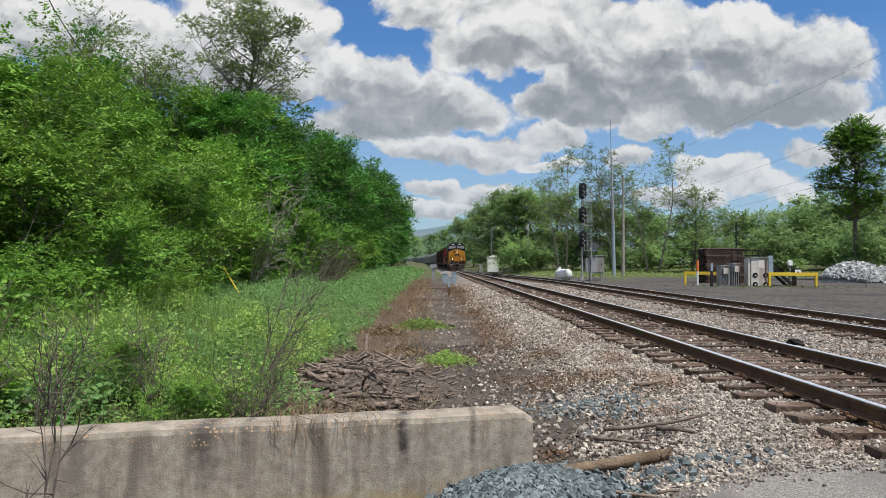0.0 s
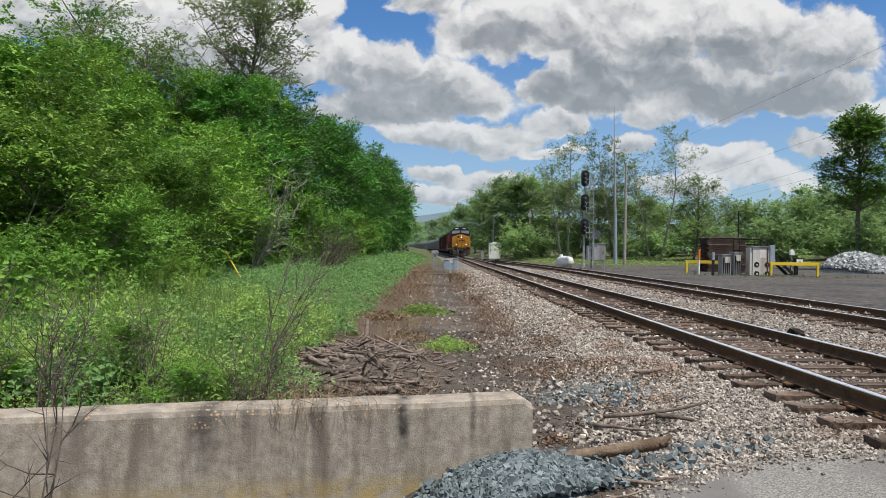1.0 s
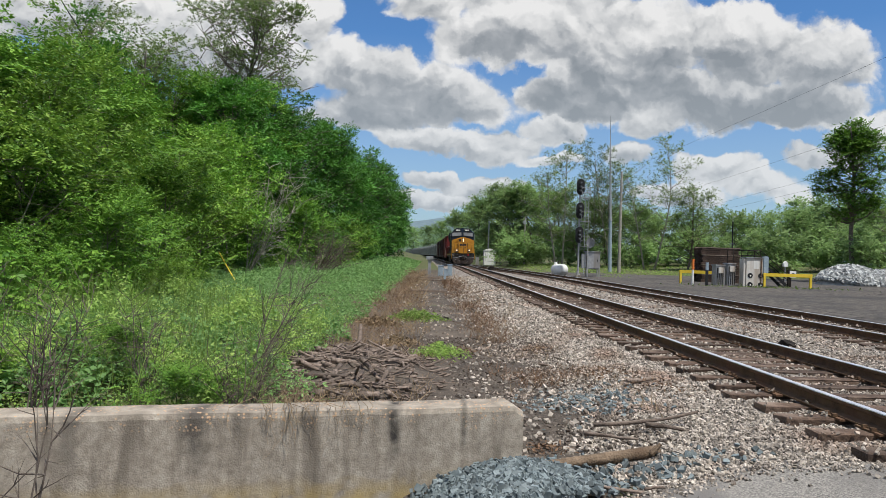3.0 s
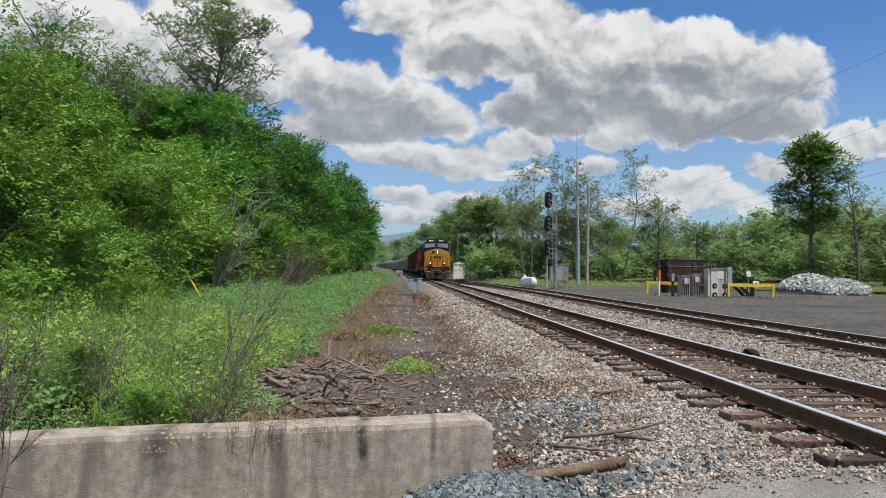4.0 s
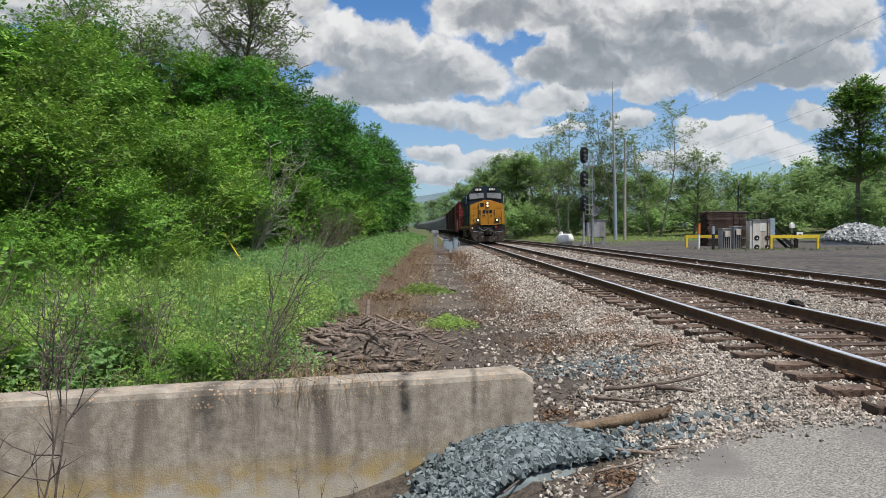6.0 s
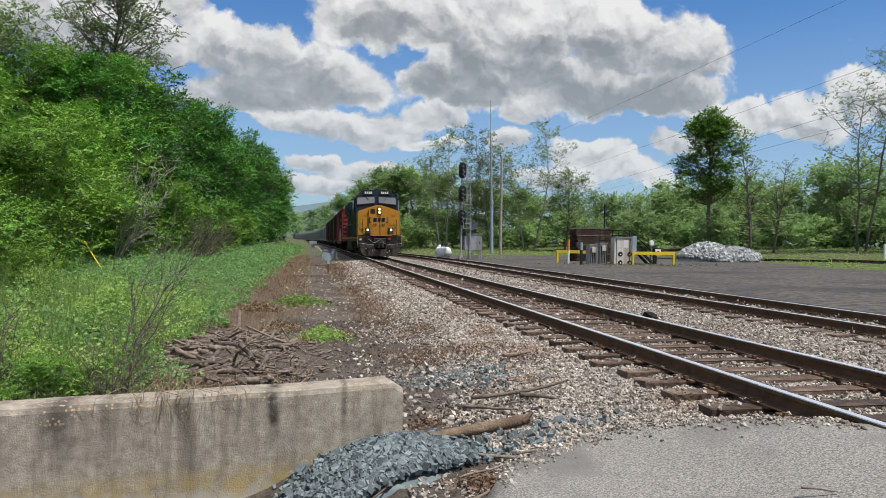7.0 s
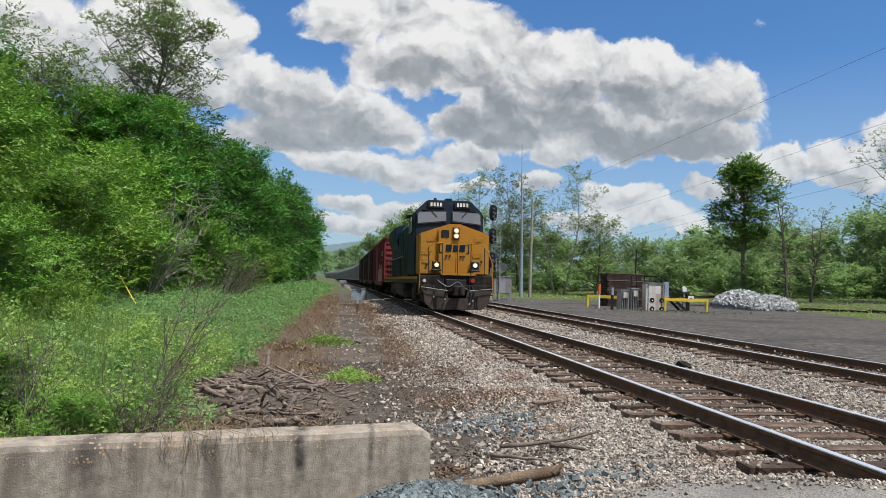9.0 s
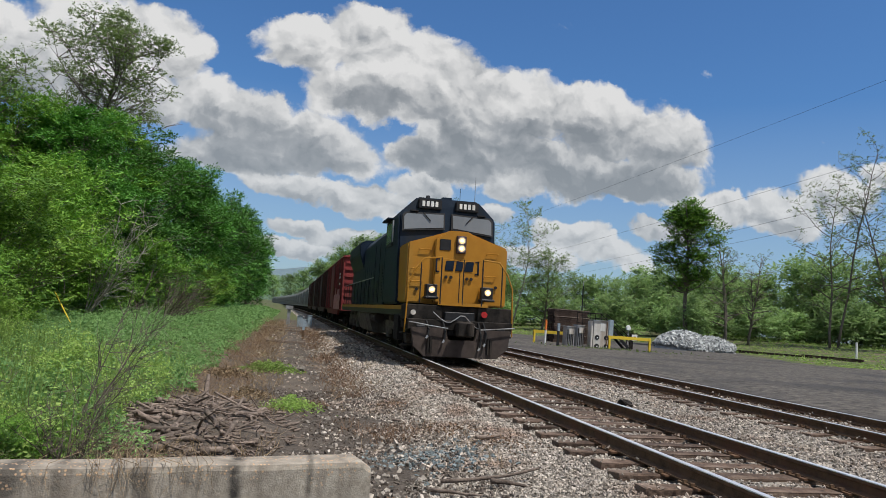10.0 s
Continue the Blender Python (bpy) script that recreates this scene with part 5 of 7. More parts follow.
def build_right_woods():
    r = random.Random(31)
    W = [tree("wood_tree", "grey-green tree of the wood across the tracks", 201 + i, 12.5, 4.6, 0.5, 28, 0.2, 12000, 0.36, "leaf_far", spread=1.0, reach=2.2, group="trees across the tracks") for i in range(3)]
    used = set()
    spots = [(9.5, 118, 0.95), (13.5, 116, 1.0), (17.5, 117, 0.95), (9.0, 136, 1.05), (12.5, 134, 1.1), (9.0, 156, 1.1), (8.5, 180, 1.15), (8.0, 205, 1.15), (7.5, 235, 1.2), (6, 275, 1.2), (21.5, 119, 0.85), (26, 118, 0.8), (31, 116, 0.75), (16, 140, 1.1), (2, 320, 1.2), (-4, 380, 1.2), (-12, 420, 1.2), (-20, 380, 1.2), (-22, 330, 1.2)]
    for i, (x, y, s) in enumerate(spots):
        put(W[i % 3], x, y, r.uniform(0, 360), i % 3 not in used, s=s)
        used.add(i % 3)
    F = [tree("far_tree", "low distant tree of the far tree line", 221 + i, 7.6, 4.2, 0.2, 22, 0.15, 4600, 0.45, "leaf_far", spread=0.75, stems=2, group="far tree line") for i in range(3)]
    used = set()
    k = 0
    for x in range(34, 150, 6):
        y = 122 - 0.28 * (x - 34) + r.uniform(-4, 4)
        put(F[k % 3], x, y, r.uniform(0, 360), k % 3 not in used, s=r.uniform(0.85, 1.2))
        used.add(k % 3)
        k += 1
    for i in range(19):
        x = 40 + 9 * i
        put(F[k % 3], x, 172 - 0.45 * (x - 34) + r.uniform(-6, 6), r.uniform(0, 360), False, s=r.uniform(1.1, 1.5))
        k += 1
    for x, y, s in ((39, 84, 0.8), (45, 80, 0.95), (50, 74, 0.95), (56, 70, 1.1), (61, 64, 1.2), (66, 57, 1.2), (70, 50, 1.3), (47, 88, 1.0), (53, 82, 1.1), (60, 76, 1.25), (75, 44, 1.3), (34, 80, 0.5), (80, 30, 1.4), (84, 14, 1.4), (86, -5, 1.5), (88, -30, 1.5), (42, 76, 0.55)):
        put(F[k % 3], -4.5 + (x + 4.5) * 1.2, y * 1.2, r.uniform(0, 360), False, s=s * 1.15)
        k += 1
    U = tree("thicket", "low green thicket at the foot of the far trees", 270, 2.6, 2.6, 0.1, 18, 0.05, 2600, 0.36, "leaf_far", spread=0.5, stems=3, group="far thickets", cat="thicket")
    first = True
    for x, y in [(9 + 4.0 * i, 108 + r.uniform(-3, 3)) for i in range(13)] + [(44 + 5 * i, 96 - 2 * i + r.uniform(-3, 3)) for i in range(12)] + [(38 + 3.2 * i, 88 - 1.6 * i + r.uniform(-3, 3)) for i in range(18)] + [(62 + 3 * i, 70 - 2.4 * i + r.uniform(-2, 2)) for i in range(14)]:
        put(U, x, y, r.uniform(0, 360), first, s=r.uniform(0.8, 1.4))
        first = False
    # thin spring trees behind the mast
    for i, (x, y, h, cr, n) in enumerate(((14.8, 101, 17.0, 4.2, 3600), (22.2, 99, 17.5, 4.4, 4200), (26.2, 97, 18.5, 4.2, 3400), (41.8, 68, 14.0, 2.8, 700), (54.0, 66, 22.5, 5.0, 1900), (46.8, 71, 10.5, 2.0, 300), (57.5, 62, 18, 4.0, 1500), (19.2, 104, 13.0, 3.5, 2800))):
        put(tree("spring_tree", "tall thin tree with pale bare limbs and sparse new leaves", 240 + i, h, cr, h * 0.22, 34, 0.22, int(n * 3.6), 0.2, "leaf_olive", "bark_pale" if x < 40 else "bark", spread=0.5, clump=1.0, stems=2, group="thin spring trees"), x, y, 50 * i, True)
    put(tree("spring_tree", "round low tree with thin olive foliage", 251, 10.5, 4.3, 1.5, 34, 0.18, 13000, 0.2, "leaf_olive", "bark", spread=0.5, clump=1.0, group="thin spring trees"), 31.0, 95, 10, True)
    put(tree("lone_tree", "full mid-green tree beside the gravel pile", 260, 15.4, 3.7, 5.6, 52, 0.26, 22000, 0.26, "leaf_bright", "bark", spread=0.75, clump=0.3, lean=0.0, reach=1.8, oval=(10.7, 3.5, 5.0)), 36.0, 66, 90, True)
    put(tree("vine_thicket", "tangle of vines and low leaves round a tree foot", 262, 4.6, 1.5, 0.2, 20, 0.06, 4000, 0.24, "leaf_far", "bark", spread=0.5, stems=3, cat="thicket"), 36.2, 65.2, 0, True)


def build_herbs():
    g = np.random.default_rng(8)
    def field(n, x0, x1, y0, y1, size, hmax, seed, name, label, material, keep=None):
        # even density towards the eye
        x = g.uniform(x0, x1, n)
        y = y0 * (y1 / y0) ** g.random(n)
        pos, slope = [], []
        hgt = lambda a, b: hmax * (0.25 + 0.8 * max(0.0, fbm(a, b, 0.7, seed) + 0.45) + 0.9 * max(0.0, fbm(a, b, 2.0, seed + 3)))
        for a, b in zip(x, y):
            if keep and not keep(a, b):
                continue
            top = hgt(a, b)
            slope.append(((top - hgt(a + 0.06, b)) / 0.06, (top - hgt(a, b + 0.06)) / 0.06, 0.0))
            pos.append((a, b, land(a, b) + top * g.random() ** 0.4))
        pos = np.array(pos)
        sz = size * (1 + np.maximum(0, pos[:, 1] - 10) * 0.045)
        sz = sz * np.array([1.0 + 1.1 * max(-0.3, min(0.9, 1.6 * fbm(a, b, 1.3, seed + 8))) for a, b, _ in pos])
        ob = part(name, leaves(name, pos, sz, seed, 1.0, 0.6, np.array(slope) * 1.0), material)
        tagged(ob, label, "weeds", kind="stuff")
    edge = lambda a, b: a < -6.0 + 0.5 * fbm(0, b, 0.5, 7) - 0.25 * step(9, 6.3, b) and b > 5.25 + 0.227 * (a + 10.5)
    field(230000, -13.5, -5.4, 5.9, 125, 0.040, 0.34, 3, "herb_cover", "low green leafy weeds covering the bank beside the path", "herb", edge)
    field(70000, -12.5, -5.6, 5.6, 14, 0.034, 0.5, 5, "weed_patch", "tall yellow-green weeds behind the concrete wall", "herb_light", lambda a, b: edge(a, b) and fbm(a, b, 0.9, 2) > -0.1)
    field(15000, -14, -8.5, 7, 18, 0.065, 0.95, 9, "tall_weeds", "waist-high mixed weeds below the shrubs", "leaf_bright", lambda a, b: a < -8.5 - 0.12 * (b - 7))
    # grass on the far side of the yard
    n = 42000
    x = g.uniform(8, 95, n)
    y = g.uniform(28, 112, n)
    pos = np.array([(a, b, land(a, b) + 0.05) for a, b in zip(x, y) if (b > 76 and a < 40) or a > 38 + (60 - b) * -0.35 + (20 if b < 40 else 0)])
    ob = part("far_grass", leaves("far_grass", pos, np.full(len(pos), 0.42), 4, 0.15, 0.16), "herb_light")
    tagged(ob, "long light green grass beyond the yard", "grass", kind="stuff")
    # thin grass in the cinders round the barriers
    n = 900
    x, y = g.normal(17.5, 2.6, n), g.normal(45.0, 0.9, n)
    pos = np.array([(a, b, land(a, b) + 0.05) for a, b in zip(x, y)])
    tagged(part("yard_grass", leaves("yard_grass", pos, np.full(n, 0.22), 41, 0.3, 0.3), "leaf_olive"), "thin olive grass tufts in the cinders by the barrier", "grass", kind="stuff")
    # green grass blades standing among the weeds
    segs = []
    for _ in range(3000):
        b = 5.8 * (13 / 5.8) ** g.random()
        a = g.uniform(-12.0, -5.7)
        if not edge(a, b) or fbm(a, b, 1.1, 4) < -0.15:
            continue
        z = land(a, b) + 0.1
        h = g.uniform(0.25, 0.75)
        d = g.normal(size=2) * 0.13
        k = 1 + max(0, b - 8) * 0.06
        segs.append((a, b, z, a + d[0] * 0.4, b + d[1] * 0.4, z + h * 0.6, 0.0032 * k, 0.0026 * k))
        segs.append((a + d[0] * 0.4, b + d[1] * 0.4, z + h * 0.6, a + d[0], b + d[1], z + h, 0.0026 * k, 0.0008 * k))
    v, f = frusta(segs, 3)
    tagged(part("grass_blades", mesh_np("grass_blades", v, f), "herb_light"), "upright yellow-green grass blades among the weeds", "grass", kind="stuff")
    # withered blades
    segs = []
    for _ in range(5200):
        b = 7.0 * (60 / 7.0) ** g.random()
        a = g.uniform(-6.4, -4.5) + 0.2 * fbm(0, b, 0.7, 5)
        if g.random() < 0.25:
            a = g.uniform(-3.6, -2.2)
            if fbm(a, b, 0.8, 6) < 0.1:
                continue
        z = land(a, b) if a < -3.4 else bed_z(a, b)
        k = 1 + max(0, b - 12) * 0.03
        h = g.uniform(0.06, 0.22) * k
        d = g.normal(size=2) * 0.12 * k
        segs.append((a, b, z, a + d[0], b + d[1], z + h, 0.004 * k, 0.0015 * k))
    v, f = frusta(segs, 3)
    tagged(part("withered_grass", mesh_np("withered_grass", v, f), "straw"), "thin withered tan grass blades along the path", "dry grass", kind="stuff")


def build_rusty_strip():
    """Red-brown withered plants along the foot of the ballast and beside the path."""
    g = np.random.default_rng(52)
    segs, pos = [], []
    for _ in range(5200):
        b = 8.6 * (45 / 8.6) ** g.random()
        a = -3.15 + 0.35 * fbm(0, b, 0.35, 21) + g.normal() * 0.28 if g.random() < 0.6 else -5.3 + 0.4 * fbm(0, b, 0.4, 23) + g.normal() * 0.35
        if fbm(a, b, 0.55, 17) < (0.12 if b < 13 else -0.12):
            continue
        z = (land(a, b) if a < -3.4 else bed_z(a, b)) + 0.01
        k = 1 + max(0, b - 12) * 0.035
        h = g.uniform(0.05, 0.16) * k
        d = g.normal(size=2) * 0.09 * k
        segs.append((a, b, z, a + d[0], b + d[1], z + h, 0.0035 * k, 0.0015 * k))
        pos.append((a + d[0] * g.random(), b + d[1] * g.random(), z + h * g.random()))
    v, f = frusta(segs, 3)
    pos = np.array(pos)
    tagged(part("rusty_stalks", mesh_np("rusty_stalks", v, f), "rust_leaf"), "red-brown withered stalks along the foot of the ballast", "dry plants", kind="stuff")
    tagged(part("rusty_leaves", leaves("rusty_leaves", pos, 0.035 * (1 + np.maximum(0, pos[:, 1] - 12) * 0.04), 53, 0.3, 0.45), "rust_leaf"), "red-brown dead leaves along the path", "dry plants", kind="stuff")


def bare_shrub(name, label, x, y, z, seed, h, stems, spread, lean, material="twig", r=0.008, cat="dead shrub"):
    g = np.random.default_rng(seed)
    segs = []
    for s in range(stems):
        d = np.array([lean[0] + g.normal() * spread, lean[1] + g.normal() * spread, 1.0])
        pts = limb(g, (g.normal() * 0.06, g.normal() * 0.05, -0.05), d, h * g.uniform(0.6, 1.0), r * g.uniform(0.6, 1.1), 7, 0.02, 0.10, segs)
        for q in pts[2:]:
            for w in range(2):
                e = g.normal(size=3) * 0.6 + np.array([lean[0], lean[1], 0.8])
                e /= np.linalg.norm(e)
                sub = limb(g, q, e, h * g.uniform(0.12, 0.3), r * 0.42, 4, 0.03, 0.16, segs)
                e2 = e + g.normal(size=3) * 0.5
                limb(g, sub[2], e2 / np.linalg.norm(e2), h * 0.1, r * 0.25, 2, 0.02, 0.1, segs)
    t = thing(name, label, cat, m=pose(x, y, z))
    v, f = frusta(segs, 4)
    part("stem_tangle", mesh_np("stem_tangle", v, f), material, t)["kind"] = "stuff"
    return t


def build_dead_growth():
    bare_shrub("dead_weed", "tall bare dark weed stems before the concrete wall", -6.95, 4.55, -1.1, 1, 2.05, 3, 0.07, (0.26, 0.0), r=0.014)
    bare_shrub("dead_weed", "bare brown stems leaning over the wall", -7.3, 5.6, -0.1, 2, 1.1, 9, 0.28, (0.15, 0.0))
    bare_shrub("dead_weed", "bare brown stems leaning over the wall", -8.2, 6.0, -0.1, 3, 1.2, 9, 0.3, (0.2, 0.0))
    bare_shrub("dead_weed", "dark leaning dead stalks above the green weeds", -6.35, 7.6, -0.3, 4, 1.75, 7, 0.12, (0.42, 0.25), r=0.009)
    bare_shrub("dead_weed", "fan of dry stalks behind the wall", -6.0, 6.25, -0.25, 5, 0.75, 22, 0.45, (0.25, -0.05), "dry_wood", r=0.006)
    bare_shrub("dead_weed", "fan of dry stalks behind the wall", -5.55, 6.2, -0.3, 6, 0.55, 26, 0.55, (0.3, -0.05), "straw", r=0.005)
    bare_shrub("dead_weed", "dry stems among the weeds", -7.0, 6.7, -0.2, 7, 1.0, 8, 0.35, (0.1, 0.0))
    bare_shrub("dead_weed", "dry stems among the weeds", -9.2, 7.2, -0.2, 8, 1.3, 10, 0.3, (0.15, 0.0))
    bare_shrub("dead_weed", "thin bare twigs before the wall", -5.25, 5.0, -0.85, 9, 0.5, 4, 0.4, (0.15, 0.0), r=0.005)
    bare_shrub("dead_brush", "grey tangle of dead branches at the bank", -9.3, 30.0, -0.1, 10, 2.6, 22, 0.45, (0.75, -0.1), "dry_wood", r=0.022)
    bare_shrub("dead_brush", "bare pale twigs among the shrubs", -11.5, 27.5, 0.1, 12, 4.4, 9, 0.22, (0.25, 0.0), "bark_pale", r=0.03)
    bare_shrub("dead_brush", "bare brown saplings on the slope", -15.2, 20.0, 1.5, 13, 4.6, 8, 0.12, (0.0, 0.0), "bark_pale", r=0.035)
    # vine hanging over the wall
    g = np.random.default_rng(3)
    segs = []
    for k in range(34):
        x = g.normal(-5.55, 0.28)
        wy = 6.02 + (x + 3.70) * 0.2265
        p = np.array([x, wy + g.uniform(0.1, 0.4), 0.02 + g.uniform(0, 0.08)])
        q = np.array([x + g.uniform(-0.1, 0.25), wy - 0.03, 0.03])
        segs.append((*p, *q, 0.0022, 0.002))
        e = np.array([g.uniform(-0.3, 0.5), -0.05, -0.6])
        pts = limb(g, q, e / np.linalg.norm(e), g.uniform(0.12, 0.5), 0.0018, 7, -0.10, 0.30, segs)
    segs = [s if s[4] <= 6.0 + (s[3] + 3.70) * 0.2265 - 0.008 or s[5] > 0.0 else (*s[:4], 6.0 + (s[3] + 3.70) * 0.2265 - 0.012, *s[5:]) for s in segs]
    v, f = frusta(segs, 4)
    t = thing("dead_vine", "dry brown vine tangle hanging over the concrete wall", "vine")
    part("stem_tangle", mesh_np("stem_tangle", v, f), "straw", t)["kind"] = "stuff"


def weed_clump(x, y, seed, n, rad, h, material, label):
    g = np.random.default_rng(seed)
    p = g.normal(size=(n, 2)) * rad * 0.5
    z = h * g.random(n) * np.exp(-(p ** 2).sum(1) / rad ** 2)
    zz = land(x, y) if x < -3.4 else bed_z(x, y)
    t = thing("weed_clump", label, "weed", "weeds on the path", m=pose(x, y, zz + 0.03))
    part("leaves", leaves("leaves", np.c_[p, z], np.full(n, 0.042 if material == "rust_leaf" else 0.06 if y < 14 else 0.10), seed, 0.5, 0.42), material, t)


def build_clumps():
    for i, (x, y, n, rad, h, ma, la) in enumerate((
            (-4.72, 17.6, 900, 0.62, 0.25, "herb_light", "bright green weed clump on the dark path"), (-4.25, 11.5, 900, 0.42, 0.22, "herb_light", "bright green weed clump on the dark path"),
            (-4.95, 12.6, 420, 0.40, 0.18, "straw", "withered weed clump beside the path"), (-3.9, 11.9, 260, 0.35, 0.12, "rust_leaf", "reddish dry weed clump"),
            (-2.1, 9.3, 240, 0.5, 0.04, "rust_leaf", "patch of red-brown dead leaves on the ballast"), (-2.6, 11.8, 160, 0.4, 0.08, "rust_leaf", "patch of red-brown dead leaves on the ballast"),
            (-3.45, 6.35, 150, 0.2, 0.05, "rust_leaf", "orange dead leaves by the end of the wall"), (-4.95, 7.0, 320, 0.3, 0.18, "herb_light", "small green weeds behind the wall"),
            (-3.35, 4.75, 220, 0.2, 0.05, "rust_leaf", "brown dead leaves on the dark gravel"), (-5.6, 16.0, 350, 0.5, 0.2, "straw", "withered weed clump beside the path"),
            (-1.75, 8.3, 180, 0.5, 0.05, "rust_leaf", "patch of red-brown dead leaves on the ballast"), (11.5, 60, 500, 1.6, 0.8, "herb_light", "green weeds beside the signal cabinet"),
            (-5.9, 8.0, 420, 0.4, 0.3, "herb", "small green weeds behind the wall"))):
        weed_clump(x, y, 300 + i, n, rad, h, ma, la)


build_left_woods()
build_right_woods()
build_herbs()
build_rusty_strip()
build_dead_growth()
build_clumps()


# ---- railway fixtures ----
def signal_mast():
    t = thing("signal_mast", "tall grey railway signal mast with three black lamp heads and ladder", "railway signal", m=pose(8.0, 58, -0.25))
    P = lambda n, s, m, l="", par=None: part(n, s, m, par or t, l)
    P("base", bev(B((-0.22, 0.22, -0.22, 0.22, -0.05, 0.12)), 0.03), "concrete")
    P("base_flare", C((0, 0, 0.1), (0, 0, 0.45), 0.17, 0.09, 12), "grey_metal")
    P("mast", C((0, 0, 0.1), (0, 0, 7.4), 0.085, 0.075, 12), "grey_metal", "round grey steel mast")
    for z in (3.45, 5.45, 7.42):
        bm = bmesh.new()
        n = 20
        pts = []
        for k in range(n):
            a = 2 * math.pi * k / n
            pts.append((0.33 * math.cos(a), z + (0.34 if math.sin(a) > 0 else -0.34) + 0.33 * math.sin(a)))
        h = P("signal_head", bev(prism(pts, -0.20, -0.12), 0.012), "black", "black oval signal backboard")
        P("lamp_case", B((-0.16, 0.16, -0.12, 0.16, z - 0.5, z + 0.5), bev=0.03), "black", "", h)
        for dz in (-0.33, 0.0, 0.33):
            P("hood", C((0, -0.20, z + dz + 0.02), (0, -0.46, z + dz + 0.02), 0.12, 0.125, 14), "black", "", h)
            P("lens", C((0, -0.21, z + dz), (0, -0.475, z + dz), 0.07, 0.07, 12), "pane", "", h)
    for sx in (0.50, 0.78):
        P("ladder_rail", B((sx - 0.02, sx + 0.02, 0.12, 0.16, 0.2, 7.3)), "grey_metal", "galvanised ladder")
    for k in range(22):
        P("ladder_rung", C((0.5, 0.14, 0.5 + k * 0.31), (0.78, 0.14, 0.5 + k * 0.31), 0.012, 0.012, 6), "grey_metal")
    for z in (2.5, 4.55, 6.5):
        P("platform", B((0.08, 0.82, -0.28, 0.32, z, z + 0.05)), "grey_metal", "steel service platform")
        P("platform_rail", T([(0.12, -0.28, z), (0.12, -0.28, z + 0.85), (0.82, -0.28, z + 0.85), (0.82, -0.28, z)], 0.018), "grey_metal")
        P("platform_rail", T([(0.12, -0.28, z + 0.45), (0.82, -0.28, z + 0.45)], 0.016), "grey_metal")
        P("bracket", T([(0.0, 0.0, z - 0.35), (0.6, 0.0, z)], 0.02), "grey_metal")
    return t


def build_fixtures():
    signal_mast()
    # cabinet with dish beside the signal
    t = thing("signal_cabinet", "grey steel relay cabinet on legs beside the signal", "cabinet", m=pose(9.55, 59.5, -0.25))
    part("body", bev(B((-0.55, 0.55, -0.4, 0.4, 0.62, 2.05)), 0.02), "grey_metal", t)
    part("roof", bev(B((-0.62, 0.62, -0.47, 0.47, 2.05, 2.14)), 0.02), "grey_metal", t)
    part("door", bev(B((-0.48, 0.48, -0.425, -0.40, 0.7, 1.98)), 0.01), "grey_metal", t)
    part("handle", B((0.3, 0.34, -0.46, -0.42, 1.25, 1.45)), "black", t)
    for sx in (-0.5, 0.5):
        for sy in (-0.35, 0.35):
            part("leg", B((sx - 0.04, sx + 0.04, sy - 0.04, sy + 0.04, -0.05, 0.63)), "grey_metal", t)
    part("side_box", bev(B((-0.95, -0.57, -0.25, 0.25, 0.7, 1.9)), 0.02), "grey_metal", t)
    t = thing("dish_antenna", "small pale dish antenna on a thin grey pipe", "antenna", m=pose(9.0, 59.0, -0.25))
    part("pipe", C((0, 0, -0.05), (0, 0, 2.9), 0.045, 0.045, 8), "grey_metal", t)
    bm = bmesh.new()
    bmesh.ops.create_uvsphere(bm, u_segments=16, v_segments=10, radius=0.42)
    for v in list(bm.verts):
        v.co.y *= 0.28
    bmesh.ops.delete(bm, geom=[v for v in bm.verts if v.co.y < -0.03], context="VERTS")
    bmesh.ops.solidify(bm, geom=bm.faces[:], thickness=0.015)
    bmesh.ops.rotate(bm, verts=bm.verts, cent=(0, 0, 0), matrix=Matrix.Rotation(radians(-45), 3, "Z"))
    bmesh.ops.translate(bm, verts=bm.verts, vec=(0.22, 0, 2.85))
    part("dish", bm, "grey_metal", t)
    part("feed_arm", T([(0.22, 0, 2.7), (0.75, -0.35, 2.95)], 0.015), "grey_metal", t)
    # propane tank
    t = thing("propane_tank", "white horizontal propane tank with domed ends on the ground", "gas tank", m=pose(6.95, 60.5, -0.33))
    bm = bmesh.new()
    bmesh.ops.create_uvsphere(bm, u_segments=24, v_segments=16, radius=0.48, matrix=Matrix.Rotation(radians(90), 4, "Y"))
    for v in bm.verts:
        v.co.x = v.co.x * 0.8 + (0.36 if v.co.x > 0.001 else -0.36 if v.co.x < -0.001 else 0)
        v.co.z += 0.55
    me = smooth(to_mesh("tank", bm))
    part("tank", me, "white", t)
    part("valve_dome", C((-0.35, 0, 0.95), (-0.35, 0, 1.22), 0.17, 0.13, 14), "white", t)
    for sx in (-0.45, 0.45):
        part("foot", B((sx - 0.06, sx + 0.06, -0.3, 0.3, -0.03, 0.22)), "concrete", t)
    # radio mast and wooden pole
    t = thing("radio_mast", "slim blue-grey radio mast with whip antenna", "mast", m=pose(16.45, 80, -0.2))
    part("lower_tube", C((0, 0, 0), (-0.10, 0, 6.0), 0.22, 0.18, 12), "blue_grey", t)
    part("upper_tube", C((-0.10, 0, 6.0), (-0.34, 0, 14.2), 0.14, 0.09, 10), "grey_metal", t)
    part("collar", C((-0.10, 0, 5.9), (-0.105, 0, 6.15), 0.23, 0.23, 12), "grey_metal", t)
    part("whip", C((-0.34, 0, 14.2), (-0.42, 0, 18.0), 0.05, 0.025, 6), "grey_metal", t)
    t = thing("utility_pole", "weathered grey wooden pole without wires", "pole", m=pose(17.5, 80, -0.2))
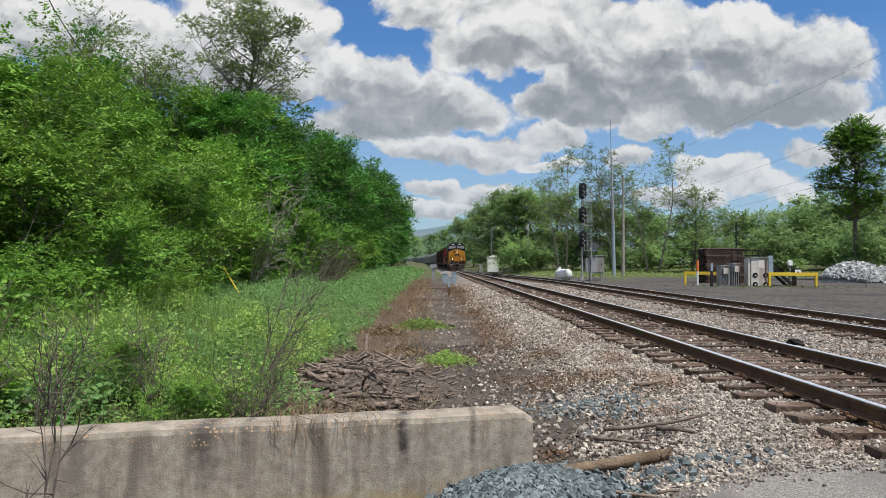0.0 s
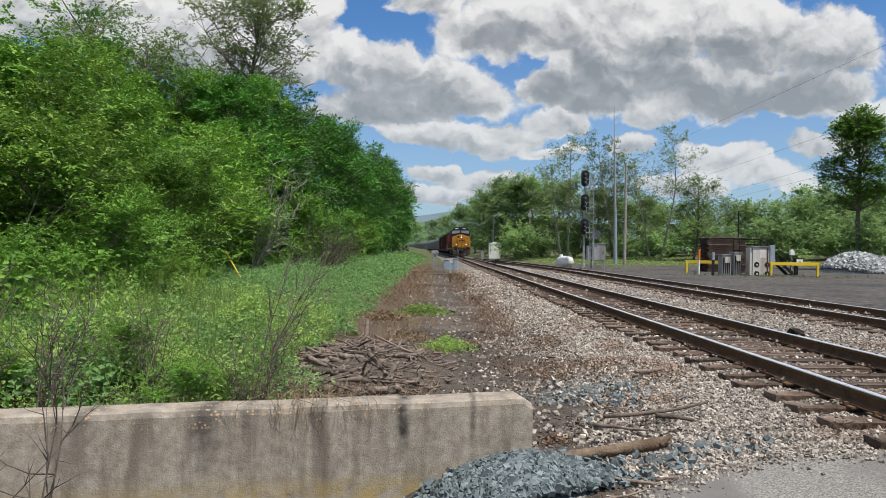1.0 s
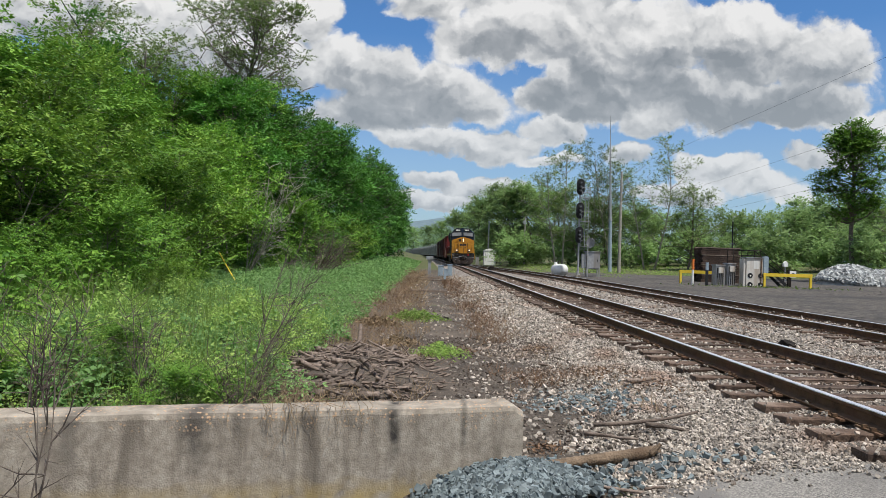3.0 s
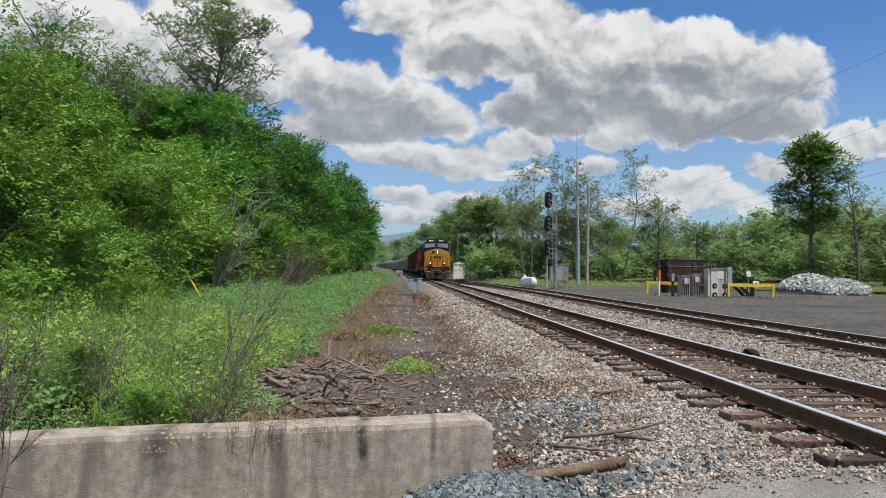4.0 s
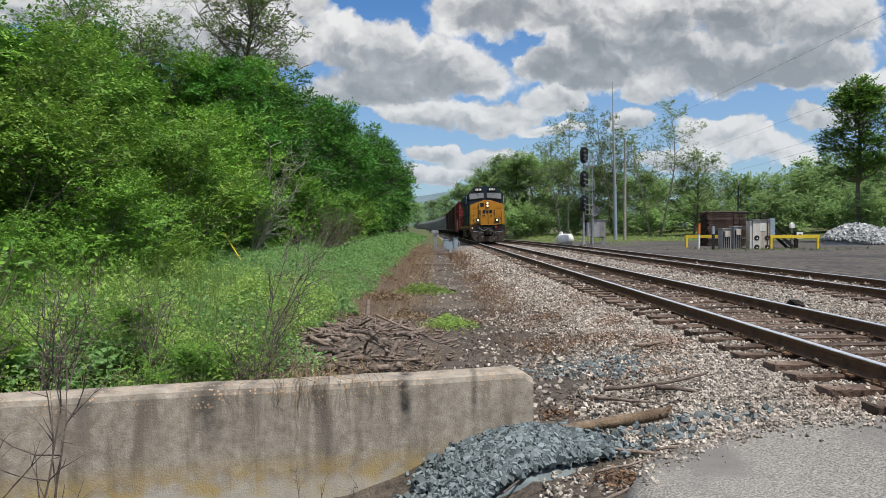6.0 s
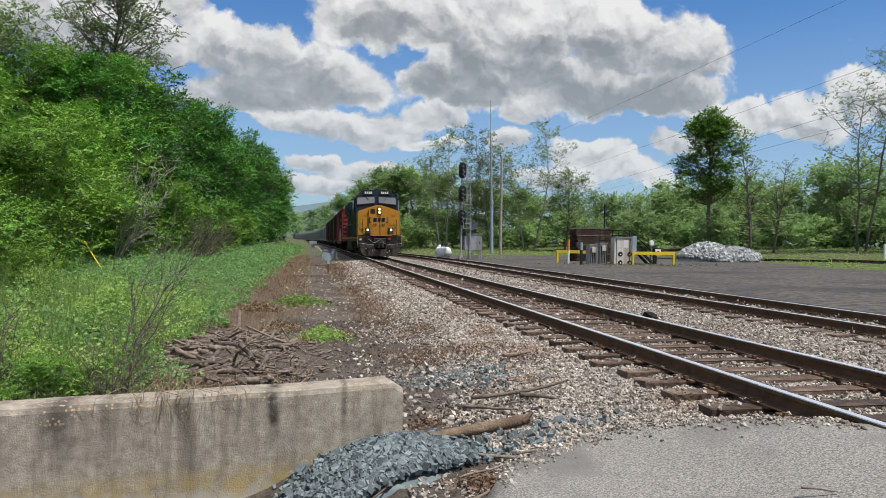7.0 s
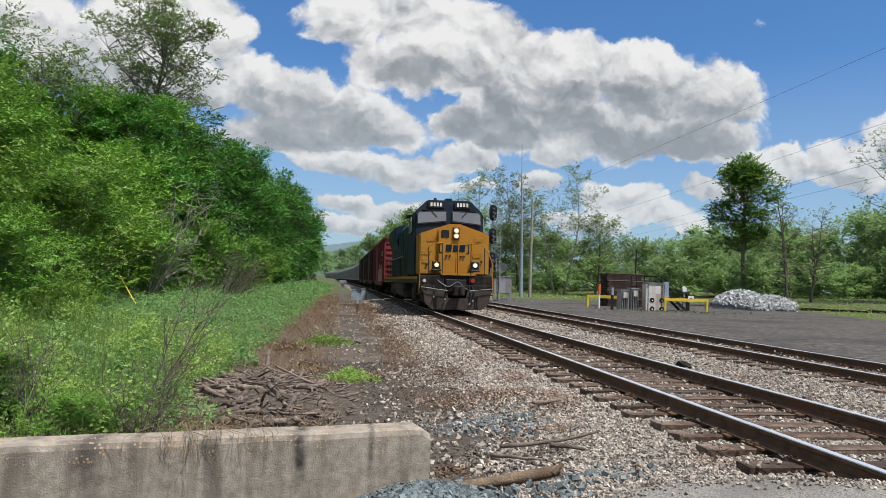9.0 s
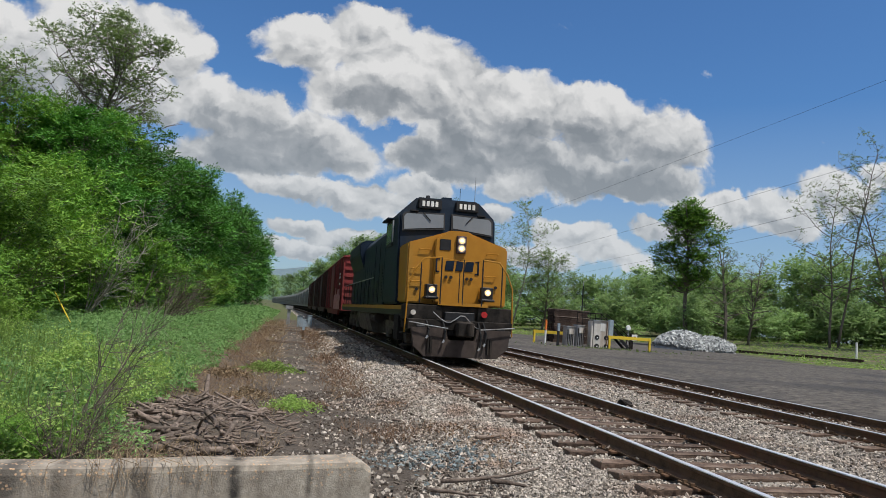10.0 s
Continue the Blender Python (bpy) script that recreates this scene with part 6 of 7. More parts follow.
    part("shaft", C((0, 0, 0), (0, 0, 11.6), 0.19, 0.12, 10), "bark_pale", t)
    t = thing("utility_pole", "slim pole with white painted foot and lamp", "pole", m=pose(10.75, 110, 0.0))
    part("shaft", C((0, 0, 0), (0, 0, 7.6), 0.13, 0.09, 8), "bark_pale", t)
    part("white_foot", C((0, 0, 0), (0, 0, 2.2), 0.15, 0.14, 8), "white", t, "white painted lower end")
    part("lamp", B((-0.3, 0.12, -0.15, 0.15, 6.4, 7.0), bev=0.03), "grey_metal", t)
    # relay shed with pole
    t = thing("relay_shed", "small white metal relay shed with peaked roof", "shed", m=pose(5.55, 113, 0.35))
    part("body", bev(B((-0.95, 0.95, -0.8, 0.8, -0.6, 1.75)), 0.02), "white", t)
    part("roof", bev(prism([(-1.05, 1.75), (1.05, 1.75), (0, 2.1)], -0.9, 0.9), 0.01), "white", t)
    part("door", B((-0.4, 0.4, -0.83, -0.80, 0.05, 1.65)), "white", t)
    for sx in (-0.7, 0.7):
        part("corner_trim", B((sx - 0.03, sx + 0.03, -0.82, -0.80, 0, 1.7)), "grey_metal", t)
    t = thing("utility_pole", "slim grey pole behind the relay shed", "pole", m=pose(5.75, 118, 0.0))
    part("shaft", C((0, 0, 0), (0, 0, 7.3), 0.16, 0.11, 8), "grey_metal", t)
    part("arm", T([(0, 0, 7.2), (0.45, 0, 7.35), (0.9, 0, 7.3)], 0.05), "grey_metal", t)
    t = thing("relay_box", "small grey box beside the relay shed", "box", m=pose(3.6, 113, 0.1))
    part("body", bev(B((-0.25, 0.25, -0.25, 0.25, -0.4, 0.9)), 0.02), "grey_metal", t)
    # switch stand and boxes left of the line
    t = thing("junction_post", "grey steel junction post with a cap beside the path", "post", m=pose(-4.3, 54, -0.42))
    part("shaft", bev(B((-0.12, 0.12, -0.1, 0.1, 0, 1.25)), 0.02), "grey_metal", t)
    part("cap", bev(B((-0.27, 0.27, -0.2, 0.2, 1.2, 1.48)), 0.03), "grey_metal", t)
    for x, w, h in ((-3.45, 0.42, 0.75), (-2.75, 0.35, 0.85), (-3.05, 0.3, 0.5)):
        t = thing("junction_box", "blue-grey steel junction box by the track", "box", "junction boxes", m=pose(x, 53.4, -0.42))
        part("body", bev(B((-w / 2, w / 2, -0.2, 0.2, -0.02, h)), 0.03), "blue_grey", t)
        part("lid", bev(B((-w / 2 - 0.03, w / 2 + 0.03, -0.23, 0.23, h, h + 0.05)), 0.01), "blue_grey", t)
        part("conduit", T([(w / 2, 0, h * 0.7), (w / 2 + 0.12, 0, h * 0.8), (w / 2 + 0.18, 0, 0)], 0.03), "grey_metal", t)
    t = thing("marker_stake", "rusty marker stake with pale blue top beside the ballast", "stake", m=pose(-3.62, 34.3, -0.45))
    part("shaft", B((-0.05, 0.05, -0.03, 0.03, -0.05, 0.45)), "rail_side", t)
    part("painted_top", B((-0.055, 0.055, -0.035, 0.035, 0.45, 0.92)), "blue_grey", t, "pale blue painted top")
    for x, y, a, L in ((-5.2, 47, 8, 3.0), (-3.9, 42.5, -5, 1.9), (-4.4, 30, 3, 1.6)):
        t = thing("plank", "weathered wooden board lying on the path", "plank", "boards on the path", m=pose(x, y, -0.42, 0, 0, a))
        part("board", bev(B((-L / 2, L / 2, -0.12, 0.12, 0.0, 0.10)), 0.01), "dry_wood", t)
    # turnout machine between the tracks
    t = thing("switch_machine", "low dark switch machine beside the turnout", "switch machine", m=pose(2.2, 71, -0.25))
    part("body", bev(B((-0.5, 0.5, -0.25, 0.25, -0.02, 0.28)), 0.04), "grime", t)
    part("motor", C((-0.35, 0.1, 0.35), (0.1, 0.1, 0.35), 0.12, 0.12, 10), "grime", t)
    part("throw_rod", T([(-0.5, 0, 0.08), (-1.4, 0.2, 0.08)], 0.03), "rail_side", t)


def build_yard():
    # yellow barrier in two runs
    for pts, la in (((13.35, 49.2, 16.1, 48.2), "yellow steel pipe barrier beside the tie stack"), ((17.85, 46.2, 20.95, 46.2), "yellow steel pipe barrier before the cabinets")):
        x0, y0, x1, y1 = pts
        t = thing("barrier", la, "barrier", "yellow barriers")
        for x, y in ((x0, y0), (x1, y1)):
            part("post", bev(B((x - 0.07, x + 0.07, y - 0.07, y + 0.07, -0.40, 0.62)), 0.01), "fence_yellow", t)
        a = math.atan2(y1 - y0, x1 - x0)
        L = math.hypot(x1 - x0, y1 - y0)
        part("beam", bev(B((-L / 2 - 0.1, L / 2 + 0.1, -0.05, 0.05, 0.44, 0.66)), 0.015), "fence_yellow", t, m=pose((x0 + x1) / 2, (y0 + y1) / 2, 0, 0, 0, math.degrees(a)))
    t = thing("marker_post", "white marker post with orange top at the yard edge", "post", m=pose(13.1, 46.3, -0.36))
    part("shaft", C((0, 0, -0.02), (0, 0, 1.1), 0.07, 0.07, 10), "white", t)
    part("top", C((0, 0, 1.1), (0, 0, 1.8), 0.09, 0.08, 10), "orange", t, "faded orange top")
    t = thing("marker_post", "dark steel post with blue-grey cap at the yard edge", "post", m=pose(13.6, 45.2, -0.36))
    part("shaft", B((-0.07, 0.07, -0.07, 0.07, -0.02, 1.1)), "black", t)
    part("cap", B((-0.075, 0.075, -0.075, 0.075, 1.1, 1.6)), "blue_grey", t)
    # stack of ties in bundles
    t = thing("tie_stack", "high stack of dark creosoted railway ties with spacer battens", "tie stack", m=pose(17.85, 53.2, -0.36, 0, 0, 4))
    r = random.Random(4)
    z = 0.0
    me = to_mesh("stacked_tie", bev(B((-1.5, 1.5, -0.11, 0.11, 0.0, 0.165)), 0.012))
    me.materials.append(M["stack_tie"])
    bat = to_mesh("batten", B((-1.55, 1.55, -0.04, 0.04, 0, 0.055)))
    bat.materials.append(M["dry_wood"])
    for layer in range(4):
        for row in range(4 if layer < 3 else 3):
            for k in range(6):
                if row == 3 and r.random() < 0.1:
                    continue
                part("tie", me, "tie", t, m=pose(r.uniform(-0.06, 0.06) - 0.06 * (layer == 3), k * 0.235, z, 0, 0, r.uniform(-0.6, 0.6)))
            z += 0.17
        for k in (0, 1):
            part("batten", bat, "dry_wood", t, m=pose(0, -0.10 + k * 1.2, z))
        z += 0.055
    # control cabinet with round ports
    t = thing("control_cabinet", "tall beige steel cabinet with round black ports", "cabinet", m=pose(17.15, 46.5, -0.38))
    part("body", bev(B((-0.55, 0.55, -0.35, 0.35, 0.0, 2.0)), 0.02), "box_beige", t)
    part("top", bev(B((-0.62, 0.62, -0.42, 0.42, 2.0, 2.06)), 0.01), "grey_metal", t)
    part("notice", B((-0.05, 0.32, -0.362, -0.35, 1.3, 1.85)), "white", t, "white notice plate")
    part("corner_post", B((0.42, 0.47, -0.40, -0.35, 0.3, 1.95)), "rail_side", t)
    part("side_panel", bev(B((-0.72, -0.57, -0.3, 0.3, 0.0, 1.95)), 0.02), "box_beige", t)
    for x in (-0.28, 0.42):
        for z in (0.25, 0.85):
            part("port", C((x, -0.345, z), (x, -0.375, z), 0.17, 0.17, 18), "black", t, "round black port")
            part("port_plate", B((x - 0.02, x + 0.06, -0.385, -0.37, z - 0.06, z + 0.02)), "white", t)
    for x, w, h, la in ((14.85, 0.62, 1.42, "grey steel transformer cabinet"), (15.6, 0.55, 1.55, "grey steel transformer cabinet with side fins")):
        t = thing("transformer_cabinet", la, "cabinet", "grey cabinets", m=pose(x + 0.25, 47.0, -0.38))
        part("body", bev(B((-w / 2, w / 2, -0.35, 0.35, 0.08, h)), 0.03), "grey_metal", t)
        part("plinth", B((-w / 2 - 0.06, w / 2 + 0.06, -0.42, 0.42, -0.02, 0.09)), "concrete", t)
        part("hood", bev(B((-w / 2 - 0.04, w / 2 + 0.04, -0.40, 0.40, h, h + 0.08)), 0.02), "grey_metal", t)
        for k in range(4):
            part("fin", B((-w / 2 + 0.08 + k * 0.13, -w / 2 + 0.11 + k * 0.13, -0.40, -0.35, 0.2, h - 0.15)), "grime", t)
        part("meter", bev(B((-0.16, 0.16, -0.46, -0.35, h - 0.5, h - 0.1)), 0.02), "box_beige", t)
    t = thing("wall_box", "blue-grey meter box on a post", "box", m=pose(18.25, 47.0, -0.38))
    part("post", B((-0.05, 0.05, -0.05, 0.05, -0.02, 1.4)), "grey_metal", t)
    part("case", bev(B((-0.16, 0.2, -0.14, 0.14, 1.0, 2.15)), 0.03), "blue_grey", t)
    # steel steps with rails
    t = thing("steel_steps", "weathered grey steel steps and landing with handrails", "steps", m=pose(19.2, 48.6, -0.38))
    for k in range(8):
        part("tread", B((-0.6 + k * 0.25, -0.3 + k * 0.25, -0.45, 0.45, 1.75 - k * 0.23, 1.79 - k * 0.23)), "grime", t)
    for sy in (-0.47, 0.47):
        part("stringer", prism([(-0.7, 1.78), (-0.5, 1.78), (1.5, -0.03), (1.2, -0.03)], sy - 0.03, sy + 0.03), "black", t)
        part("handrail", T([(-0.7, sy, 2.55), (1.45, sy, 0.75), (1.45, sy, 0.0)], 0.03), "grime", t)
        part("handrail", T([(-0.7, sy, 2.15), (1.45, sy, 0.4)], 0.025), "grime", t)
        for x in (-2.6, -1.6, -0.7):
            part("rail_post", T([(x, sy, 0), (x, sy, 2.55)], 0.03), "grime", t)
        part("rail_bar", T([(-2.6, sy, 2.55), (-0.7, sy, 2.55)], 0.03), "grime", t)
        part("rail_bar", T([(-2.6, sy, 2.2), (-0.7, sy, 2.2)], 0.025), "grime", t)
    part("landing", B((-2.65, -0.55, -0.5, 0.5, 1.74, 1.80)), "grime", t)
    t = thing("sign_post", "grey post with a small white sign beside the barrier", "sign", m=pose(20.15, 47.4, -0.36))
    part("post", B((-0.12, 0.06, -0.06, 0.06, -0.02, 1.25)), "grime", t)
    part("plate", bev(B((-0.02, 0.42, -0.10, -0.07, 0.75, 1.2)), 0.01), "white", t)
    part("mark", B((0.12, 0.28, -0.106, -0.10, 0.86, 1.06)), "navy", t)
    t = thing("lamp_pole", "thin black pole with a small lamp arm behind the yard", "pole", m=pose(20.4, 57, -0.36))
    part("shaft", C((0, 0, -0.02), (0, 0, 5.0), 0.06, 0.05, 8), "black", t)
    part("arm", T([(0, 0, 5.0), (0.0, 0, 5.4), (0.35, 0, 5.5)], 0.025), "grey_metal", t)
    t = thing("bird_box_post", "thin post with a small white box in the grass", "post", m=pose(29.5, 66, -0.1))
    part("shaft", B((-0.04, 0.04, -0.04, 0.04, -0.2, 1.2)), "grey_metal", t)
    part("box", bev(prism([(-0.2, 1.2), (0.2, 1.2), (0.2, 1.55), (0, 1.75), (-0.2, 1.55)], -0.15, 0.15), 0.01), "white", t)
    t = thing("boundary_post", "white boundary post in the long grass", "post", m=pose(47.5, 56, land(47.5, 56)))
    part("shaft", C((0, 0, -0.1), (0, 0, 1.5), 0.10, 0.09, 8), "white", t)
    # heap of crushed stone
    g = np.random.default_rng(12)
    pos, size = [], []
    for _ in range(5200):
        a, q = g.uniform(0, 2 * math.pi), math.sqrt(g.random())
        x, y = 3.8 * q * math.cos(a), 2.6 * q * math.sin(a)
        two = max(0, 1 - ((x + 1.2) / 2.9) ** 2 - (y / 2.4) ** 2) ** 0.75 * 1.6
        one = max(0, 1 - ((x - 1.6) / 2.6) ** 2 - (y / 2.2) ** 2) ** 0.75 * 1.25
        if max(two, one) < 0.12:
            continue
        pos.append((32.0 + x, 58 + y, -0.30 + max(two, one) + g.uniform(-0.04, 0.08)))
        size.append(g.uniform(0.14, 0.32))
    tagged(part("stone_heap", rocks("stone_heap", pos, size, 13), "stone_pale"), "heap of pale grey crushed stone in the yard", "gravel heap", kind="stuff")
    core = sheet("core", list(np.linspace(-4, 4, 21)), list(np.linspace(-2.5, 2.5, 15)),
                 lambda x, y: -0.6 + max(max(0, 1 - ((x + 1.2) / 2.8) ** 2 - (y / 2.3) ** 2) ** 0.75 * 1.55, max(0, 1 - ((x - 1.6) / 2.5) ** 2 - (y / 2.1) ** 2) ** 0.75 * 1.2))
    part("heap_core", core, "stone_pale", bpy.data.objects["stone_heap"], m=pose(32.0, 58, 0.08))
    # black edge beam between yard and grass
    t = thing("edge_timber", "dark timber edging along the grass", "edging")
    pts = [(33.5, 66.5), (38.5, 62.5), (42.5, 57.0), (44.5, 52.0)]
    for (x0, y0), (x1, y1) in zip(pts, pts[1:]):
        L, a = math.hypot(x1 - x0, y1 - y0), math.degrees(math.atan2(y1 - y0, x1 - x0))
        part("beam", bev(B((-L / 2, L / 2, -0.15, 0.15, 0.0, 0.30)), 0.02), "stack_tie", t, m=pose((x0 + x1) / 2, (y0 + y1) / 2, min(land(x0, y0), land(x1, y1)) - 0.03, 0, 0, a))
    # puddles
    for i, (x, y, rx, ry) in enumerate(((9.3, 35.2, 0.6, 2.0), (8.3, 24.2, 0.4, 1.8), (-3.75, 4.15, 0.28, 0.35))):
        pts = [(rx * math.cos(a) * (1 + 0.3 * fbm(math.cos(a) + i, math.sin(a), 1.5)), ry * math.sin(a) * (1 + 0.3 * fbm(math.cos(a) + i, math.sin(a), 1.5))) for a in np.linspace(0, 2 * math.pi, 40)[:-1]]
        zz = sum(land(x + a, y + b) for a, b in pts) / len(pts) + 0.03
        bm = prism(pts, -0.02, 0.0, "z")
        tagged(part("puddle", bm, "water", m=pose(x, y, zz)), "shallow rain puddle on the dark yard", "puddle", kind="structure")


def build_wires():
    """Lines from poles out of sight on the near right to poles far off."""
    P0 = [(20.1, -32, 14.0), (17.0, -32, 11.0), (14.7, -32, 9.5), (14.9, -32, 8.7)]
    P1 = [(21.9, 146, 14.0), (32.4, 146, 11.0), (39.6, 146, 9.5), (39.9, 146, 8.7)]
    for a, b in zip(P0, P1):
        t = thing("power_line", "thin dark sagging overhead wire above the yard", "wire", "overhead wires")
        pts = []
        for k in range(33):
            u = k / 32
            p = Vector(a).lerp(Vector(b), u)
            p.z -= 4 * u * (1 - u) * 1.0
            pts.append(p)
        part("strand", T(pts, 0.0075, 4), "rubber", t)
    for x, y, h in ((20.1, -32, 14.6), (21.9, 146, 14.0), (32.4, 146, 11.4), (39.7, 146, 10.0), (15.5, -32, 11.6)):
        t = thing("utility_pole", "wooden utility pole with crossarm carrying wires", "pole", m=pose(x, y, land(x, y)))
        part("shaft", C((0, 0, -0.2), (0, 0, h), 0.2, 0.13, 10), "bark", t)
        part("crossarm", B((-1.6, 1.6, -0.06, 0.06, h - 0.9, h - 0.75)), "bark", t)
    t = thing("guy_wire", "thin vine-grown wire above the slope", "wire")
    part("strand", T([(-17.2, 27.0, 8.2), (-18.6, 26.6, 10.5), (-20.0, 26.2, 13.5), (-21.2, 26, 16.0)], 0.02, 4), "rubber", t)
    t = thing("guy_guard", "yellow plastic guy wire guard leaning in the weeds", "guy guard")
    part("tube", C((-10.95, 22.2, 1.05), (-9.75, 20.2, 0.05), 0.016, 0.016, 8), "fence_yellow", t)


# ---- foreground litter ----
def stick_mesh(seed, r, L, wig=0.12):
    g = np.random.default_rng(seed)
    segs = []
    pts = limb(g, (-L / 2, 0, 0), (1, 0, 0), L, r, 6, 0.0, wig, segs)
    segs = [(*s[:6], r * (1 - 0.07 * k) * g.uniform(0.85, 1.1), r * (1 - 0.07 * (k + 1))) for k, s in enumerate(segs)]
    me = chain(segs, 6)
    me.materials.append(M["dry_wood"])
    return me


def build_litter():
    r = random.Random(9)
    # driftwood and root heap
    t = thing("driftwood_heap", "heap of broken grey-brown branches and roots beside the path", "wood heap")
    S = [stick_mesh(i, *rl, 0.07) for i, rl in enumerate(((0.036, 0.55), (0.022, 0.6), (0.014, 0.7), (0.007, 0.7), (0.05, 0.3), (0.036, 0.5), (0.011, 0.4), (0.028, 0.32)))]
    for k in range(240):
        a, q = r.uniform(0, 6.28), math.sqrt(r.random())
        x, y = -5.25 + 0.95 * q * math.cos(a) - 0.1, 9.5 + 1.75 * q * math.sin(a)
        hgt = 0.30 * max(0.0, 1 - q * q)
        part("stick", S[r.randrange(8)], "dry_wood", t, m=pose(x, y, land(x, y) + 0.05 + hgt * (0.4 + 0.6 * r.random()), r.uniform(0, 360), r.uniform(-24, 24), r.uniform(0, 360)))
    g = np.random.default_rng(77)
    segs = []
    for _ in range(1000):
        a, q = g.uniform(0, 6.28), math.sqrt(g.random()) * 1.15
        x, y = -5.3 + 0.95 * q * math.cos(a), 9.5 + 1.75 * q * math.sin(a)
        z = land(x, y) + 0.05 + 0.24 * max(0.0, 1 - q * q) + g.uniform(0, 0.04)
        w, L = g.uniform(0, 6.28), g.uniform(0.04, 0.2)
        rr = 0.003 + 0.02 * g.random() ** 2
        segs.append((x, y, z, x + L * math.cos(w), y + L * math.sin(w), z + g.normal() * 0.02, rr, rr * 0.7))
    v, f = frusta(segs, 5)
    part("wood_litter", mesh_np("wood_litter", v, f), "dry_wood", t)["kind"] = "stuff"
    part("stick", stick_mesh(40, 0.05, 0.6), "dry_wood", t, "pale upright broken stub", m=pose(-5.55, 11.3, -0.12, 0, -62, 100))
    ob = sheet("litter_soil", list(np.linspace(-1.2, 1.2, 17)), list(np.linspace(-2.0, 2.0, 21)), lambda x, y: 0.24 * max(0, 1 - (x / 1.1) ** 2 - (y / 1.9) ** 2) - 0.02 + 0.02 * fbm(x, y, 3))
    part("soil_core", ob, "dirt", t, "dark rotten litter", m=pose(-5.35, 9.5, -0.40))
    # single logs and branches
    t = thing("log", "barkless brown log lying beside the wall end", "log", m=pose(-3.17, 5.80, -0.37, 0, -1, 17))
    g = np.random.default_rng(2)
    segs = []
    pts = limb(g, (-0.62, 0, 0), (1, 0, 0), 1.22, 0.075, 8, 0.0, 0.02, segs)
    segs = [(*s[:6], 0.037 + 0.001 * k + 0.003 * (k % 2), 0.037 + 0.001 * (k + 1) + 0.003 * ((k + 1) % 2)) for k, s in enumerate(segs)]
    part("trunk", chain(segs, 10), "log_wood", t)
    part("knot", C((0.50, 0, 0.02), (0.57, -0.03, 0.10), 0.028, 0.016, 8), "log_wood", t)
    for i, (x, y, a, L, rr) in enumerate(((-2.5, 6.68, 2, 0.95, 0.022), (-2.85, 6.5, -30, 0.5, 0.018), (-2.3, 6.62, 4, 0.45, 0.026), (-1.95, 8.55, 8, 0.4, 0.03), (-3.0, 5.15, -20, 0.7, 0.014), (-3.25, 4.95, 25, 0.5, 0.010), (-2.75, 5.3, 35, 0.6, 0.012),
                                          (-3.0, 4.75, 5, 0.45, 0.012), (-1.8, 3.6, -35, 0.18, 0.007), (-3.5, 4.4, 30, 0.3, 0.014), (-3.9, 5.0, 60, 0.7, 0.008), (-4.5, 7.6, 20, 0.8, 0.03), (-3.6, 7.9, 70, 0.5, 0.02), (-2.7, 10.4, 10, 0.35, 0.02))):
        z = (asphalt_z(x, y) if x > -2.6 and y < 4.8 else bed_z(x, y) if x > -3.4 and y > 5.2 else land(x, y)) + rr + 0.03
        t = thing("fallen_branch", "dry weathered branch lying on the gravel", "branch", "loose branches", m=pose(x, y, z, 0, 0, a))
        part("stick", stick_mesh(60 + i, rr, L, 0.06), "dry_wood", t)
    t = thing("stump_piece", "dark rotten wood stub at the asphalt edge", "wood piece", m=pose(-2.12, 5.75, -0.33, 8, 12, 30))
    part("stub", stick_mesh(88, 0.026, 0.17, 0.2), "twig", t, m=pose(0, 0, 0.04, 0, -75, 0))
    # blue-grey stone mound at the wall end
    g = np.random.default_rng(15)
    pos, size = [], []
    for _ in range(10500):
        x, y = g.normal(-3.92, 0.38), g.normal(5.15, 0.33)
        wy = 6.02 + (x + 3.70) * 0.2265
        if x < -3.72 and y > wy - 0.03:
            continue
        if y < 4.72 + 0.30 * (x + 4.6) or (x > -3.4 and g.random() < 0.6):
            continue
        h = 0.17 * math.exp(-((x + 3.95) / 0.6) ** 2 - ((y - 5.35) / 0.45) ** 2)
        if h < 0.02 and g.random() < 0.5:
            continue
        pos.append((x, y, land(x, y) + 0.02 + h + g.uniform(-0.02, 0.02)))
        size.append(0.022 + 0.034 * g.random() ** 1.6)
    for _ in range(420):
        x, y = g.normal(-2.85, 0.35), g.normal(8.05, 0.35)
        pos.append((x, y, bed_z(x, y) + 0.02))
        size.append(g.uniform(0.03, 0.055))
    for _ in range(90):
        x, y = g.normal(-2.55, 0.3), g.normal(5.75, 0.16)
        pos.append((x, y, bed_z(x, y) + 0.02))
        size.append(g.uniform(0.03, 0.06))
    tagged(part("blue_stones", rocks("blue_stones", pos, size, 16), "stone_blue"), "mound of blue-grey crushed stone against the wall end", "gravel", kind="stuff")
    core = sheet("mound", list(np.linspace(-1.3, 1.2, 26)), list(np.linspace(-0.5, 0.9, 18)), lambda x, y: land(-4.02 + x, 5.35 + y) - 0.04 + 0.17 * math.exp(-((x - 0.07) / 0.6) ** 2 - (y / 0.45) ** 2))
    part("mound_core", core, "stone_blue", bpy.data.objects["blue_stones"], m=pose(-4.02, 5.35, 0))
    # scattered pale stones and wood chips on the path
    pos, size = [], []
    for _ in range(2600):
        x, y = g.uniform(-5.4, -2.6), 6.2 * (40 / 6.2) ** g.random()
        if g.random() < 0.55 and y > 9:
            continue
        pos.append((x, y, land(x, y) + 0.03 + (0.03 if x > -3.2 else 0)))
        size.append(g.uniform(0.015, 0.05) * (1 + 0.02 * y))
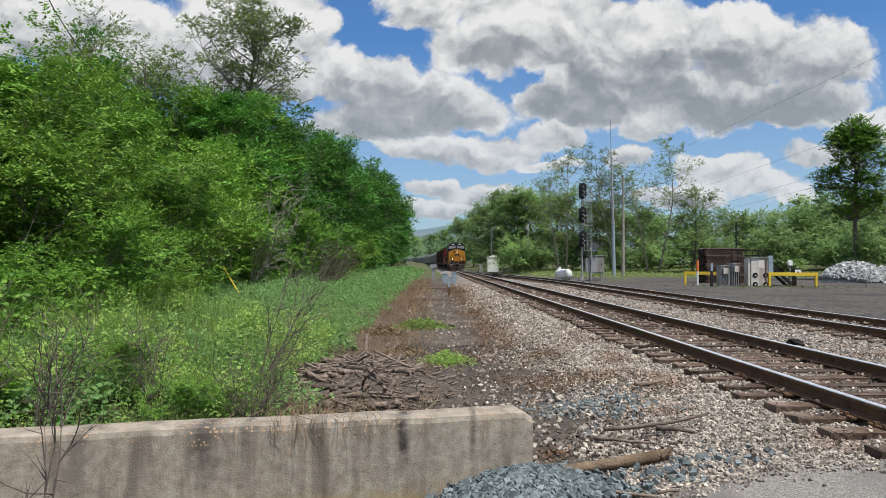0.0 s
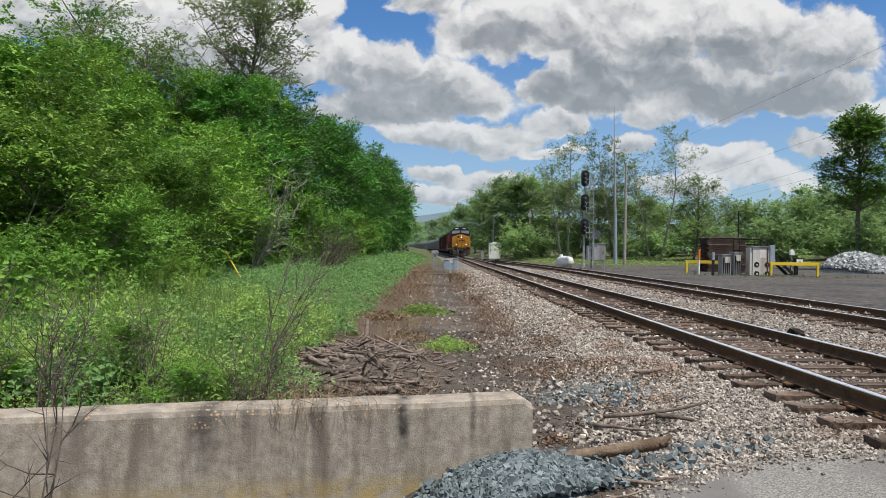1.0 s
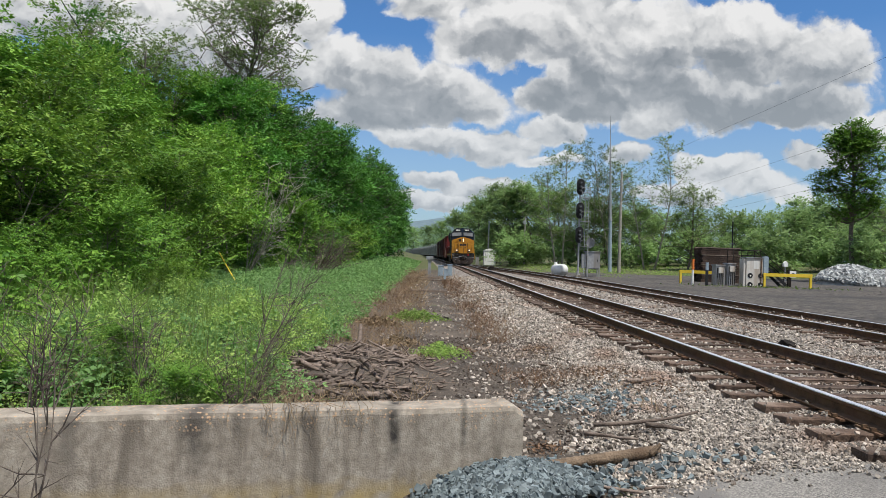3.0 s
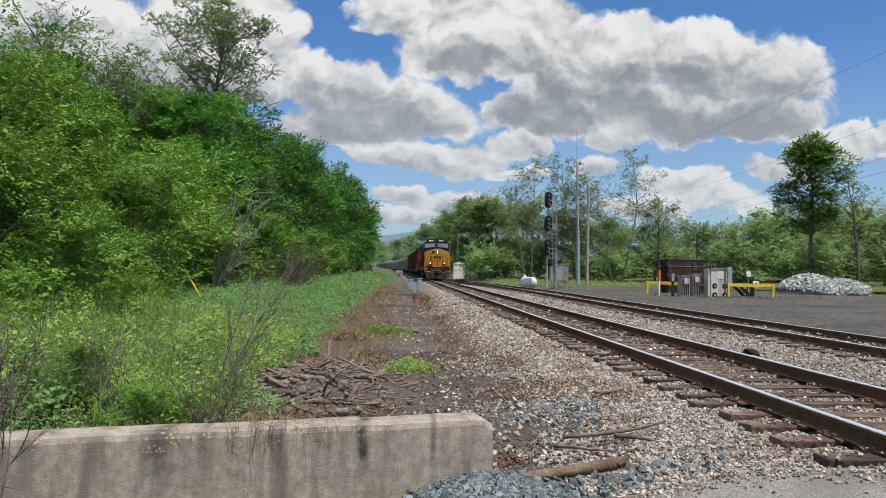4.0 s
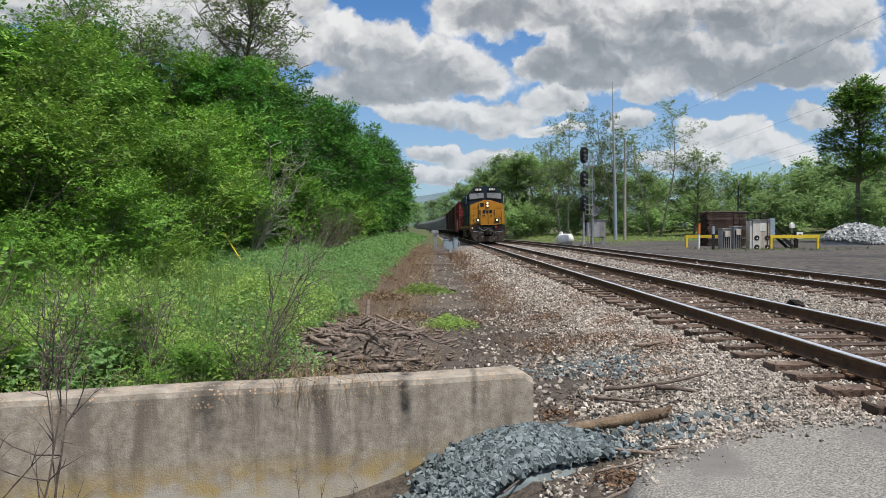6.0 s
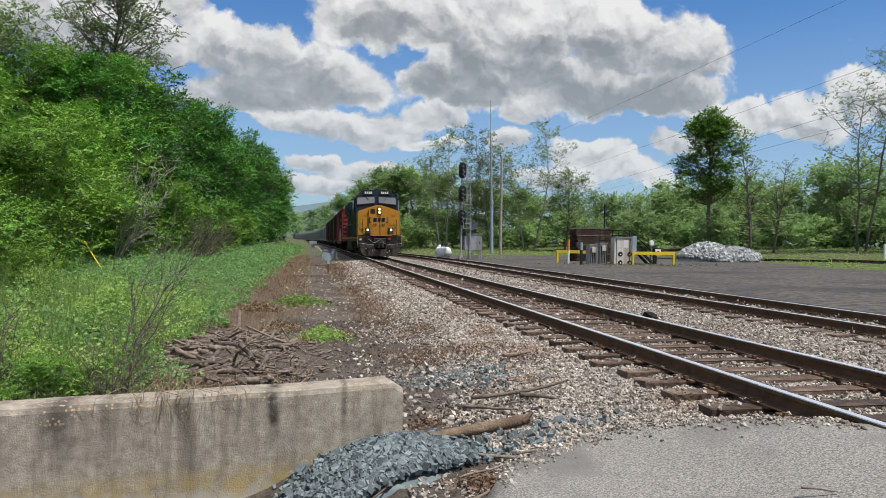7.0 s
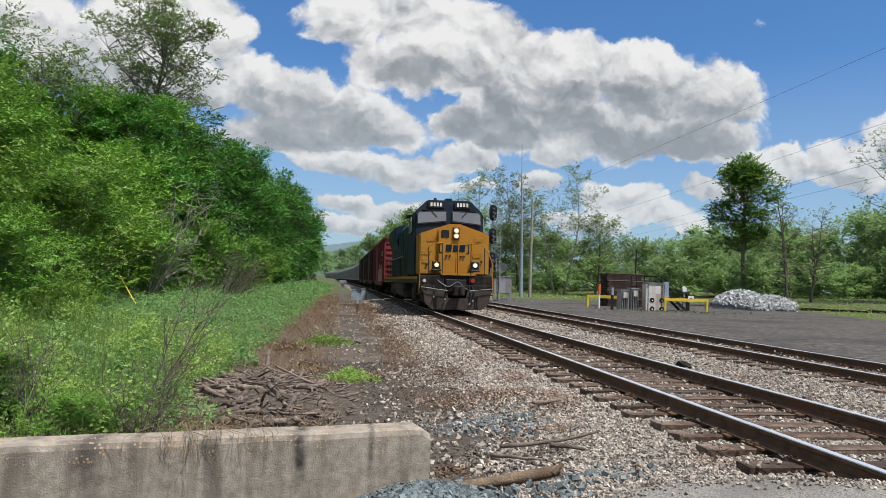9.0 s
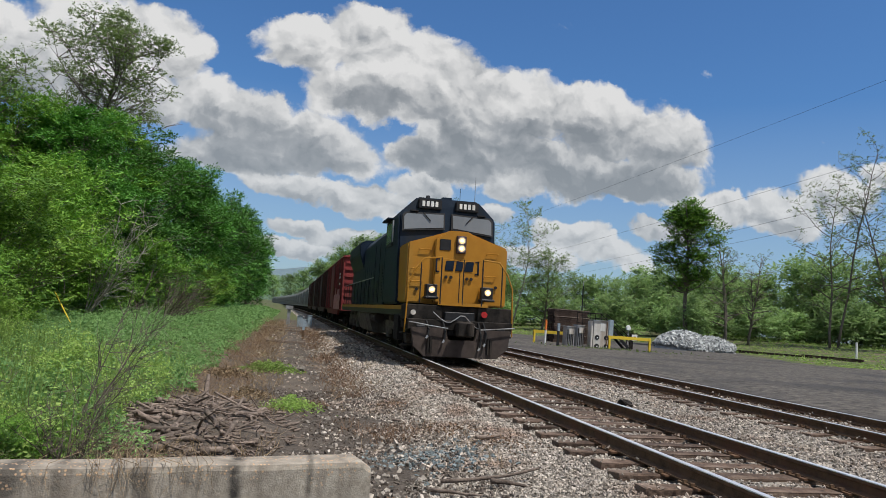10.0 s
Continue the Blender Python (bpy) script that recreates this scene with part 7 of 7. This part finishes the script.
    pos.append((-3.95, 17.9, -0.36))
    size.append(0.17)
    tagged(part("path_stones", rocks("path_stones", pos, size, 17), "stone"), "scattered small stones on the dark path", "gravel", kind="stuff")
    # dark clods and chips
    pos, size = [], []
    for _ in range(6500):
        x, y = g.uniform(-5.6, -2.4), g.uniform(6.2, 14)
        pos.append((x, y, (land(x, y) if x < -3.3 else bed_z(x, y)) + 0.03))
        size.append(g.uniform(0.012, 0.04))
    tagged(part("bark_chips", rocks("bark_chips", pos, size, 18, 0.4), "twig"), "dark bark chips and clods on the ground", "litter", kind="stuff")
    # rusty metal lump on the ballast between the tracks
    t = thing("scrap_lump", "dark rusty scrap lump between the two tracks", "scrap", m=pose(1.75, 12.4, -0.24))
    bm = bmesh.new()
    bmesh.ops.create_icosphere(bm, subdivisions=3, radius=0.11)
    for v in bm.verts:
        k = 1 + 0.7 * fbm(v.co.x, v.co.y, 9.0, 3 + v.co.z * 8)
        v.co = Vector((v.co.x * 1.25 * k, v.co.y * k, max(-0.02, v.co.z * 0.75 * k) + 0.03))
    part("lump", bm, "grime", t)


# ---- far hills ----
def build_hills():
    for i, (x0, x1, y, h, seed) in enumerate(((-900, 500, 1500, 112, 1), (-1200, 1900, 2300, 150, 2))):
        v, f = [], []
        nx, ny = 90, 8
        for j in range(ny):
            for k in range(nx):
                u = k / (nx - 1)
                x = x0 + (x1 - x0) * u
                top = h * (0.75 + 0.35 * fbm(x, seed * 50, 0.0022, seed)) * (1 - 0.35 * step(0.35, 0.9, u) * (i == 0))
                v.append((x, y + j * 70, top * math.sin(j / (ny - 1) * math.pi / 2) + 2.5 * fbm(x, j, 0.03, seed) * (j > 0) - 3))
        for j in range(ny - 1):
            for k in range(nx - 1):
                f.append((j * nx + k, j * nx + k + 1, (j + 1) * nx + k + 1, (j + 1) * nx + k))
        tagged(part("far_hill", smooth(mesh_np("far_hill", v, f)), "hill" if i == 0 else "hill_haze"), "wooded hill ridge in the hazy distance", "hill", kind="structure")


M["stack_tie"] = mat("stack_tie", (0.022, 0.014, 0.010), (0.06, 0.036, 0.025), 8.0, 0.85, bump=0.4, fine=30, stain=(0.09, 0.06, 0.045), stain_scale=2.0, vary=0.35)
# farther ridge: blue-grey distance haze put into the wood's base colour
M["hill_haze"] = mat("hill_haze", (0.10, 0.15, 0.17), (0.14, 0.19, 0.21), 0.02, 0.95, bump=0.6, fine=0.06, dist=6.0)
build_fixtures()
build_yard()
build_wires()
build_litter()
build_hills()


# ---- movement ----
FRONT = [(0.0, 122.6), (1.0, 112.0), (2.0, 101.3), (3.0, 90.6), (4.0, 79.9), (5.0, 69.2), (6.0, 58.5), (6.5, 53.1), (7.0, 47.8), (7.5, 42.6), (8.0, 37.7), (8.5, 32.9), (9.0, 28.2), (9.5, 23.6), (10.0, 19.0)]
CANT = -1.1          # cross-level of the track under the train, degrees


def front_y(t):
    return float(np.interp(t, [a for a, _ in FRONT], [b for _, b in FRONT]))


def motions():
    for car, back, length in TRAIN:
        rows = []
        for t, y in FRONT:
            y0, y1 = y + back, y + back + length
            x0, x1 = track_x(y0), track_x(y1)
            rows.append((t, pose(x0 + 0.14, y0, 0, 0, CANT, math.degrees(math.atan2(x0 - x1, y1 - y0)))))
        walk(car, rows)
    near = [w for w in WHEELS if w[0].parent in (TRAIN[0][0], TRAIN[1][0])]
    for w, r, at in near:
        rows = []
        for k in range(151):
            t = k / 15
            turn = math.degrees((FRONT[0][1] - front_y(t)) / r)
            rows.append((t, pose(*at) @ Matrix.Rotation(radians(turn), 4, "X")))
        walk(w, rows)


motions()
